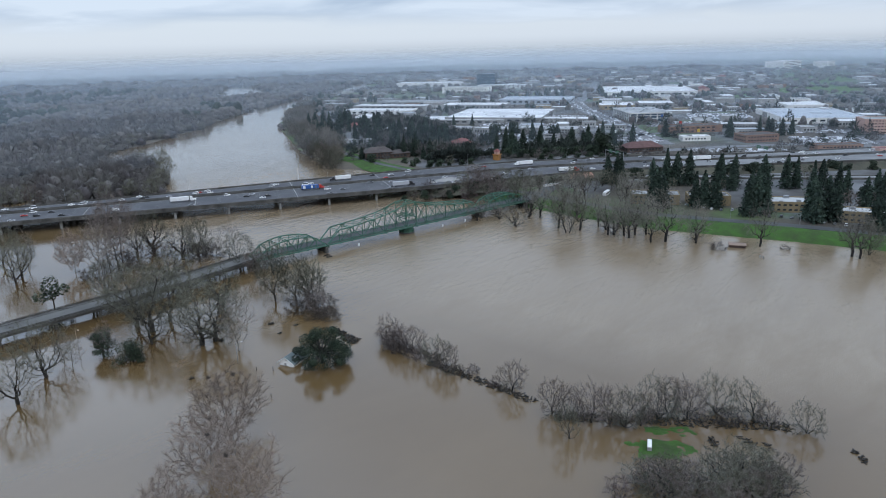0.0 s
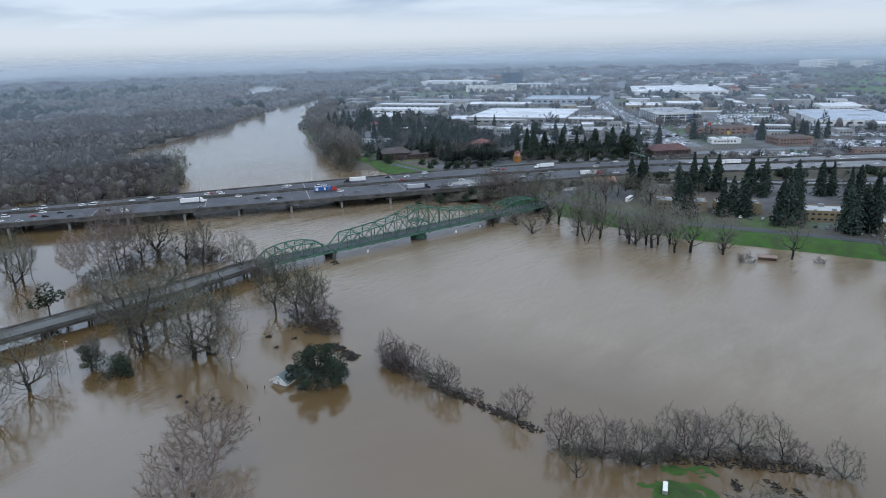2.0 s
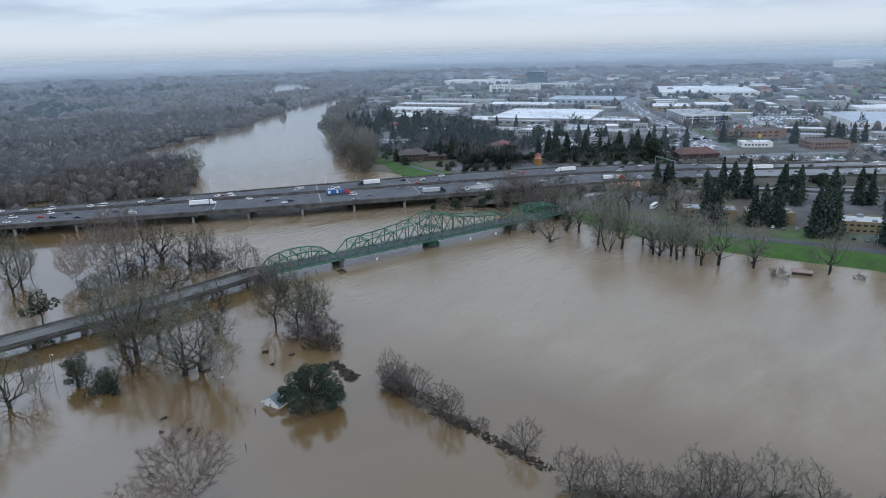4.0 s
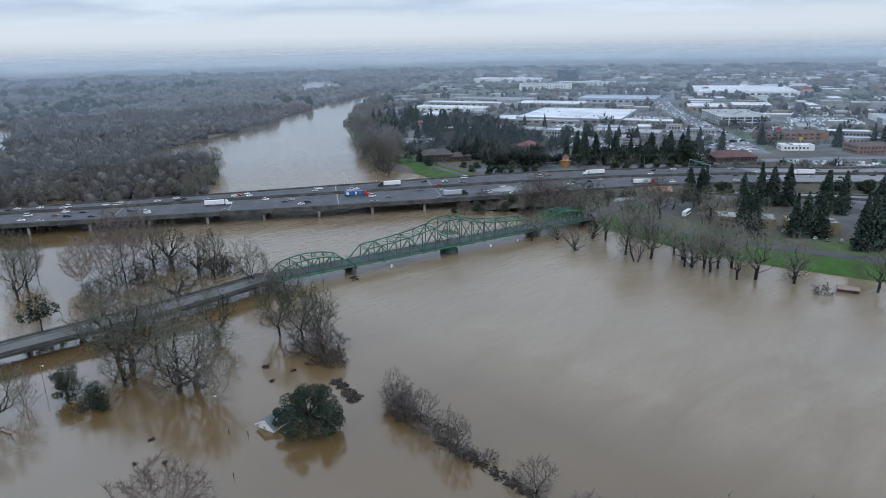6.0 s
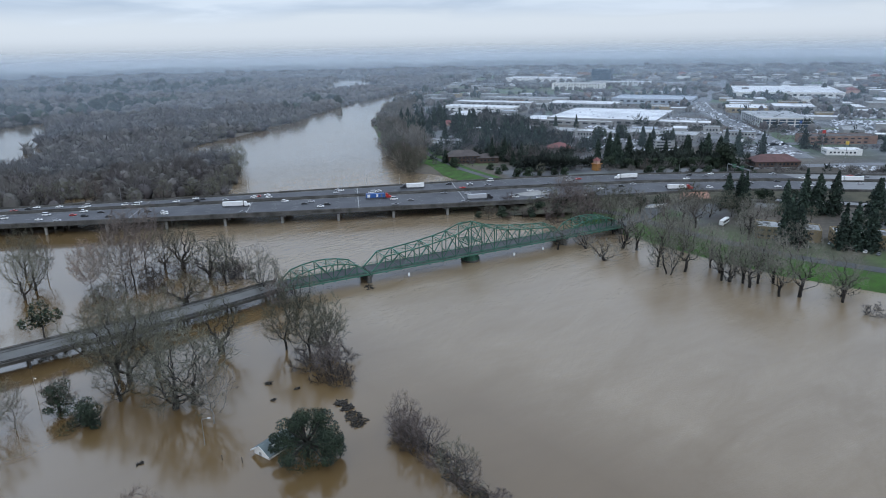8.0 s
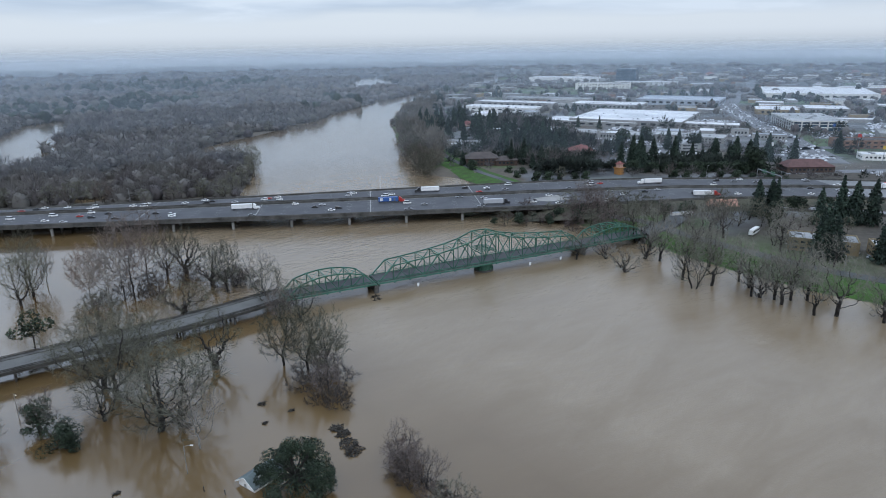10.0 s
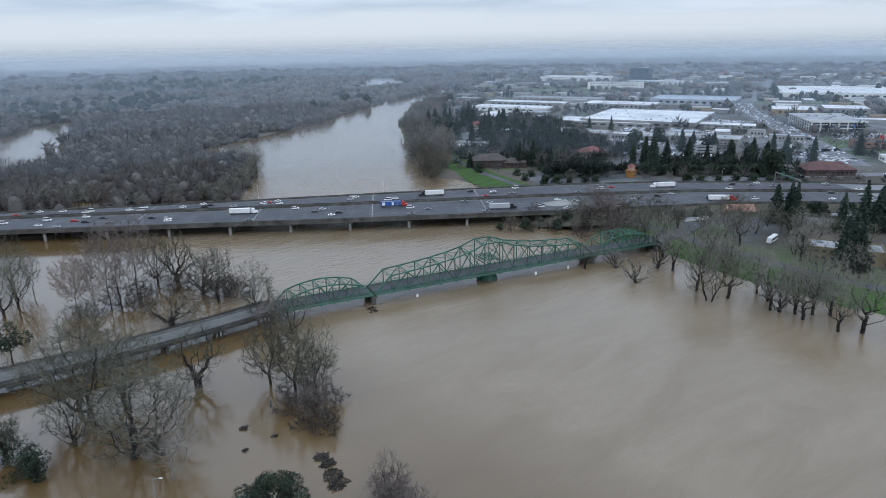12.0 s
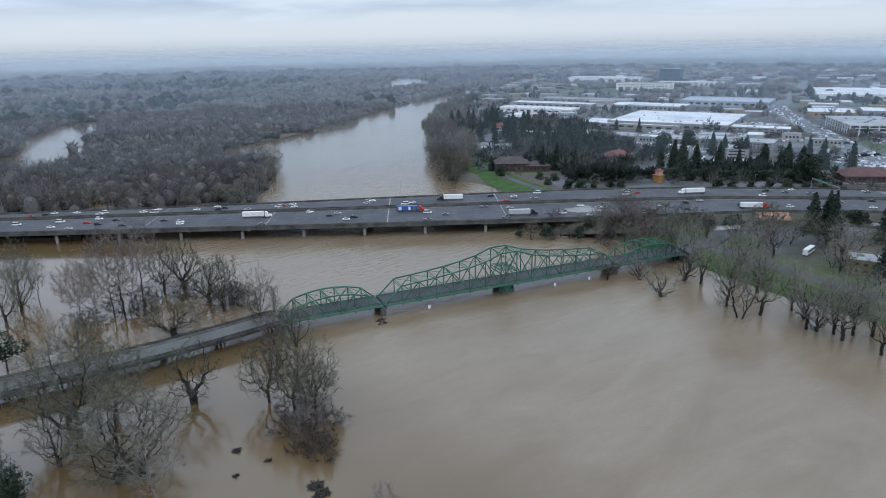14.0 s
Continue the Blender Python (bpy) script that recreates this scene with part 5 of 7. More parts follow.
for x, y, h, w in ((-127, -80, 9, 1.0), (-124, -76, 7, 1.1), (-131, -73, 6, 1.1), (-124, -56, 10, 1.3), (-119, -66, 9, 1.3), (-129, -62, 9, 1.3), (-112, 58, 13, 1.4), (-106, 52, 11, 1.3), (-124, 78, 11, 1.4), (-152, 76, 13, 1.4), (-146, 68, 10, 1.3), (-100, 12, 7, 1.3), (-135, 88, 11, 1.5), (-108, 64, 10, 1.4), (-168, 72, 9, 1.4)):
    plant("brush1", x, y, h, group="thickets in the flooded park", wide=w)

ROW = "trees along the submerged bank"
for i, (key, x, y, h, w) in enumerate((
        ("row2", -126, -117, 12, 1.2), ("brush2", -127, -119, 11, 1.3), ("brush1", -129, -122, 8, 1.3), ("row2", -131, -127, 12, 1.1), ("brush1", -131, -128, 8, 1.3), ("brush2", -130, -125, 10, 1.2), ("row1", -129, -133, 13, 1.0), ("brush2", -131, -139, 8, 1.2),
        ("row3", -130, -146, 12, 1.0), ("row1", -133, -154, 13, 0.95), ("brush1", -131, -158, 6, 1.0), ("brush2", -128, -163, 6, 1.1), ("row1", -130, -182, 13, 0.95), ("brush2", -131, -175, 6, 1.0),
        ("row1", -134, -201, 14, 0.9), ("row4", -143, -213, 13, 0.7), ("row2", -133, -207, 13, 1.0), ("row1", -131, -214, 15, 1.0), ("row2", -128, -218, 14, 1.0), ("row3", -127, -223, 14, 0.9),
        ("row1", -123, -227, 13, 0.9), ("row3", -116, -230, 15, 0.9), ("row2", -112, -232, 15, 0.9), ("row1", -110, -237, 15, 0.9), ("row3", -101, -243, 14, 0.9), ("brush1", -104, -248, 8, 1.3),
        ("row4", -97, -254, 13, 1.0), ("row1", -99, -258, 10, 1.0), ("row3", -96, -269, 11, 0.9), ("brush1", -126, -221, 5, 1.2), ("brush1", -116, -226, 5, 1.2), ("brush1", -108, -240, 5, 1.2),
        ("brush1", -133, -209, 5, 1.1))):
    plant(key, x, y, h * (0.85 if key.startswith("brush") else 1.05), group=ROW, wide=w * 1.05)
for x, y, key, h in ((-152, -243, "row2", 11), (-146, -249, "row1", 12), (-141, -256, "row3", 13), (-133, -259, "row3", 14), (-127, -270, "row2", 11), (-160, -238, "brush2", 8), (-150, -253, "row2", 12),
                     (-140, -266, "row1", 12), (-134, -270, "row2", 11), (-156, -250, "row2", 12), (-126, -264, "brush1", 7), (-150, -262, "row1", 12), (-145, -244, "row2", 10)):
    plant(key, x, y, h, group="trees on the flooded isle", wide=1.1)
for x, y, h, key in ((-149, -240, 9, "row3"), (-150, -246, 11, "gnarl"), (-148, -254, 11, "row3"), (-138, -260, 13, "gnarl"), (-131, -264, 12, "row3"), (-136, -269, 11, "gnarl"), (-143, -263, 11, "row3"),
                     (-155, -248, 9, "gnarl"), (-147, -249, 6, "brush3"), (-142, -257, 6, "brush3"), (-152, -243, 6, "brush3"), (-134, -265, 6, "brush3"), (-140, -264, 6, "brush3")):
    plant(key, x, y, h, group="trees on the flooded isle", wide=1.5)

for x, y, h in ((-134, -205, 5), (-130, -211, 6), (-127, -219, 6), (-124, -224, 5), (-119, -228, 6), (-113, -231, 6), (-109, -235, 5), (-105, -240, 6), (-102, -245, 5), (-99, -251, 6), (-97, -257, 5), (-97, -265, 5), (-136, -203, 4),
                (-131, -150, 5), (-132, -156, 5), (-129, -180, 5)):
    plant("brush3", x, y, h * 0.75, group=ROW, wide=1.4)
SHORE = "bare trees along the far shore"
for i, (x, y) in enumerate(((97, -78), (110, -60), (82, -47), (86, -55), (69, -80), (62, -91), (72, -94), (100, -93), (73, -114), (76, -117), (77, -123), (74, -128), (100, -120), (73, -143), (79, -149),
                            (86, -165), (93, -161), (101, -197), (110, -243), (119, -250), (108, -247), (96, -64), (88, -100), (84, -108), (90, -112), (98, -40), (104, -26),
                            (121, -262), (126, -275), (118, -300), (104, -75), (82, -128), (88, -133))):
    key = ("shore1", "shore2", "shore3", "shore2", "shore1", "row5", "shore2")[i % 7]
    plant(key, x, y, random.uniform(21, 31) if key != "shore3" else random.uniform(13, 18), group=SHORE, wide=random.uniform(0.75, 0.95))
for x, y, h in ((142, -18, 17), (148, -46, 19), (140, -60, 20), (161, -84, 21), (138, -94, 20), (134, -124, 18), (152, -30, 16)):
    plant("shore1", x, y, h, group=SHORE, wide=1.0, label="bare tree beside the levee road")
plant("shore3", 56, -56, 13, group=SHORE, wide=1.2)
plant("shore3", 67, -35, 12, group=SHORE, wide=1.1)
plant("shore2", 53, -24, 17, group=SHORE, wide=1.1)
plant("brush1", 80, -180, 7, group=SHORE, wide=1.2)
plant("brush1", 103, -211, 5, group=SHORE)
for x, y in ((96, 16), (70, 52), (110, 14), (116, 40), (122, 28), (105, 45), (140, 8), (128, 45), (100, 62)):
    plant(random.choice(("plain2", "plain", "brush2")), x, y, random.uniform(9, 17), group="trees round the bridge's far end", wide=1.1)
for x, y in ((135, -18), (148, -32), (150, -6), (128, -4), (160, -40), (172, -30), (145, 22), (158, 12)):
    plant(random.choice(("row3", "plain", "row5")), x, y, random.uniform(14, 19), group="bare trees round the bridge's far end")
for i in range(44):
    t = (i + random.uniform(-0.3, 0.3)) / 43
    plant("shrub", 262 + 84 * t + random.uniform(-5, 5), 112 - 84 * t + random.uniform(-5, 5), random.uniform(6, 10.5), group="evergreen shrubs beside the freeway", wide=random.uniform(0.8, 1.2))
for x, y, h in ((109, 5, 13), (115, 1, 14), (116, -9, 15), (125, 12, 16), (137, 23, 15), (121, 18, 13)):
    plant("plain2", x, y, h, group="trees round the bridge's far end", wide=1.2)
plant("shrub", 161, 2, 8)
plant("shrub", 170, 0, 7)
plant("shrub", 135, 32, 7)
plant("shrub", 150, 28, 8)

for i in range(20):
    t = i / 19
    x, y = 520 + 235 * t + random.uniform(-4, 4), 56 + 205 * t + random.uniform(-4, 4)
    plant("plain2", x + (0 if i % 3 else -26), y + (0 if i % 3 else 28), random.uniform(7, 11), z=LAND_Z, group="reddish bare street trees along the avenue", wide=1.2)
REDW = "conifers by the apartments"
for i, (x, y, h) in enumerate(((212, -50, 25), (207, -56, 26), (203, -46, 24), (148, -112, 29), (141, -113, 27), (144, -119, 24), (162, -141, 27), (157, -137, 26), (165, -148, 24), (210, -82, 24), (223, -88, 30), (227, -95, 27),
                               (233, -103, 29), (238, -127, 27), (243, -124, 26), (251, -133, 26), (231, -138, 25), (248, -156, 27), (261, -169, 27), (266, -175, 25), (161, -176, 30), (155, -173, 28), (166, -181, 27),
                               (188, -172, 25), (166, -208, 29), (160, -213, 28), (176, -215, 28), (170, -222, 26), (252, -190, 25), (219, -230, 22), (235, -215, 24), (205, -160, 22))):
    plant(("redwood1", "redwood2", "redwood3")[i % 3], x, y, h, group=REDW)
GROVE = "conifers beyond the freeway"
for i, (x, y, h) in enumerate(((214, 200, 24), (254, 225, 26), (179, 229, 14), (322, 234, 26), (302, 129, 26), (295, 101, 27), (309, 89, 29), (338, 66, 27), (352, 55, 28), (390, 57, 27), (332, 510, 24), (368, 520, 25),
                               (309, 416, 24), (377, 469, 26), (335, 394, 26), (350, 380, 27), (288, 112, 25), (318, 95, 26), (326, 82, 24), (345, 72, 26), (362, 48, 25), (300, 118, 24), (280, 125, 23), (262, 260, 26),
                               (270, 275, 27), (258, 290, 25), (275, 250, 26), (330, 300, 26), (345, 310, 24), (300, 300, 25), (285, 330, 26), (275, 345, 25), (320, 350, 26), (310, 365, 24), (380, 410, 25), (390, 430, 24),
                               (405, 440, 24), (340, 430, 24), (355, 445, 25), (268, 232, 24), (244, 238, 22), (312, 245, 23), (420, 60, 24), (430, 40, 24), (500, 30, 22), (565, -60, 24), (570, -68, 24), (562, -74, 22),
                               (590, -90, 24), (578, -82, 23), (535, -35, 25), (690, -190, 20), (700, -200, 20), (450, 75, 20), (460, 300, 20), (330, 460, 22), (300, 440, 22), (395, 500, 22), (415, 520, 22))):
    plant(("redwood2", "redwood1", "redwood3")[i % 3], x, y, h, group=GROVE)
for i, (x, y, h) in enumerate(((336, 500, 25), (342, 475, 27), (362, 473, 26), (380, 483, 28), (366, 423, 27), (367, 405, 26), (380, 409, 25), (326, 390, 23), (270, 366, 15), (341, 330, 24), (289, 260, 28), (313, 266, 26),
                               (334, 276, 27), (326, 259, 25), (226, 195, 24), (296, 220, 22), (299, 211, 23), (446, 323, 19), (345, 177, 22), (309, 133, 26), (322, 134, 25))):
    plant(("redwood3", "redwood2", "redwood1")[i % 3], x, y, h, group=GROVE, wide=1.1)
for x, y, h in ((118, 30, 17), (128, 24, 15), (138, 34, 16), (146, 44, 17), (156, 60, 15)):
    plant("row1", x, y, h, group="reddish trees round the bridge's far end", wide=1.25, label="bare tree with a dense reddish-brown crown")
for x, y, h in ((176, -36, 22), (170, -52, 17), (190, -48, 16), (182, -66, 15)):
    plant("big2", x, y, h, group="bare trees beside the levee road", wide=1.1, label="bare wide-crowned tree with pale grey twigs")
for i, (x, y) in enumerate(((176, 128), (186, 124), (196, 120), (206, 114), (214, 108), (270, 62), (278, 54), (286, 44), (294, 34), (302, 24), (308, 14), (190, 160), (186, 172), (172, 205), (180, 218), (190, 240), (205, 270),
                            (176, 152), (200, 252), (215, 290), (320, 4), (318, -8))):
    plant("shrub", x, y, random.uniform(6, 9), group="evergreen shrubs beside the freeway", wide=1.2)
for i in range(34):
    x, y = random.uniform(190, 420), random.uniform(60, 330)
    s = (Vector((x, y, 0)) - FO).dot(FD)
    nn = (Vector((x, y, 0)) - FO).dot(FN)
    if nn < line_at(FAR, s) + 16 or (y > 1.9 * x - 110):
        continue
    plant(random.choice(("plain", "plain2")), x, y, random.uniform(9, 15), z=LAND_Z, group="bare trees among the buildings")
for i in range(105):
    x, y = random.uniform(170, 440), random.uniform(20, 480)
    s = (Vector((x, y, 0)) - FO).dot(FD)
    nn = (Vector((x, y, 0)) - FO).dot(FN)
    if nn < line_at(FAR, s) + 20 or y > 1.72 * x - 60 or smooth_noise(np.array(x), np.array(y), 110, 41) < 0.15:
        continue
    plant(random.choice(("redwood1", "redwood2", "redwood3", "shrub")), x, y, random.uniform(13, 24), z=LAND_Z, group=GROVE)
for i in range(56):
    x, y = random.uniform(140, 330), random.uniform(-280, 40)
    s = (Vector((x, y, 0)) - FO).dot(FD)
    nn = (Vector((x, y, 0)) - FO).dot(FN)
    if math.hypot(x - 161, y + 67) < 14 or math.hypot(x - 203, y + 28) < 24 or nn > line_at(NEAR, s) - 10 or x < 140 - 0.1 * y + 25 * (y < -200):
        continue
    plant(random.choice(("plain", "plain", "plain2", "plain", "shrub")), x, y, random.uniform(7, 15), z=LAND_Z, group="bare trees between levee and freeway")
for i in range(16):
    x, y = random.uniform(104, 150), random.uniform(-15, 75)
    nn = (Vector((x, y, 0)) - FO).dot(FN)
    if nn > -3:
        continue
    plant(random.choice(("plain2", "brush2", "plain", "row5")), x, y, random.uniform(6, 14), group="trees round the bridge's far end", wide=1.15)
for i in range(30):
    s = random.uniform(-330, -20)
    p = fw(s, line_at(FAR, s) + random.uniform(9, 40), 0)
    if p[0] > -40 and p[1] < 262:
        continue
    plant(random.choice(("plain", "plain2", "plain", "plain", "plain")), p[0], p[1], random.uniform(12, 21), z=0.2, group="bare trees at the edge of the woods")
for x, y, h in ((22, 352, 20), (30, 372, 22), (14, 330, 19), (40, 402, 20), (4, 322, 17), (34, 425, 18), (60, 572, 17), (100, 590, 17), (150, 606, 17), (200, 640, 16), (250, 672, 16), (-14, 290, 17), (-30, 268, 18)):
    plant(random.choice(("row5", "plain", "row3")), x, y, h, z=0.2, group="bare trees at the edge of the woods")
for i in range(75):
    s = random.uniform(118, 560)
    p = fw(s, line_at(NEAR, s) - random.uniform(4, 24), 0)
    if 240 < s < 292:
        continue
    plant(random.choice(("plain2", "shrub", "plain", "shrub", "shrub")), p[0], p[1], random.uniform(4, 9), z=4.2 if s > 150 else 2.0, group="shrubs on the freeway bank", wide=1.3)
for i in range(48):
    t = random.random()
    k = random.choice(range(6))
    a, b = [((112, 203), (141, 264)), ((141, 264), (187, 345)), ((187, 345), (252, 453)), ((252, 453), (309, 548)), ((112, 203), (150, 280)), ((120, 215), (187, 345))][k]
    x, y = a[0] + (b[0] - a[0]) * t + random.uniform(2, 16), a[1] + (b[1] - a[1]) * t - random.uniform(0, 6)
    plant(random.choice(("plain", "plain", "plain", "plain2", "plain")), x, y, random.uniform(15, 22), group="bare trees along the upstream bank", wide=0.85)
for i, (x, y, h) in enumerate(((158, -246, 26), (164, -252, 27), (200, -250, 24), (176, -268, 24), (228, -238, 25), (262, -205, 24), (280, -190, 22), (246, -232, 24))):
    plant(("redwood3", "redwood1", "redwood2")[i % 3], x, y, h, group=REDW)
for i in range(26):
    x, y = random.uniform(128, 205), random.uniform(-110, 10)
    nn = (Vector((x, y, 0)) - FO).dot(FN)
    if nn > -28 or math.hypot(x - 200, y + 28) < 22 or math.hypot(x - 161, y + 67) < 12 or (x < 140 and y < -35):
        continue
    plant(random.choice(("plain", "plain", "plain2", "row5")), x, y, random.uniform(10, 17), z=LAND_Z, group="bare trees between levee and freeway")
for i in range(14):
    s = random.uniform(100, 165)
    p = fw(s, random.uniform(-26, 1) , 0)
    plant(random.choice(("shrub", "brush2", "plain2")), p[0], p[1], random.uniform(4, 8), z=random.uniform(0.2, 2.2), group="shrubs on the freeway bank", wide=1.3)


def join_far_trees():
    """Trees too many to pick apart: one mesh for each group and material."""
    cache = {}
    for (group, material), rows in FAR_TREES.items():
        vs, fs, ts, k = [], [], [], 0
        for i, (me, m) in enumerate(rows):
            if me.name not in cache:
                co = np.empty(len(me.vertices) * 3, np.float32)
                me.vertices.foreach_get("co", co)
                cache[me.name] = (co.reshape(-1, 3), np.array([tuple(p.vertices) for p in me.polygons if len(p.vertices) == 4]))
            co, f = cache[me.name]
            vs.append(co @ m[:3, :3].T + m[:3, 3]), fs.append(f + k), ts.append(np.clip((i * 0.618) % 1 * 0.6 + rng.uniform(0, 0.4, len(f)), 0, 1))
            k += len(co)
        me = big_mesh("grove", np.concatenate(vs), np.concatenate(fs), bpy.data.materials[material], np.concatenate(ts))
        tagged(new("grove", me), group, "trees", kind="stuff")


join_far_trees()

# ---- buildings ----
CITY_ROT = radians(30)


def building(name, cx, cy, depth, width, height, wall, roof, label, rot=None, storeys=1, windows=True, flat=True, units=0, band=False, z=LAND_Z):
    """depth runs along the avenue, width across it."""
    rot = CITY_ROT if rot is None else rot
    t = thing(name, label, "building", at=Matrix.Translation((cx, cy, z)) @ Matrix.Rotation(rot, 4, "Z"))
    t["reach"] = max(depth, width)
    body = Geo().box((0, 0, -0.3), (depth, width, height + 0.3))
    part("wall", body, wall, t)
    if flat:
        g = Geo()
        g.box((0, 0, height + 0.01), (depth - 0.8, width - 0.8, 0.12))
        part("roof", g, roof, t)
        g = Geo()
        for sx, sy, lx, ly in ((-1, 0, 0.4, width), (1, 0, 0.4, width), (0, -1, depth - 0.8, 0.4), (0, 1, depth - 0.8, 0.4)):
            g.box((sx * (depth / 2 - 0.2), sy * (width / 2 - 0.2), height + 0.01), (lx, ly, 0.75))
        part("parapet", g, wall, t)
    else:
        h = min(depth, width) * 0.24
        o = 0.7
        a, b = depth / 2 + o, width / 2 + o
        if depth >= width:
            r = (a - b * 0.75, 0)
        else:
            r = (0, b - a * 0.75)
        g = Geo()
        g.add([(-a, -b, height), (a, -b, height), (a, b, height), (-a, b, height), (-r[0], -r[1], height + h), (r[0], r[1], height + h)],
              [(0, 1, 5, 4), (2, 3, 4, 5), (1, 2, 5), (3, 0, 4), (3, 2, 1, 0)] if depth >= width else [(0, 1, 4), (1, 2, 5, 4), (2, 3, 5), (3, 0, 4, 5), (3, 2, 1, 0)])
        part("roof", g, roof, t)
    if windows:
        sh = height / storeys
        step = 3.6 if max(depth, width) < 60 else (7.0 if max(depth, width) < 130 else 12.0)
        wm = Geo().box((0, 0, 0), (0.16, step * (0.93 if band else 0.55), sh * 0.34)).mesh("window", M_GLASS_DARK)
        for k in range(storeys):
            zz = sh * (k + 0.38)
            # only the sides that face the river and the freeway
            for i in range(max(1, int(width / step) - 1)):
                w = part("window", wm, None, t)
                w.location = (-depth / 2 - 0.02, -width / 2 + step * (i + 1), zz)
            for i in range(max(1, int(depth / step) - 1)):
                w = part("window", wm, None, t)
                w.location, w.rotation_euler = (-depth / 2 + step * (i + 1), -width / 2 - 0.02, zz), (0, 0, math.pi / 2)
    for i in range(units):
        u = Geo().box((random.uniform(-0.4, 0.4) * depth, random.uniform(-0.4, 0.4) * width, height + 0.1), (random.uniform(1.5, 3.5), random.uniform(1.5, 3), random.uniform(0.9, 1.8)), 0, 0.95)
        part("roof_unit", u, M_METAL_GREY, t, "grey rooftop air unit")
    return t


random.seed(9)
W, GR, TN, BR, PK = M_WALL_WHITE, M_WALL_GREY, M_WALL_TAN, M_WALL_BRICK, M_WALL_PINK
RW, RG, RB, RR, RD = M_ROOF_WHITE, M_ROOF_GREY, M_ROOF_BLUE, M_ROOF_RED, M_ROOF_DARK
WROT = math.atan2(0.40, 0.915)
building("warehouse", 592, 342, 150, 150, 8.0, GR, RW, "huge low warehouse with a white flat roof", WROT, 1, True, units=10)
building("warehouse", 520, 360, 55, 130, 5.6, GR, RW, "low warehouse wing with a white flat roof", WROT, 1, True, units=5)
building("warehouse", 870, 455, 90, 140, 9, M_ROOF_BLUE, RB, "long warehouse with blue-grey metal roof", WROT, 1, True, units=3)
building("warehouse", 725, 500, 60, 120, 7, GR, RW, "low building with white roof and arched windows", WROT, 1, True, units=4)
building("warehouse", 560, 590, 45, 130, 6.5, W, RW, "long low white-roofed industrial building", WROT, 1, True, units=4)
building("warehouse", 640, 640, 40, 150, 6.5, GR, RW, "long low white-roofed industrial building", WROT, 1, True, units=4)
building("warehouse", 740, 660, 45, 170, 6.5, GR, RG, "long low grey-roofed industrial building", WROT, 1, True, units=3)
building("warehouse", 480, 520, 40, 60, 6, W, RW, "low white-roofed industrial building", WROT, 1, True, units=2)
building("warehouse", 1250, 1085, 70, 190, 11, W, RW, "long white industrial hall by the fields", WROT, 1, False)
building("office_tower", 1328, 927, 34, 52, 34, M_GLASS_BLUE, RG, "dark blue glass office tower", WROT, 8, True, band=True)
building("apartment_block", 1060, 790, 40, 120, 14, W, RG, "pale four-storey apartment block under construction", WROT, 4, True)
building("apartment_block", 1240, 800, 30, 150, 9, W, RW, "long pale apartment row", WROT, 3, True)


def office_block(cx, cy, depth, width, height, rot):
    """A glazed office block: a roof slab and floor bands on white columns round dark glass."""
    t = thing("office_building", "flat-roofed office building with white columns and dark glass", "building", at=Matrix.Translation((cx, cy, LAND_Z)) @ Matrix.Rotation(rot, 4, "Z"))
    t["reach"] = max(depth, width)
    part("glass_wall", Geo().box((0, 0, -0.3), (depth - 4, width - 4, height - 1.2)), M_GLASS_BLUE, t, "dark blue glass")
    part("roof_slab", Geo().box((0, 0, height - 1.5), (depth, width, 1.6)), M_WALL_WHITE, t)
    part("roof", Geo().box((0, 0, height + 0.11), (depth - 1.6, width - 1.6, 0.1)), M_ROOF_GREY, t)
    for z in (height * 0.3, height * 0.62):
        part("floor_band", Geo().box((0, 0, z), (depth - 3.2, width - 3.2, 0.9)), M_WALL_WHITE, t)
    col = Geo().box((0, 0, -0.3), (1.3, 1.3, height - 1.2)).mesh("column", M_WALL_WHITE)
    nx, ny = int(depth / 9), int(width / 9)
    for i in range(nx + 1):
        for sy in (-1, 1):
            part("column", col, None, t).location = ((i / nx - 0.5) * (depth - 2), sy * (width / 2 - 1), 0)
    for i in range(1, ny):
        for sx in (-1, 1):
            part("column", col, None, t).location = (sx * (depth / 2 - 1), (i / ny - 0.5) * (width - 2), 0)
    for i in range(8):
        part("roof_unit", Geo().box((random.uniform(-0.4, 0.4) * depth, random.uniform(-0.4, 0.4) * width, height + 0.2), (random.uniform(2, 5), random.uniform(2, 4), 1.6), 0, 0.95), M_METAL_GREY, t, "grey rooftop air unit")


office_block(690, 150, 96, 62, 12.5, radians(42))
building("warehouse", 1185, 365, 190, 190, 10, W, RW, "very large flat white warehouse", None, 1, True)
building("store", 830, 262, 70, 60, 7, TN, RW, "low store with tan walls and white roof", None, 1, True, units=3)
building("store", 890, 215, 60, 60, 7, GR, RW, "low store with white roof", None, 1, True, units=3)
building("motel", 565, 25, 75, 26, 8, BR, RD, "brown brick two-storey motel with dark roof", radians(-42), 2, True)
building("motel", 520, -70, 40, 26, 8, BR, RD, "brown brick two-storey motel wing", radians(-42), 2, True)
building("restaurant", 490, -10, 32, 16, 5, W, RW, "small tan restaurant with flat roof", radians(-50), 1, True, units=3)
building("restaurant", 384, 8, 40, 22, 5, M_WALL_BROWN, M_ROOF_DULL, "low restaurant with dull red roof", radians(-40), 1, True, False)
building("warehouse", 800, -60, 150, 110, 7, W, M_ROOF_BLUE, "long low building with pale green-grey roof", None, 1, True)
building("warehouse", 930, -20, 60, 60, 9, W, RW, "white-roofed low building beside the street", None, 1, True)
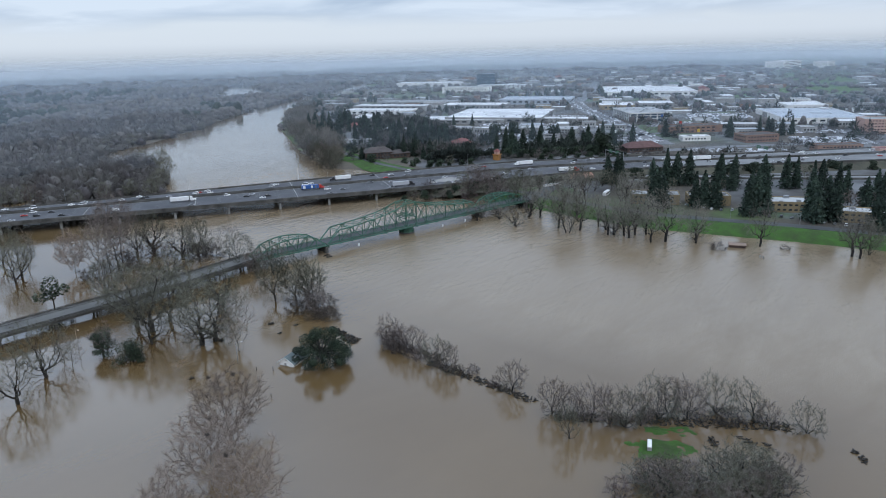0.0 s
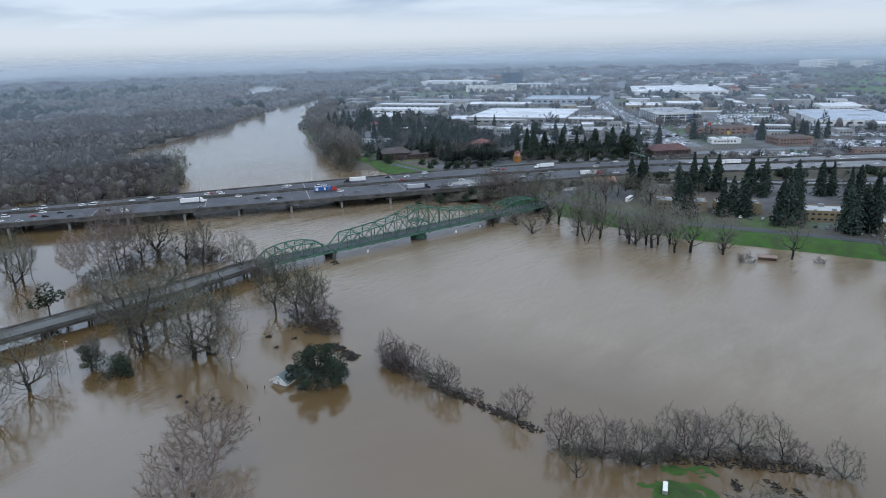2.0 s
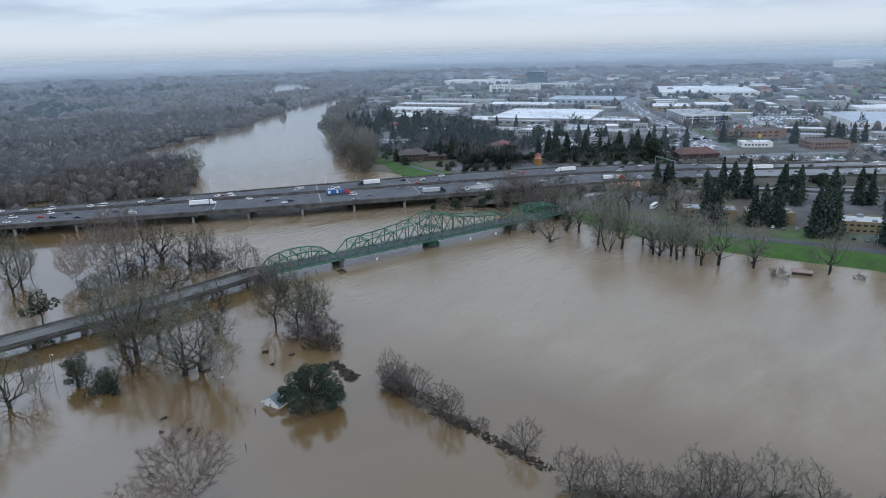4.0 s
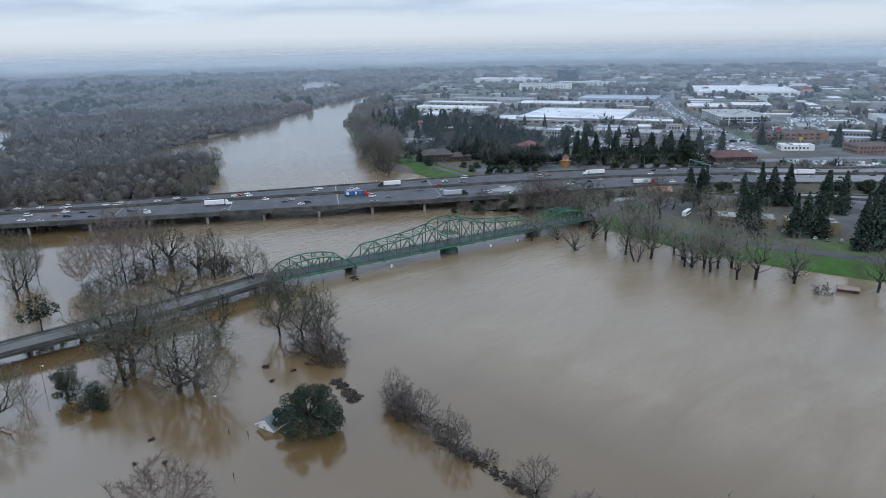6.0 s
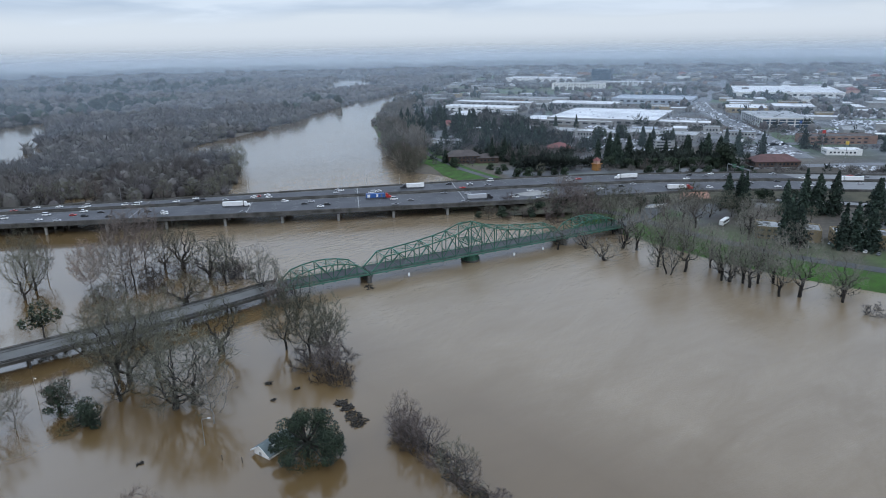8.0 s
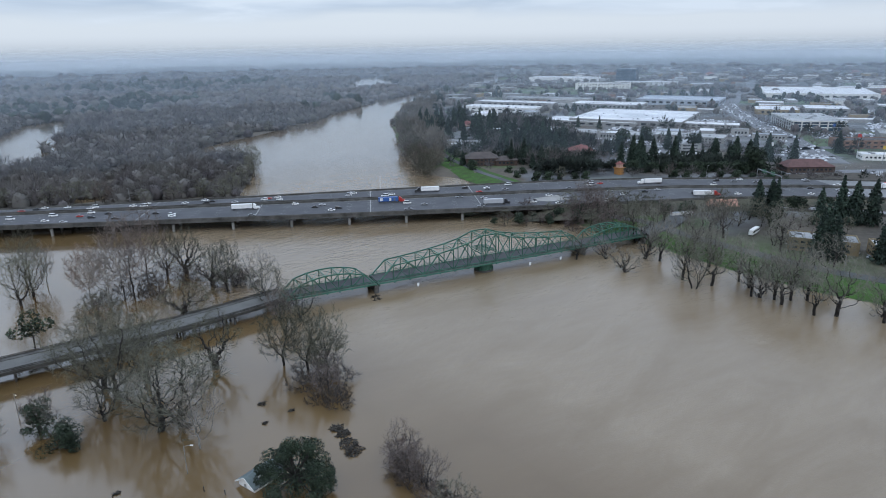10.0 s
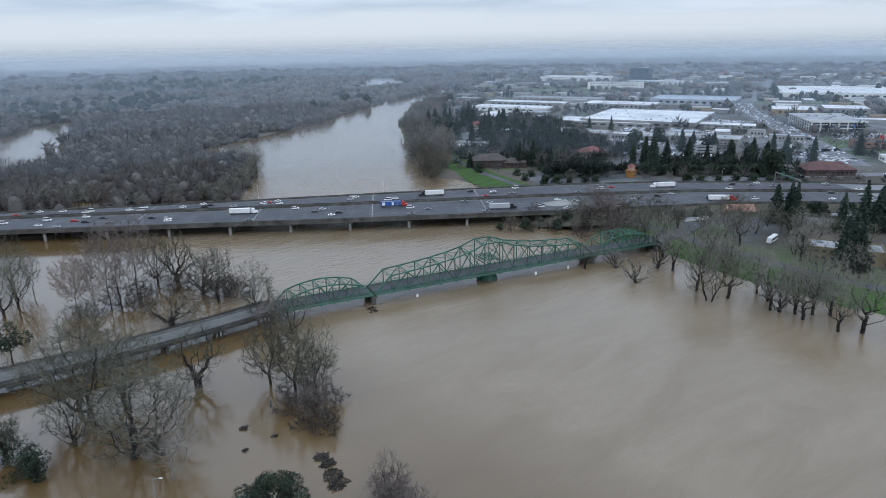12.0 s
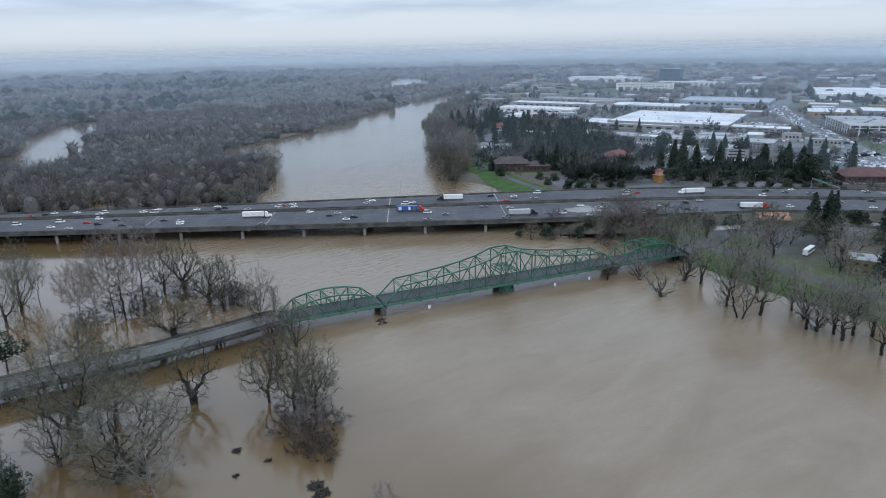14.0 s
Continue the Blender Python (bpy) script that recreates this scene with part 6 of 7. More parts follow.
building("hotel", 660, -165, 30, 34, 17, PK, RG, "pinkish multi-storey hotel with grey roof", None, 5, True)
building("motel", 480, -160, 16, 46, 7, BR, RD, "dark low motel building with balconies", radians(40), 2, True)
building("motel", 486, -205, 14, 26, 6, PK, RR, "low pink building with red roof", radians(40), 2, True)
building("motel", 345, -245, 40, 18, 7.5, M_WALL_ORANGE, RR, "orange motel with reddish tiled roof", radians(40), 2, True, False)
building("red_roof_house", 300, 190, 24, 18, 6.5, PK, RR, "pink stucco restaurant with red tiled roof", radians(-30), 2, True, False)
building("cupola", 304, 193, 6, 5, 9.8, PK, RR, "small pink roof lantern", radians(-30), 1, False, False)
building("restaurant", 196, 222, 30, 20, 7, M_WALL_BROWN, RD, "dark brown shingled riverside restaurant", radians(-35), 2, True, False)
building("restaurant", 212, 205, 20, 14, 5, M_WALL_BROWN, RD, "dark brown shingled annex", radians(-35), 1, True, False)
for x, y in ((240, 320), (252, 300), (268, 318), (255, 338), (290, 310)):
    building("shop", x, y, 20, 14, 4.5, GR, RG, "low shop with pale gravel roof", radians(-20), 1, True, units=2)
building("office_building", 440, 262, 34, 100, 4.5, GR, RG, "long low office building with grey-green roof", WROT, 2, True, units=8)
building("office_building", 412, 330, 44, 50, 4.5, GR, RG, "low office building with grey roof", WROT, 1, True, units=8)
building("office_building", 408, 140, 20, 38, 9, GR, RG, "white three-storey office building", radians(-45), 3, True, units=3, band=True)
building("office_building", 478, 170, 34, 56, 6, GR, RG, "white low office building", WROT, 2, True, units=5)
building("office_building", 590, 222, 30, 70, 6, GR, RW, "white low commercial building", WROT, 2, True, units=5)
building("hospital", 2600, 450, 70, 150, 28, W, RW, "large white multi-storey block on the skyline", radians(80), 5, True, band=True)
building("hospital", 2660, 320, 50, 70, 24, W, RW, "white multi-storey block on the skyline", radians(80), 5, True, band=True)
for x, y, w, d, rot in ((160, -106, 34, 16, -62), (176, -139, 28, 15, -56), (190, -192, 36, 18, -62), (184, -240, 38, 15, -72), (188, -290, 50, 16, -66)):
    building("apartment_house", x, y, w, d, 6.6, TN, RG, "tan two-storey apartment house with flat grey roof", radians(rot), 2, True, units=4)
yh = thing("play_tower", "small orange timber tower with a red tent roof", "tower", at=Matrix.Translation((252, 104, LAND_Z)))
part("body", Geo().box((0, 0, -0.2), (6, 6, 6.2)), M_WALL_ORANGE, yh)
part("upper_storey", Geo().box((0, 0, 6.0), (4.2, 4.2, 3)), M_WALL_PINK, yh)
part("roof", Geo().box((0, 0, 9.0), (6, 6, 2.4), 0, 0.12), M_ROOF_RED, yh)
part("balcony", Geo().box((0, 0, 5.7), (7.4, 7.4, 0.4)), M_WALL_ORANGE, yh)

# the town beyond: many low roofs among trees
n_far = 0
while n_far < 200:
    a, d = random.uniform(radians(2), radians(52)), random.uniform(850, 3300)
    x, y = -250 + d * math.cos(a), -270 + d * math.sin(a)
    if not bool(inside(CITY, np.array([x]), np.array([y]))[0]) or any(bool(inside(f, np.array([x]), np.array([y]))[0]) for f in FIELDS):
        continue
    if any(abs(x - bx) < 140 and abs(y - by) < 140 for bx, by in ((1185, 365), (870, 455), (705, 150))):
        continue
    s = random.random()
    w, dd, h = random.uniform(14, 52), random.uniform(12, 36), random.uniform(4, 7.5)
    wall, roof, txt = ((GR, RW, "low white-roofed commercial building"), (GR, RG, "low grey-roofed commercial building"), (GR, RB, "low building with blue-grey roof"), (BR, RD, "low brown building with dark roof"))[
        0 if s < 0.45 else 1 if s < 0.7 else 2 if s < 0.88 else 3]
    building("commercial_building", x, y, dd, w, h, wall, roof, txt, CITY_ROT + random.uniform(-0.1, 0.1), 1, d < 1300)
    n_far += 1

# streets
AVENUE = [(438, 8), (487, 47), (600, 142), (730, 254), (827, 332), (908, 388), (1164, 499), (1436, 640), (2000, 950)]
for line, w, name in ((AVENUE, 15, "avenue"), ([(430, 95), (520, 60), (620, -30), (720, -140), (820, -260)], 8, "street"),
                      ([(583, 103), (520, 190), (440, 300), (400, 400), (380, 480)], 7, "street"), ([(340, 30), (450, -50), (530, -130), (640, -250)], 7, "street"), ([(944, 356), (1000, 230), (1080, 60)], 7, "street")):
    pts = dense(line, 20)
    solid(name, Geo().sweep([(x, y, LAND_Z - 0.1) for x, y in pts], [(-w, 0), (-w, 0.22), (w, 0.22), (w, 0)]), M_STREET, "grey asphalt city street with parked and moving cars", "street", kind="structure")
for x, y, a, b, rot in ((520, 250, 130, 60, WROT), (410, 210, 110, 50, WROT), (640, 60, 110, 60, CITY_ROT), (770, 60, 90, 80, CITY_ROT), (460, 45, 60, 40, 0.0), (560, -140, 80, 60, 0.5), (380, 130, 50, 60, WROT), (300, 150, 50, 50, 0.3),
                        (660, 260, 70, 40, WROT), (820, 160, 90, 60, CITY_ROT)):
    solid("parking_lot", Geo().box((x, y, LAND_Z - 0.1), (b, a, 0.18 + 0.004 * (x % 7)), rot), M_STREET, "grey asphalt parking lot", "parking lot", kind="structure")


def town_blocks(count):
    """Small shops, houses and sheds that fill the plain between the large buildings."""
    r = random.Random(23)
    taken = [(ob.location.x, ob.location.y, ob["reach"] * 0.62) for ob in scene.objects if ob.parent is None and ob.get("category") == "building"]
    kinds = ((GR, RW, "small grey shop with a white flat roof"), (GR, RG, "small grey workshop with gravel roof"), (TN, RG, "low tan building with grey flat roof"), (W, RG, "low white building with grey roof"),
             (GR, RW, "low grey shed with white metal roof"), (BR, RD, "brown house with dark shingle roof"), (PK, RR, "small house with red tiled roof"))
    made = 0
    for i in range(4000):
        if made >= count:
            break
        a, d = radians(r.uniform(8, 52)), 900 + 1750 * r.random() ** 1.2
        x, y = -250 + d * math.cos(a), -270 + d * math.sin(a)
        dep, wid = r.uniform(12, 34), r.uniform(16, 60)
        p = np.array([x]), np.array([y])
        if not inside(CITY, *p)[0] or edge_distance(CITY, *p)[0] < 90 or any(inside(f, *p)[0] for f in FIELDS):
            continue
        s = (x - FO.x) * FD.x + (y - FO.y) * FD.y
        if (x - FO.x) * FN.x + (y - FO.y) * FN.y < line_at(FAR, min(s, 900)) + 45:
            continue
        reach = max(dep, wid)
        if any(math.hypot(x - q[0], y - q[1]) < q[2] + reach * 0.6 for q in taken):
            continue
        near = min(math.hypot(x - x0 - t * (x1 - x0), y - y0 - t * (y1 - y0)) for (x0, y0), (x1, y1) in zip(AVENUE, AVENUE[1:])
                   for t in [max(0, min(1, ((x - x0) * (x1 - x0) + (y - y0) * (y1 - y0)) / ((x1 - x0) ** 2 + (y1 - y0) ** 2)))])
        if near < reach * 0.6 + 12:
            continue
        k = r.choice((0, 0, 1, 2, 3, 3, 4, 4, 5, 6)) if reach < 45 else r.choice((0, 1, 3, 4, 4))
        wall, roof, label = kinds[k]
        building("shop" if k < 5 else "house", x, y, dep, wid, r.uniform(4, 7.5), wall, roof, label, CITY_ROT + r.choice((0, math.pi / 2)) + r.uniform(-0.1, 0.1), 1, d < 1100, k < 5)
        taken.append((x, y, reach * 0.62))
        made += 1


town_blocks(140)


# ---- vehicles ----
def wheel_mesh(r, w):
    return Geo().tube((0, -w / 2, 0), (0, w / 2, 0), r, r, 12).mesh("wheel", M_TYRE)


RIM = Geo().tube((0, -0.27, 0), (0, 0.27, 0), 0.28, 0.28, 8).mesh("rim", M_METAL_GREY)
WHEEL, BIG_WHEEL = wheel_mesh(0.34, 0.24), wheel_mesh(0.52, 0.5)


def loft(sections):
    """A body lofted through (x, half width, low z, high z, top half width)."""
    g = Geo()
    pts = []
    for x, w, z0, z1, wt in sections:
        pts += [(x, -w, z0), (x, w, z0), (x, w, (z0 + z1) / 2), (x, wt, z1), (x, -wt, z1), (x, -w, (z0 + z1) / 2)]
    n = len(sections)
    faces = [(i * 6 + j, i * 6 + (j + 1) % 6, (i + 1) * 6 + (j + 1) % 6, (i + 1) * 6 + j) for i in range(n - 1) for j in range(6)]
    faces += [tuple(range(6))[::-1], tuple(range((n - 1) * 6, n * 6))]
    return g.add(pts, faces)


CARS = {}


def car_kind(key, paint, label, shape="saloon"):
    long, h, roof = {"saloon": (4.7, 0.95, 1.45), "suv": (4.8, 1.1, 1.8), "van": (5.4, 1.2, 2.2), "pickup": (5.6, 1.1, 1.85)}[shape]
    a = long / 2
    t = thing("car", label, "car", "cars on the freeway")
    body = loft([(-a, 0.8, 0.42, h * 0.9, 0.74), (-a + 0.15, 0.9, 0.3, h, 0.84), (-a * 0.4, 0.92, 0.27, h, 0.86), (a * 0.4, 0.92, 0.27, h * 0.98, 0.86), (a - 0.2, 0.88, 0.3, h * 0.84, 0.8), (a, 0.76, 0.42, h * 0.72, 0.7)])
    part("body", body, PAINTS[paint], t)
    c0, c1 = {"saloon": (-a * 0.62, a * 0.42), "suv": (-a * 0.93, a * 0.45), "van": (-a * 0.96, a * 0.7), "pickup": (-a * 0.1, a * 0.48)}[shape]
    part("glass", loft([(c0, 0.82, h - 0.02, h + 0.03, 0.8), (c0 + 0.4, 0.8, h - 0.02, roof - 0.05, 0.66), (c1 - 0.75, 0.8, h - 0.02, roof - 0.05, 0.66), (c1, 0.82, h - 0.04, h + 0.02, 0.8)]), M_GLASS_DARK, t)
    part("roof", loft([(c0 + 0.38, 0.66, roof - 0.06, roof - 0.01, 0.6), (c0 + 0.7, 0.68, roof - 0.06, roof + 0.02, 0.62), (c1 - 0.8, 0.67, roof - 0.06, roof, 0.6)]), PAINTS[paint], t)
    for x in (-a * 0.62, a * 0.62):
        for y in (-0.82, 0.82):
            part("wheel", WHEEL, None, t).location = (x, y, 0.34)
    CARS[key] = t
    return t


kinds = [("white", "white", "white saloon car on the freeway", "saloon"), ("white2", "white", "white sport utility vehicle on the freeway", "suv"), ("silver", "silver", "silver saloon car on the freeway", "saloon"),
         ("black", "black", "black saloon car on the freeway", "saloon"), ("black2", "black", "black sport utility vehicle on the freeway", "suv"), ("grey", "grey", "grey saloon car on the freeway", "saloon"),
         ("grey2", "grey", "grey pickup truck on the freeway", "pickup"), ("van", "white", "white delivery van on the freeway", "van"), ("red", "red", "dark red saloon car on the freeway", "saloon"), ("blue", "blue", "blue saloon car parked by the levee", "saloon")]
F_ROT = math.atan2(FD.y, FD.x)


def on_freeway(s, lane_n, flip=False):
    """A pose on the deck at station s and offset lane_n, turned along the road."""
    e = 6.0
    a, b = Vector(fw(s - e, lane_n)), Vector(fw(s + e, lane_n + (line_at(MID, s + e) - line_at(MID, s - e))))
    ang = math.atan2(b.y - a.y, b.x - a.x) + (math.pi if flip else 0)
    return Matrix.Translation(fw(s, lane_n, DECK + 0.03)) @ Matrix.Rotation(ang, 4, "Z")


random.seed(21)
taken = [(-12, 60), (64, 60), (-62, 25), (38, 30), (195, 30), (160, 58), (238, 60), (-190, 45), (262, 12), (330, 30), (110, 12)]


def put_car(key, m):
    for row in kinds:
        if row[0] == key and key not in CARS:
            car_kind(*row)
            CARS[key].matrix_world = m
            return CARS[key]
    return copy_thing(CARS[key], m)


for side in (0, 1):
    for lane in range(6):
        s = -330 + random.uniform(0, 60)
        while s < 620:
            lo, hi = (line_at(NEAR, s) + 3.5, line_at(MID, s) - 5) if side == 0 else (line_at(MID, s) + 5, line_at(FAR, s) - 3.5)
            n0 = lo + (hi - lo) * (lane + 0.5) / 6
            if all(abs(s - a) > 17 or abs(n0 - b) > 4.5 for a, b in taken):
                put_car(random.choice(("white", "white", "white2", "silver", "silver", "black", "black2", "grey", "grey2", "van", "red", "white", "grey")), on_freeway(s, n0, side == 1))
            s += random.uniform(34, 120)


def lorry(paint, box_paint, label, m, trailer=13.6, stripe=None):
    t = thing("lorry", label, "lorry", "lorries on the freeway", at=m)
    part("trailer_box", Geo().box((-3.2, 0, 1.15), (trailer, 2.55, 2.85)), PAINTS[box_paint], t, box_paint + " box trailer")
    part("chassis", Geo().box((-2.2, 0, 0.75), (trailer + 3, 0.9, 0.35)), M_TYRE, t)
    if stripe:
        for k, (c, w) in enumerate(stripe):
            part("side_panel", Geo().box((-8.0 + 3.1 * k, -1.29, 1.5), (w, 0.06, 2.1)), PAINTS[c], t)
    cab = part("cab", loft([(4.4, 1.2, 0.8, 3.9, 1.1), (5.4, 1.22, 0.7, 3.9, 1.12), (6.4, 1.22, 0.7, 3.0, 1.1), (6.7, 1.1, 0.7, 2.2, 1.0), (8.4, 1.0, 0.6, 1.95, 0.9), (8.6, 0.9, 0.7, 1.7, 0.8)]), PAINTS[paint], t, paint + " tractor cab")
    part("windscreen", Geo().box((6.52, 0, 2.2), (0.25, 2.0, 0.75)), M_GLASS_DARK, cab)
    for x in (-9, -7.7, 3.2, 4.5, 7.6):
        for y in (-1.0, 1.0):
            w = part("wheel", BIG_WHEEL, None, t)
            w.location = (x, y, 0.53)
            part("rim", RIM, None, w)
    return t


lorry("red", "white", "white box trailer behind a red tractor", on_freeway(-300, 33))
lorry("black", "white", "white box trailer behind a black tractor", on_freeway(64, 60, True))
lorry("red", "blue", "blue and white trailer behind a red tractor", on_freeway(38, 30), stripe=[("white", 2.0), ("blue", 2.4), ("white", 1.4), ("grey", 1.2)])
lorry("white", "white", "white box lorry on the freeway", on_freeway(238, 60, True))
lorry("white", "white", "white box trailer with a white tractor", on_freeway(-62, 25))
lorry("black", "silver", "silver trailer behind a black tractor", on_freeway(110, 12))
lorry("red", "white", "white trailer behind a red tractor", on_freeway(262, 12))
lorry("white", "white", "white box lorry on the freeway", on_freeway(400, 12, True))


def coach(m):
    t = thing("coach", "white touring coach with dark windows parked", "bus", at=m)
    part("body", loft([(-6, 1.2, 0.5, 3.3, 1.1), (-5.8, 1.27, 0.4, 3.45, 1.15), (5.6, 1.27, 0.4, 3.45, 1.15), (6, 1.2, 0.5, 3.0, 1.05)]), PAINTS["white"], t)
    for y in (-1.26, 1.26):
        part("window_band", Geo().box((0, y, 1.7), (10.8, 0.08, 1.0)), M_GLASS_DARK, t, "dark window band")
    part("windscreen", Geo().box((5.9, 0, 1.4), (0.2, 2.1, 1.4)), M_GLASS_DARK, t)
    for x in (-3.6, 3.8):
        for y in (-1.1, 1.1):
            part("wheel", BIG_WHEEL, None, t).location = (x, y, 0.53)
    return t


coach(Matrix.Translation((161, -67, LAND_Z + 0.05)) @ Matrix.Rotation(radians(11), 4, "Z"))
for i in range(6):
    t = thing("storage_cabin", "pale portable cabin in a row", "cabin", "portable cabins", at=Matrix.Translation((161 + 2.9 * i * 0.94, -11.5 - 2.9 * i * 0.33, LAND_Z)) @ Matrix.Rotation(radians(-19), 4, "Z"))
    part("body", Geo().box((0, 0, -0.1), (2.4, 2.4, 2.4)), M_WALL_WHITE, t)
    part("roof", Geo().box((0, 0, 2.31), (2.6, 2.6, 0.16), 0, 0.9), M_ROOF_GREY, t)
for x, y, r in ((176, 110, 0.3), (180, 107, 0.3), (184, 104, 0.4), (190, 100, 0.2)):
    put_car("blue", Matrix.Translation((x, y, LAND_Z + 0.2)) @ Matrix.Rotation(r, 4, "Z"))
for i in range(26):
    x, y = 168 + random.uniform(-3, 3), -110 - i * 6.3
    put_car(random.choice(("white", "silver", "grey", "black2", "white2")), Matrix.Translation((x - 6 + (0.2 * i if i > 12 else 0), y, LAND_Z + 0.03)) @ Matrix.Rotation(radians(10), 4, "Z"))

# hundreds of parked cars in the lots beyond, too small to tell apart
vs, fs, ts, k = [], [], [], 0
unit = np.array([(-1, -1, 0.3), (1, -1, 0.3), (1, 1, 0.3), (-1, 1, 0.3), (-1, -1, 0.9), (1, -1, 0.85), (1, 1, 0.85), (-1, 1, 0.9), (-0.6, -0.8, 1.45), (0.35, -0.8, 1.45), (0.35, 0.8, 1.45), (-0.6, 0.8, 1.45)]) * np.array([2.3, 0.9, 1])
uf = np.array([(0, 1, 5, 4), (1, 2, 6, 5), (2, 3, 7, 6), (3, 0, 4, 7), (4, 5, 9, 8), (5, 6, 10, 9), (6, 7, 11, 10), (7, 4, 8, 11), (8, 9, 10, 11)])
for cx, cy, a, b, rot in ((520, 250, 130, 60, WROT), (410, 210, 110, 50, WROT), (640, 60, 110, 60, CITY_ROT), (770, 60, 90, 80, CITY_ROT), (560, -140, 80, 60, 0.5), (820, 160, 90, 60, CITY_ROT), (660, 260, 70, 40, WROT),
                          (380, 130, 50, 60, WROT), (460, 45, 60, 40, 0.0), (432, -75, 110, 26, 0.55), (720, 60, 60, 50, CITY_ROT), (560, 150, 70, 30, 0.7), (350, 200, 50, 34, WROT), (880, 60, 120, 70, CITY_ROT), (930, 150, 90, 60, CITY_ROT), (640, -100, 80, 50, CITY_ROT)):
    for i in range(int(b / 8.5)):
        for j in range(int(a / 2.9)):
            if rng.random() < 0.35:
                continue
            lx, ly = -b / 2 + 4.5 + i * 8.5, -a / 2 + 2 + j * 2.9
            r = rot + rng.normal() * 0.03
            x, y = cx + lx * math.cos(rot) - ly * math.sin(rot), cy + lx * math.sin(rot) + ly * math.cos(rot)
            p = unit.copy()
            p[:, :2] = p[:, :2] @ np.array([[math.cos(r), math.sin(r)], [-math.sin(r), math.cos(r)]])
            vs.append(p + np.array([x, y, LAND_Z + 0.12])), fs.append(uf + k), ts.append(np.full(9, rng.random()))
            k += 12
for i in range(230):
    q = rng.integers(1, 5)
    (x0, y0), (x1, y1) = AVENUE[q], AVENUE[q + 1]
    t, side = rng.random(), rng.choice((-11, -7.5, -4, 4, 7.5, 11))
    r = math.atan2(y1 - y0, x1 - x0)
    p = unit.copy()
    p[:, :2] = p[:, :2] @ np.array([[math.cos(r), math.sin(r)], [-math.sin(r), math.cos(r)]])
    vs.append(p + np.array([x0 + (x1 - x0) * t - math.sin(r) * side, y0 + (y1 - y0) * t + math.cos(r) * side, LAND_Z + 0.1])), fs.append(uf + k), ts.append(np.full(9, rng.random()))
    k += 12
M_LOT = mat("parked_car_paint", (0.40, 0.41, 0.43), (0.34, 0.35, 0.37), rough=0.35, tint=0.95)
tagged(new("parked_cars", big_mesh("parked_cars", np.concatenate(vs), np.concatenate(fs), M_LOT, np.concatenate(ts))), "rows of parked cars in grey, white and black", "cars", kind="stuff")

# ---- small things in the flood ----
def shed():
    t = thing("park_building", "small white building half drowned, with grey-green shingle roof", "building", at=Matrix.Translation((-162.3, -100.6, 0)) @ Matrix.Rotation(radians(16), 4, "Z"))
    L, Wd, H, R = 10.5, 6.6, 1.7, 3.7
    a, b = L / 2, Wd / 2
    g = Geo().add([(-a, -b, -2), (a, -b, -2), (a, b, -2), (-a, b, -2), (-a, -b, H), (a, -b, H), (a, b, H), (-a, b, H), (-a, 0, R - 0.2), (a, 0, R - 0.2)],
                  [(0, 1, 5, 4), (2, 3, 7, 6), (3, 0, 4, 8, 7), (1, 2, 6, 9, 5)])
    part("wall", g, M_WALL_WHITE, t)
    o = 0.7
    for s in (-1, 1):
        e, k = b + o, H - o * (R - H) / b
        g = Geo()
        pts = [(-a - o, s * e, k), (a + o, s * e, k), (a + o, 0, R), (-a - o, 0, R)]
        g.add(pts + [(x, y, z + 0.16) for x, y, z in pts], [(3, 2, 1, 0), (4, 5, 6, 7), (0, 1, 5, 4), (1, 2, 6, 5), (2, 3, 7, 6), (3, 0, 4, 7)])
        part("roof_slope", g, M_ROOF_GREENISH, t)
        part("fascia", Geo().beam((-a - o - 0.05, s * e, k), (-a - o - 0.05, 0, R), 0.1, 0.3), M_WALL_WHITE, t)
    part("door", Geo().box((-a - 0.04, 0.6, -1), (0.08, 1.0, 2.2)), M_WALL_GREY, t, "grey door")
    part("vent", Geo().box((-a - 0.05, 0, 2.2), (0.08, 0.9, 0.5)), M_WALL_GREY, t)
    for x in (-3, 0, 3):
        part("window", Geo().box((x, -b - 0.03, 0.6), (1.2, 0.08, 0.6)), M_GLASS_DARK, t)
    part("skylight", Geo().box((-2, -1.7, 2.65), (1.4, 0.8, 0.25)), M_WALL_WHITE, t)


shed()


def park_lamp(x, y, h, rot):
    t = thing("street_lamp", "pale park street lamp with a bent arm in water", "street lamp", "park lamps", at=Matrix.Translation((x, y, 0)) @ Matrix.Rotation(rot, 4, "Z"))
    part("pole", Geo().tube((0, 0, -2), (0, 0, h), 0.13, 0.09, 8), M_CONCRETE, t)
    part("arm", Geo().beam((0, 0, h - 0.1), (-2.0, 0, h + 0.35), 0.09, 0.09), M_CONCRETE, t)
    part("lamp_head", Geo().box((-2.3, 0, h + 0.25), (0.9, 0.34, 0.18), 0, 0.8), M_WALL_WHITE, t)


park_lamp(-178, -85, 9, radians(140))
park_lamp(-215, -141, 9.5, radians(140))
park_lamp(-212, -20, 9, radians(100))
for x, y in ((-177, -96), (-173, -101), (-186, -118), (-150, -118)):
    t = thing("post", "slim wooden post sticking out of the water", "post", "posts in the flood", at=Matrix.Translation((x, y, 0)))
    part("shaft", Geo().tube((0, 0, -2), (0, 0, 1.6), 0.13, 0.11, 8), M_BARK, t)
    part("cap", Geo().tube((0, 0, 1.6), (0, 0, 1.75), 0.16, 0.12, 8), M_CONC_DARK, t)
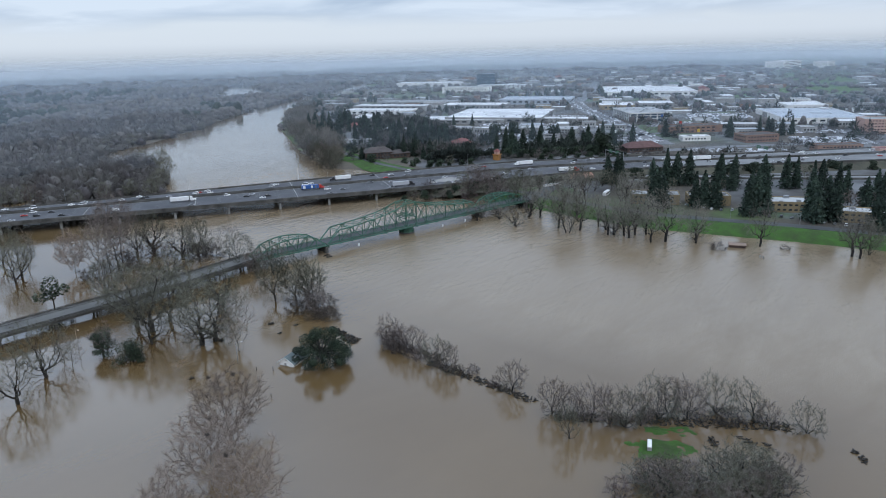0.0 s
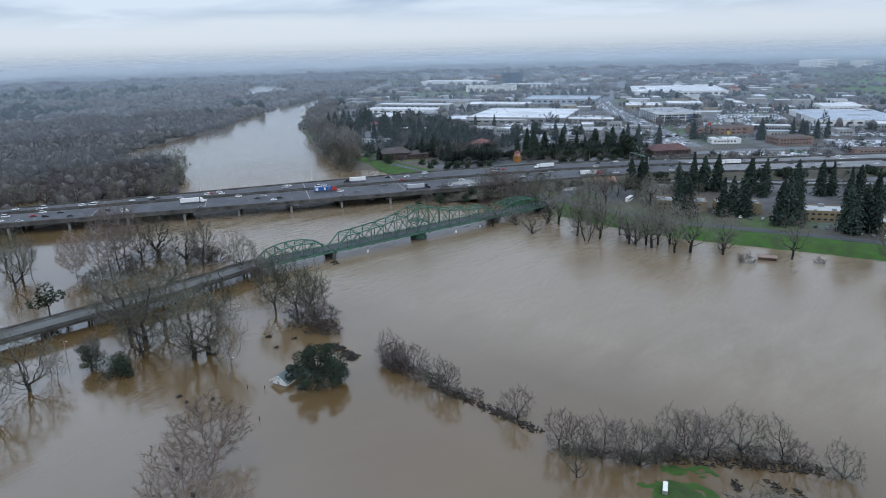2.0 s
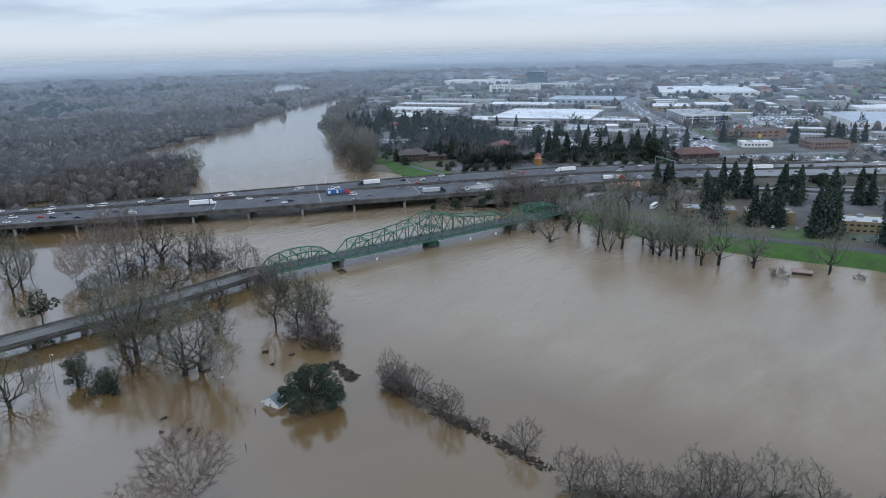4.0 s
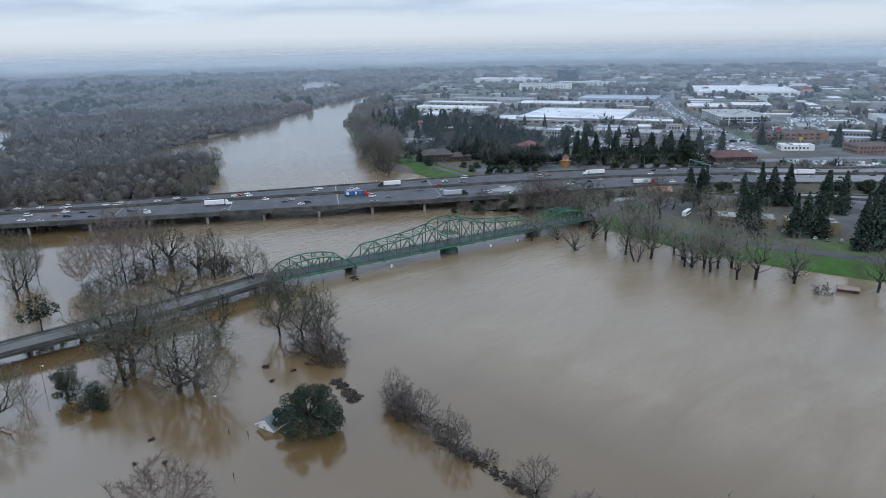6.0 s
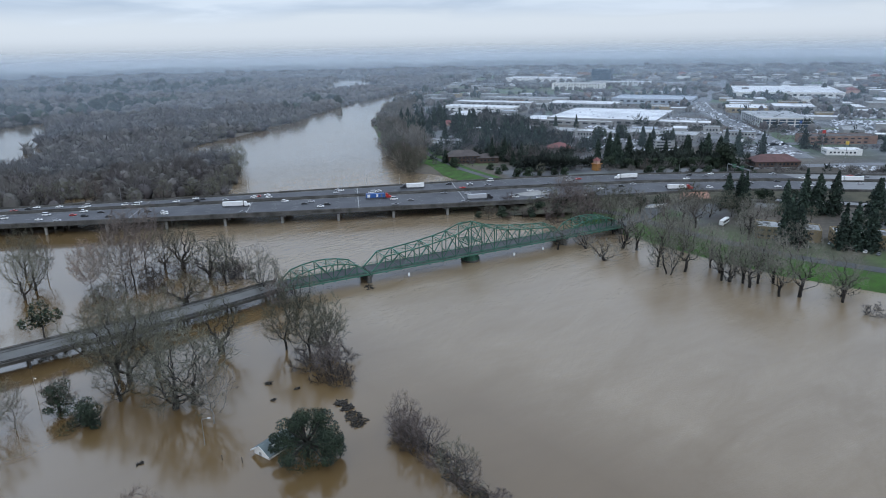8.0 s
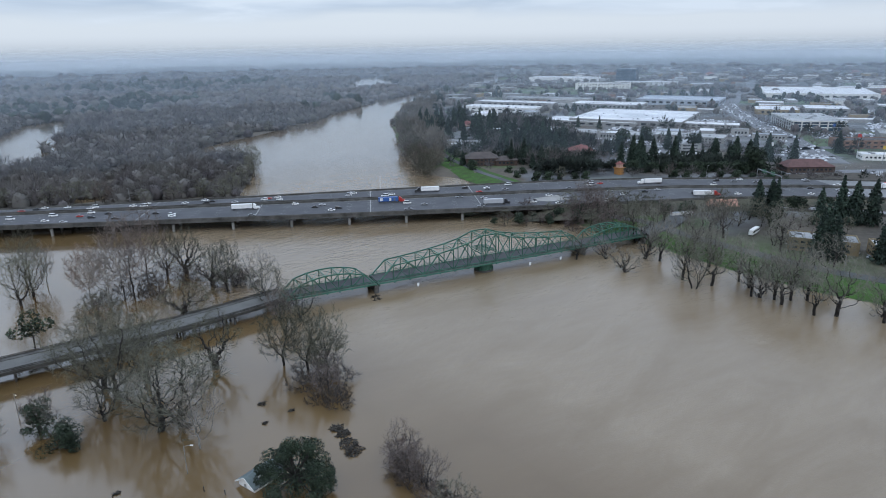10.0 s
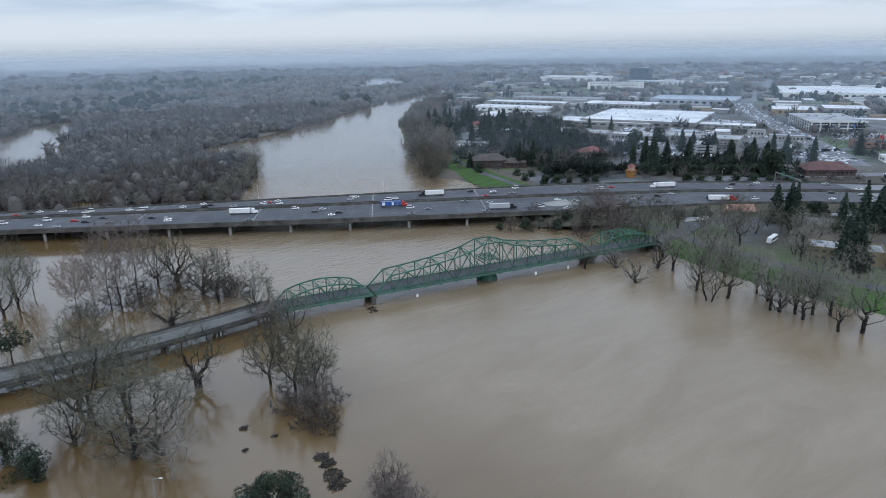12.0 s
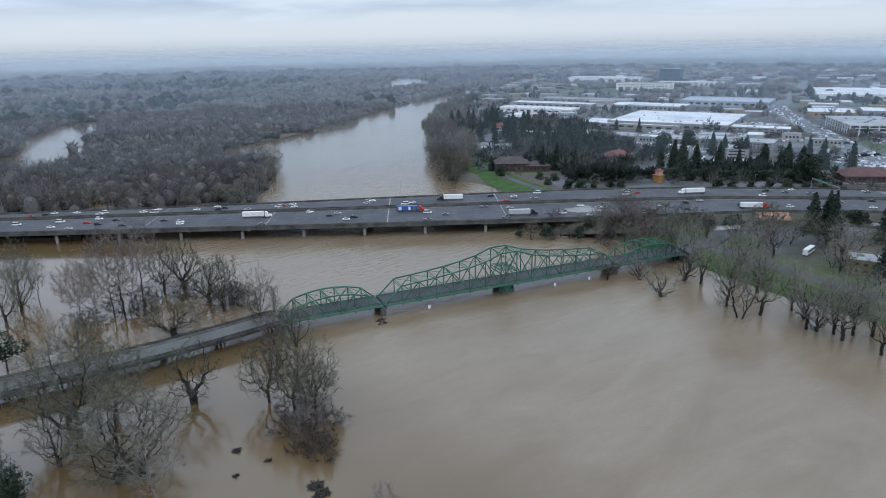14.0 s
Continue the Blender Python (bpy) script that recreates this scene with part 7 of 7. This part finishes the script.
# trailer on the drowned lawn
t = thing("trailer", "white box trailer with dark sides on the grass isle", "trailer", at=Matrix.Translation((-133.5, -234.5, 0.35)) @ Matrix.Rotation(radians(24), 4, "Z") @ Matrix.Diagonal((0.75, 0.6, 0.7, 1)))
part("roof", loft([(-2.9, 0.9, 2.0, 2.25, 0.8), (-2.7, 1.05, 1.95, 2.35, 0.95), (2.7, 1.05, 1.95, 2.35, 0.95), (2.9, 0.9, 2.0, 2.25, 0.8)]), PAINTS["white"], t, "white rounded roof")
part("body", Geo().box((0, 0, 0.35), (5.4, 2.3, 1.65)), M_WALL_GREY, t)
for x in (-0.9, 0.9):
    for y in (-1.05, 1.05):
        part("wheel", WHEEL, None, t).location = (x, y, 0.2)
# drowned kiosk and bench frames by the far shore
t = thing("drowned_hut", "low brownish hut half under water", "hut", at=Matrix.Translation((93, -187, 0)) @ Matrix.Rotation(radians(20), 4, "Z"))
part("wall", Geo().box((0, 0, -1.5), (5, 9, 3.0)), M_WALL_BROWN, t)
part("roof", Geo().box((0, 0, 1.5), (6, 10, 0.3), 0, 0.95), mat("weathered_roof", (0.27, 0.2, 0.16), (0.18, 0.13, 0.1), rough=0.9), t)
for x, y in ((85, -56), (78, -205)):
    t = thing("frame_barrier", "pale timber frame standing in the shallow water", "barrier", at=Matrix.Translation((x, y, 0)) @ Matrix.Rotation(radians(70), 4, "Z"))
    for px in (-1.3, 1.3):
        part("post", Geo().box((px, 0, -1.5), (0.2, 0.2, 3.0)), M_CONCRETE, t)
    for z in (0.4, 1.3):
        part("rail", Geo().box((0, 0, z), (2.9, 0.14, 0.24)), M_CONCRETE, t)


def driftwood(name, label, spots, n, size, seed):
    """A raft of drifted branches and litter."""
    r = np.random.default_rng(seed)
    segs = []
    for cx, cy, rx, ry, rot in spots:
        for i in range(n):
            a, d = r.uniform(0, 6.28), r.uniform(0, 1) ** 0.5
            lx, ly = math.cos(a) * d * rx, math.sin(a) * d * ry
            p = np.array([cx + lx * math.cos(rot) - ly * math.sin(rot), cy + lx * math.sin(rot) + ly * math.cos(rot), r.uniform(-0.1, 0.55) * (1 - d * 0.6)])
            v = np.array([r.normal(), r.normal(), r.normal() * 0.3])
            v *= size * r.uniform(0.3, 1.2) / np.linalg.norm(v)
            segs.append((p - v / 2, p + v / 2, r.uniform(0.08, 0.28), r.uniform(0.05, 0.18), 0))
    v, f = tubes(segs, 4)
    me = big_mesh(name, v, f, M_DRIFT, np.repeat(r.uniform(0, 1, len(segs)), 4))
    return tagged(new(name, me), label, "driftwood", kind="stuff")


driftwood("driftwood", "raft of dark drifted brush and branches on the water", [(-133.5, -91, 2.2, 1.6, 0), (-133.5, -95, 2.4, 2.0, 0.3), (-135, -101, 3.4, 2.6, 1.2), (-135.5, -105, 3.4, 2.8, 0.6)], 90, 2.0, 3)
driftwood("driftwood", "line of dark drifted brush along the drowned bank", [(-131, -146 - 4 * i, 2.6, 2.2, 1.5) for i in range(12)] + [(-134 + 2.2 * i, -204 - 3.4 * i, 3.2, 2.2, 1.0) for i in range(18)] + [(-128 + i * 0.4, -124 - 4 * i, 3, 2.4, 1) for i in range(6)], 34, 1.9, 4)
driftwood("driftwood", "drifted branches floating on the river", [(-101, -285, 2.0, 1.0, 0.5), (-98, -282, 0.8, 0.6, 0), (-146, -62, 1.6, 1.2, 0), (-150, -74, 0.7, 0.5, 0), (-140, -72, 0.8, 0.6, 0), (-112, -262, 4, 2, 0.8), (-63.5, -2.0, 2.6, 2.0, 0), (-64.5, -5, 2.2, 1.8, 0),
                                                                          (-196, -82, 0.8, 0.4, 0), (-212, -110, 0.7, 0.4, 0), (-170, -60, 1.2, 1, 0)], 26, 1.7, 6)
driftwood("driftwood", "pale broken branches on the drowned isle", [(-112, -256, 3.5, 1.6, 1.0), (-118, -248, 2.6, 1.6, 0.5)], 30, 2.2, 8)
# birds' nests in the sycamores
r = np.random.default_rng(12)
for x, y, z in ((-208, -133, 23), (-213, -127, 22), (-223, -144, 19), (-228, -151, 19), (-231, -165, 20)):
    segs = []
    for i in range(60):
        d = r.normal(size=3)
        d /= np.linalg.norm(d)
        p = np.array([x, y, z]) + d * np.array([0.35, 0.35, 0.22])
        v = np.cross(d, r.normal(size=3)) * 0.32
        segs.append((p - v, p + v, 0.05, 0.04, 0))
    v, f = tubes(segs, 3)
    tagged(new("nest", big_mesh("nest", v, f, M_TWIG_DARK)), "ball of dark twigs in a bare sycamore", "nest", "nests")
# lattice mast in the town
t = thing("lattice_mast", "tall grey lattice mast on the edge of town", "mast", at=Matrix.Translation((560, -232, LAND_Z)))
for sx, sy in ((-1, -1), (1, -1), (1, 1), (-1, 1)):
    part("leg", Geo().beam((sx * 2, sy * 2, -0.5), (sx * 0.5, sy * 0.5, 60), 0.3, 0.3), M_METAL_GREY, t)
for i in range(14):
    h0, h1 = 60 * i / 14, 60 * (i + 1) / 14
    a, b = 2 - 1.5 * h0 / 60, 2 - 1.5 * h1 / 60
    g = Geo()
    for (x0, y0), (x1, y1) in (((-a, -a), (b, -b)), ((a, -a), (b, b)), ((a, a), (-b, b)), ((-a, a), (-b, -b))):
        g.beam((x0, y0, h0), (x1, y1, h1), 0.16, 0.16)
    part("bracing", g, M_METAL_GREY, t)

# tall roadside signs and a freeway gantry
for x, y, h, c, w in ((468, -22, 16, "yellow", 3.0), (520, 20, 18, "red", 3.4), (430, 62, 14, "white", 2.6), (600, -60, 15, "white", 3.0), (640, 95, 12, "blue", 2.6)):
    t = thing("pole_sign", c + " roadside sign panel on a tall pole", "sign", "roadside signs", at=Matrix.Translation((x, y, LAND_Z)) @ Matrix.Rotation(radians(35), 4, "Z"))
    part("pole", Geo().tube((0, 0, -0.5), (0, 0, h), 0.3, 0.25, 8), M_METAL_GREY, t)
    part("panel", Geo().box((0, 0, h - 3.0), (0.5, w, 3.2)), PAINTS[c], t, c + " sign panel")
for s in (330, 470):
    a, b = Vector(fw(s, line_at(MID, s) + 1)), Vector(fw(s, line_at(FAR, s) + 1))
    t = thing("sign_gantry", "steel gantry with green direction signs over the freeway", "road sign", at=Matrix.Translation(a))
    d = b - a
    for p in (Vector((0, 0, 0)), d):
        part("post", Geo().tube(p + Vector((0, 0, -0.8)), p + Vector((0, 0, 8)), 0.25, 0.22, 8), M_METAL_GREY, t)
    part("beam", Geo().beam(Vector((0, 0, 7.6)), d + Vector((0, 0, 7.6)), 0.5, 0.7), M_METAL_GREY, t)
    for k in (0.35, 0.7):
        part("sign_panel", Geo().box(d * k + Vector((0, 0, 6.2)), (0.2, 5.5, 2.8), F_ROT), PAINTS["green"], t, "green direction sign")
# street lights along the levee road
for i, (x, y) in enumerate(offset(bank, 27)[::9]):
    if y < -30:
        t = thing("street_lamp", "grey steel street lamp beside the levee road", "street lamp", "levee lamps", at=Matrix.Translation((x, y, LAND_Z)))
        part("pole", Geo().tube((0, 0, -0.4), (0, 0, 8.5), 0.11, 0.08, 8), M_METAL_GREY, t)
        part("arm", Geo().beam((0, 0, 8.4), (-1.8, -0.2, 8.7), 0.08, 0.08), M_METAL_GREY, t)
        part("lamp_head", Geo().box((-2.0, -0.2, 8.6), (0.7, 0.3, 0.16), 0, 0.8), M_METAL_GREY, t)

# ---- woods and distance ----
def wood_mesh(name, xs, ys, zs, hs, ws, tris, material, seed, upright=0.5, slim=0.32):
    """Crowns of many small twig clumps: one sheet of triangles for a whole wood."""
    r = np.random.default_rng(seed)
    n = len(xs)
    d = r.normal(size=(n, tris, 3))
    d[..., 2] = np.abs(d[..., 2]) * 0.9 - 0.15
    d /= np.linalg.norm(d, axis=2)[..., None]
    rad = r.uniform(0.55, 1.05, (n, tris, 1)) ** 0.6
    lobe = 1 + 0.22 * np.sin(d[..., :1] * 5 + r.uniform(0, 6, (n, 1, 1))) * np.cos(d[..., 1:2] * 4 + r.uniform(0, 6, (n, 1, 1)))
    size = np.stack([ws, ws, hs * 0.62], -1)[:, None, :]
    c = np.stack([xs, ys, zs + hs * 0.38], -1)[:, None, :] + d * size * rad * lobe
    out = d * np.array([1, 1, 1 + upright])
    out /= np.linalg.norm(out, axis=2)[..., None]
    side = np.cross(out, r.normal(size=(n, tris, 3)))
    side /= np.linalg.norm(side, axis=2)[..., None] + 1e-9
    # a third are limbs from the fork to the crown's skin, the rest twig tufts that point outwards
    k = (ws * 0.36)[:, None, None] * r.uniform(0.6, 1.5, (n, tris, 1)) * math.sqrt(60 / tris)
    p0, p1, p2 = c - out * k - side * k * slim, c - out * k + side * k * slim, c + out * k * 1.1 + side * k * r.normal(size=(n, tris, 1)) * 0.4
    m = tris // 8
    root = np.stack([xs, ys, zs + hs * 0.22], -1)[:, None, :] + d[:, :m] * size * 0.12
    thick = side[:, :m] * (0.009 * hs)[:, None, None]
    p0[:, :m], p1[:, :m], p2[:, :m] = root - thick, root + thick, c[:, :m]
    v = np.stack([p0, p1, p2], 2).reshape(-1, 3)
    f = np.arange(len(v)).reshape(-1, 3)
    base = r.uniform(0, 1, (n, 1)) * 0.8
    tint = (base + r.uniform(0, 0.2, (n, tris))).ravel()
    return big_mesh(name, v, f, material, tint)


def dome_mesh(name, xs, ys, zs, hs, ws, material, seed):
    """Far crowns as small uneven domes, each its own piece."""
    r = np.random.default_rng(seed)
    n, k = len(xs), 5
    ang = np.arange(k) * 2 * math.pi / k
    rings = []
    for lift, wide in ((0.05, 0.75), (0.5, 1.0), (0.84, 0.6)):
        a = ang[None] + r.uniform(-0.3, 0.3, (n, k))
        w = ws[:, None] * wide * r.uniform(0.7, 1.3, (n, k))
        rings.append(np.stack([xs[:, None] + np.cos(a) * w, ys[:, None] + np.sin(a) * w, zs[:, None] + hs[:, None] * (lift + r.uniform(-0.08, 0.08, (n, k)))], -1))
    top = np.stack([xs, ys, zs + hs], -1)[:, None]
    v = np.concatenate(rings + [top], 1)
    f = []
    for i in range(k):
        j = (i + 1) % k
        f += [(i, j, k + j), (i, k + j, k + i), (k + i, k + j, 2 * k + j), (k + i, 2 * k + j, 2 * k + i), (2 * k + i, 2 * k + j, 3 * k)]
    f = np.array(f)[None] + (np.arange(n) * (3 * k + 1))[:, None, None]
    tint = np.repeat(r.uniform(0, 0.8, n), 5 * k) + r.uniform(0, 0.2, n * 5 * k)
    return big_mesh(name, v.reshape(-1, 3), f.reshape(-1, 3), material, tint)


def scatter(poly, dmin, dmax, step, seed, edge=0.0, keep=1.0):
    r = np.random.default_rng(seed)
    lo, hi = radians(2), radians(94)
    cx, cy = -250.0, -270.0
    n = int((dmax ** 2 - dmin ** 2) * (hi - lo) / 2 / step ** 2)
    a, d = r.uniform(lo, hi, n), np.sqrt(r.uniform(dmin ** 2, dmax ** 2, n))
    x, y = cx + d * np.cos(a), cy + d * np.sin(a)
    ok = inside(poly, x, y) & (r.random(n) < keep)
    x, y = x[ok], y[ok]
    if edge:
        ok = edge_distance(poly, x, y) > edge
        x, y = x[ok], y[ok]
    return x, y


def wood(name, label, poly, dmin, dmax, step, height, width, tris, seed, material=None, keep=1.0, edge=0.0, where=None, slim=0.32, flooded=False):
    x, y = scatter(poly, dmin, dmax, step, seed, edge, keep)
    if where is not None:
        ok = where(x, y)
        x, y = x[ok], y[ok]
    r = np.random.default_rng(seed + 1)
    z = ground_height(x, y)
    ok = (z > -0.9) | flooded
    x, y, z = x[ok], y[ok], z[ok]
    grove = 1 + 0.3 * smooth_noise(x, y, 110, 51)
    big = r.uniform(0, 1, len(x)) ** 1.5
    h, w = height * (0.6 + 0.75 * big) * r.uniform(0.85, 1.15, len(x)) * grove, width * (0.65 + 0.95 * big) * r.uniform(0.85, 1.15, len(x))
    if tris < 20:
        return tagged(new(name, dome_mesh(name, x, y, np.maximum(z, 0), h, w, material or M_WOODS, seed + 2)), label, "woods", kind="stuff")
    return tagged(new(name, wood_mesh(name, x, y, np.maximum(z, 0), h, w, tris, material or M_WOODS, seed + 2, slim=slim)), label, "woods", kind="stuff")


def off_road(x, y):
    s = (x - FO.x) * FD.x + (y - FO.y) * FD.y
    n = (x - FO.x) * FN.x + (y - FO.y) * FN.y
    return n > np.interp(s, [p[0] for p in FAR], [p[1] for p in FAR]) + 7


wood("winter_woods", "leafless grey-brown riverside woods standing in flood water", WOODS, 300, 780, 10.8, 14, 6.4, 210, 51, where=off_road, edge=4, slim=0.13)
wood("winter_woods", "dense inner crowns of leafless riverside woods", WOODS, 300, 780, 10.8, 9.0, 4.6, 16, 51, where=off_road, edge=4)
wood("winter_woods", "leafless grey-brown woods beyond the river bend", WOODS, 780, 1300, 12, 10, 6.0, 16, 54, edge=5)
wood("winter_woods", "twiggy crowns of the woods beyond the river bend", WOODS, 780, 1300, 12, 13, 7.2, 40, 54, edge=5, slim=0.14)
wood("winter_woods", "distant leafless woods", WOODS, 1300, 2400, 15, 11, 6.5, 16, 57)
wood("winter_woods", "far woods fading into mist", WOODS, 2400, 3600, 34, 11, 15, 8, 60, keep=0.8)
wood("evergreen_woods", "dark evergreen woods in the distance", WOODS, 1250, 2300, 22, 17, 8, 16, 63, M_WOODS_GREEN, keep=0.6, where=lambda x, y: smooth_noise(x, y, 900, 5) > 0.25)
SHORE_WOOD = [(112, 206), (138, 262), (187, 343), (252, 450), (309, 546), (380, 650), (480, 764), (600, 888), (700, 975), (740, 940), (620, 830), (500, 700), (400, 560), (320, 440), (240, 330), (178, 258), (142, 212)]
wood("shore_woods", "dense leafless trees along the river bank", SHORE_WOOD, 300, 780, 8.4, 17, 6.2, 170, 66, M_WOODS_BANK, slim=0.12, edge=2, flooded=True)
wood("shore_woods", "low leafless trees along the upstream bank", SHORE_WOOD, 780, 1500, 8.5, 11, 5.0, 80, 67, M_WOODS_BANK, slim=0.16, edge=5)
TOWN = CITY


def clear_town(x, y):
    ok = off_road(x, y) & (smooth_noise(x, y, 170, 31) > -0.1)
    for ob in scene.objects:
        if ob.parent is None and ob.get("category") == "building":
            ok &= np.hypot(x - ob.location.x, y - ob.location.y) > 0.52 * ob.get("reach", 20)
    for (x0, y0), (x1, y1) in zip(AVENUE, AVENUE[1:]):
        tt = np.clip(((x - x0) * (x1 - x0) + (y - y0) * (y1 - y0)) / ((x1 - x0) ** 2 + (y1 - y0) ** 2), 0, 1)
        ok &= np.hypot(x - x0 - tt * (x1 - x0), y - y0 - tt * (y1 - y0)) > 22
    for fpoly in FIELDS:
        ok &= ~inside(fpoly, x, y)
    return ok


wood("town_trees", "bare street trees between the buildings", TOWN, 560, 950, 15, 8, 3.4, 70, 70, where=clear_town, slim=0.16)
wood("town_trees", "bare street trees among farther roofs", TOWN, 950, 1400, 17, 8, 3.6, 16, 69, where=clear_town)
wood("town_trees", "dark evergreen trees among the roofs", TOWN, 650, 1150, 26, 12, 4.0, 70, 72, M_WOODS_GREEN, where=clear_town, slim=0.3)
wood("town_trees", "dark evergreen trees among distant roofs", TOWN, 1150, 1700, 30, 12, 4.0, 16, 73, M_WOODS_GREEN, where=clear_town)
wood("town_trees", "distant bare and evergreen trees among roofs", TOWN, 1400, 2600, 28, 8, 7, 14, 76, where=lambda x, y: smooth_noise(x, y, 400, 33) > -0.5)
wood("town_trees", "far trees fading into mist", TOWN, 2600, 3600, 42, 9, 14, 8, 79, keep=0.8)



def clear_houses(x, y):
    ok = off_road(x, y)
    for ob in scene.objects:
        if ob.parent is None and ob.get("category") == "building":
            ok &= np.hypot(x - ob.location.x, y - ob.location.y) > 0.5 * ob.get("reach", 20)
    return ok


GROVE_FLOOR = [(216, 170), (246, 250), (290, 330), (350, 440), (400, 520), (470, 470), (440, 340), (380, 250), (330, 170), (270, 150)]
wood("grove_undergrowth", "dark evergreen undergrowth round the riverside offices", GROVE_FLOOR, 500, 1100, 9, 12, 4.6, 80, 82, M_WOODS_GREEN, where=clear_houses, slim=0.3)
wood("grove_undergrowth", "bare trees round the riverside offices", GROVE_FLOOR, 500, 1100, 10, 12, 4.8, 90, 85, where=clear_houses, slim=0.12)
HEDGE = [(196, 143), (300, 78), (350, 30), (362, 42), (308, 94), (202, 160)]
wood("hedge", "dense dark hedge beside the freeway", HEDGE, 400, 800, 4.4, 9.5, 4.2, 150, 88, M_WOODS_GREEN, where=lambda x, y: np.hypot(x - 248, y - 110) > 16, slim=0.6)

# upright see-through sheets over the plain that stand in for distance haze
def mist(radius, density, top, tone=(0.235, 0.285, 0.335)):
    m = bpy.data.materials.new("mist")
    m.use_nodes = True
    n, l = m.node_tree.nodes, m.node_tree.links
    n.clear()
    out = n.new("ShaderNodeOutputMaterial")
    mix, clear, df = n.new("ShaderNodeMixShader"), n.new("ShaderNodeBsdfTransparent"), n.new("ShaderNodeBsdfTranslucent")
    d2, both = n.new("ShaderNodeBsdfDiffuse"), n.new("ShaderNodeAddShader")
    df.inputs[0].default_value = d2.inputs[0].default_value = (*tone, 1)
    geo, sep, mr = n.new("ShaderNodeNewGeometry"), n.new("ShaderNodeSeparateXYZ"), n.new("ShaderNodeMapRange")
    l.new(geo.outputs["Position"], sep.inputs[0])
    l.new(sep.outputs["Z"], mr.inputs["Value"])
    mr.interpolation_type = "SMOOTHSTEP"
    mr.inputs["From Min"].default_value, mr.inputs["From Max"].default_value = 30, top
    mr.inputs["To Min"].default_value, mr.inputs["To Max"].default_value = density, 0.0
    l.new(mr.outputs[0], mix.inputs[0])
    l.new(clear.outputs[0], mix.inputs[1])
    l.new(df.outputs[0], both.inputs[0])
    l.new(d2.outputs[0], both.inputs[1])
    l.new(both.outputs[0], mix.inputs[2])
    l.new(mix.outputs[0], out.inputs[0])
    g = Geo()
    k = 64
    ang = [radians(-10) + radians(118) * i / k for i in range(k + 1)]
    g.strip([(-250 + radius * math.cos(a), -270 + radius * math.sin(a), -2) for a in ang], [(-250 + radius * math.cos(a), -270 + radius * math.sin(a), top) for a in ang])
    solid("mist_bank", g, m, "upright see-through sheet standing in for distance haze", "mist", kind="structure")


# haze built up sheet by sheet, tones set to meet the horizon sky
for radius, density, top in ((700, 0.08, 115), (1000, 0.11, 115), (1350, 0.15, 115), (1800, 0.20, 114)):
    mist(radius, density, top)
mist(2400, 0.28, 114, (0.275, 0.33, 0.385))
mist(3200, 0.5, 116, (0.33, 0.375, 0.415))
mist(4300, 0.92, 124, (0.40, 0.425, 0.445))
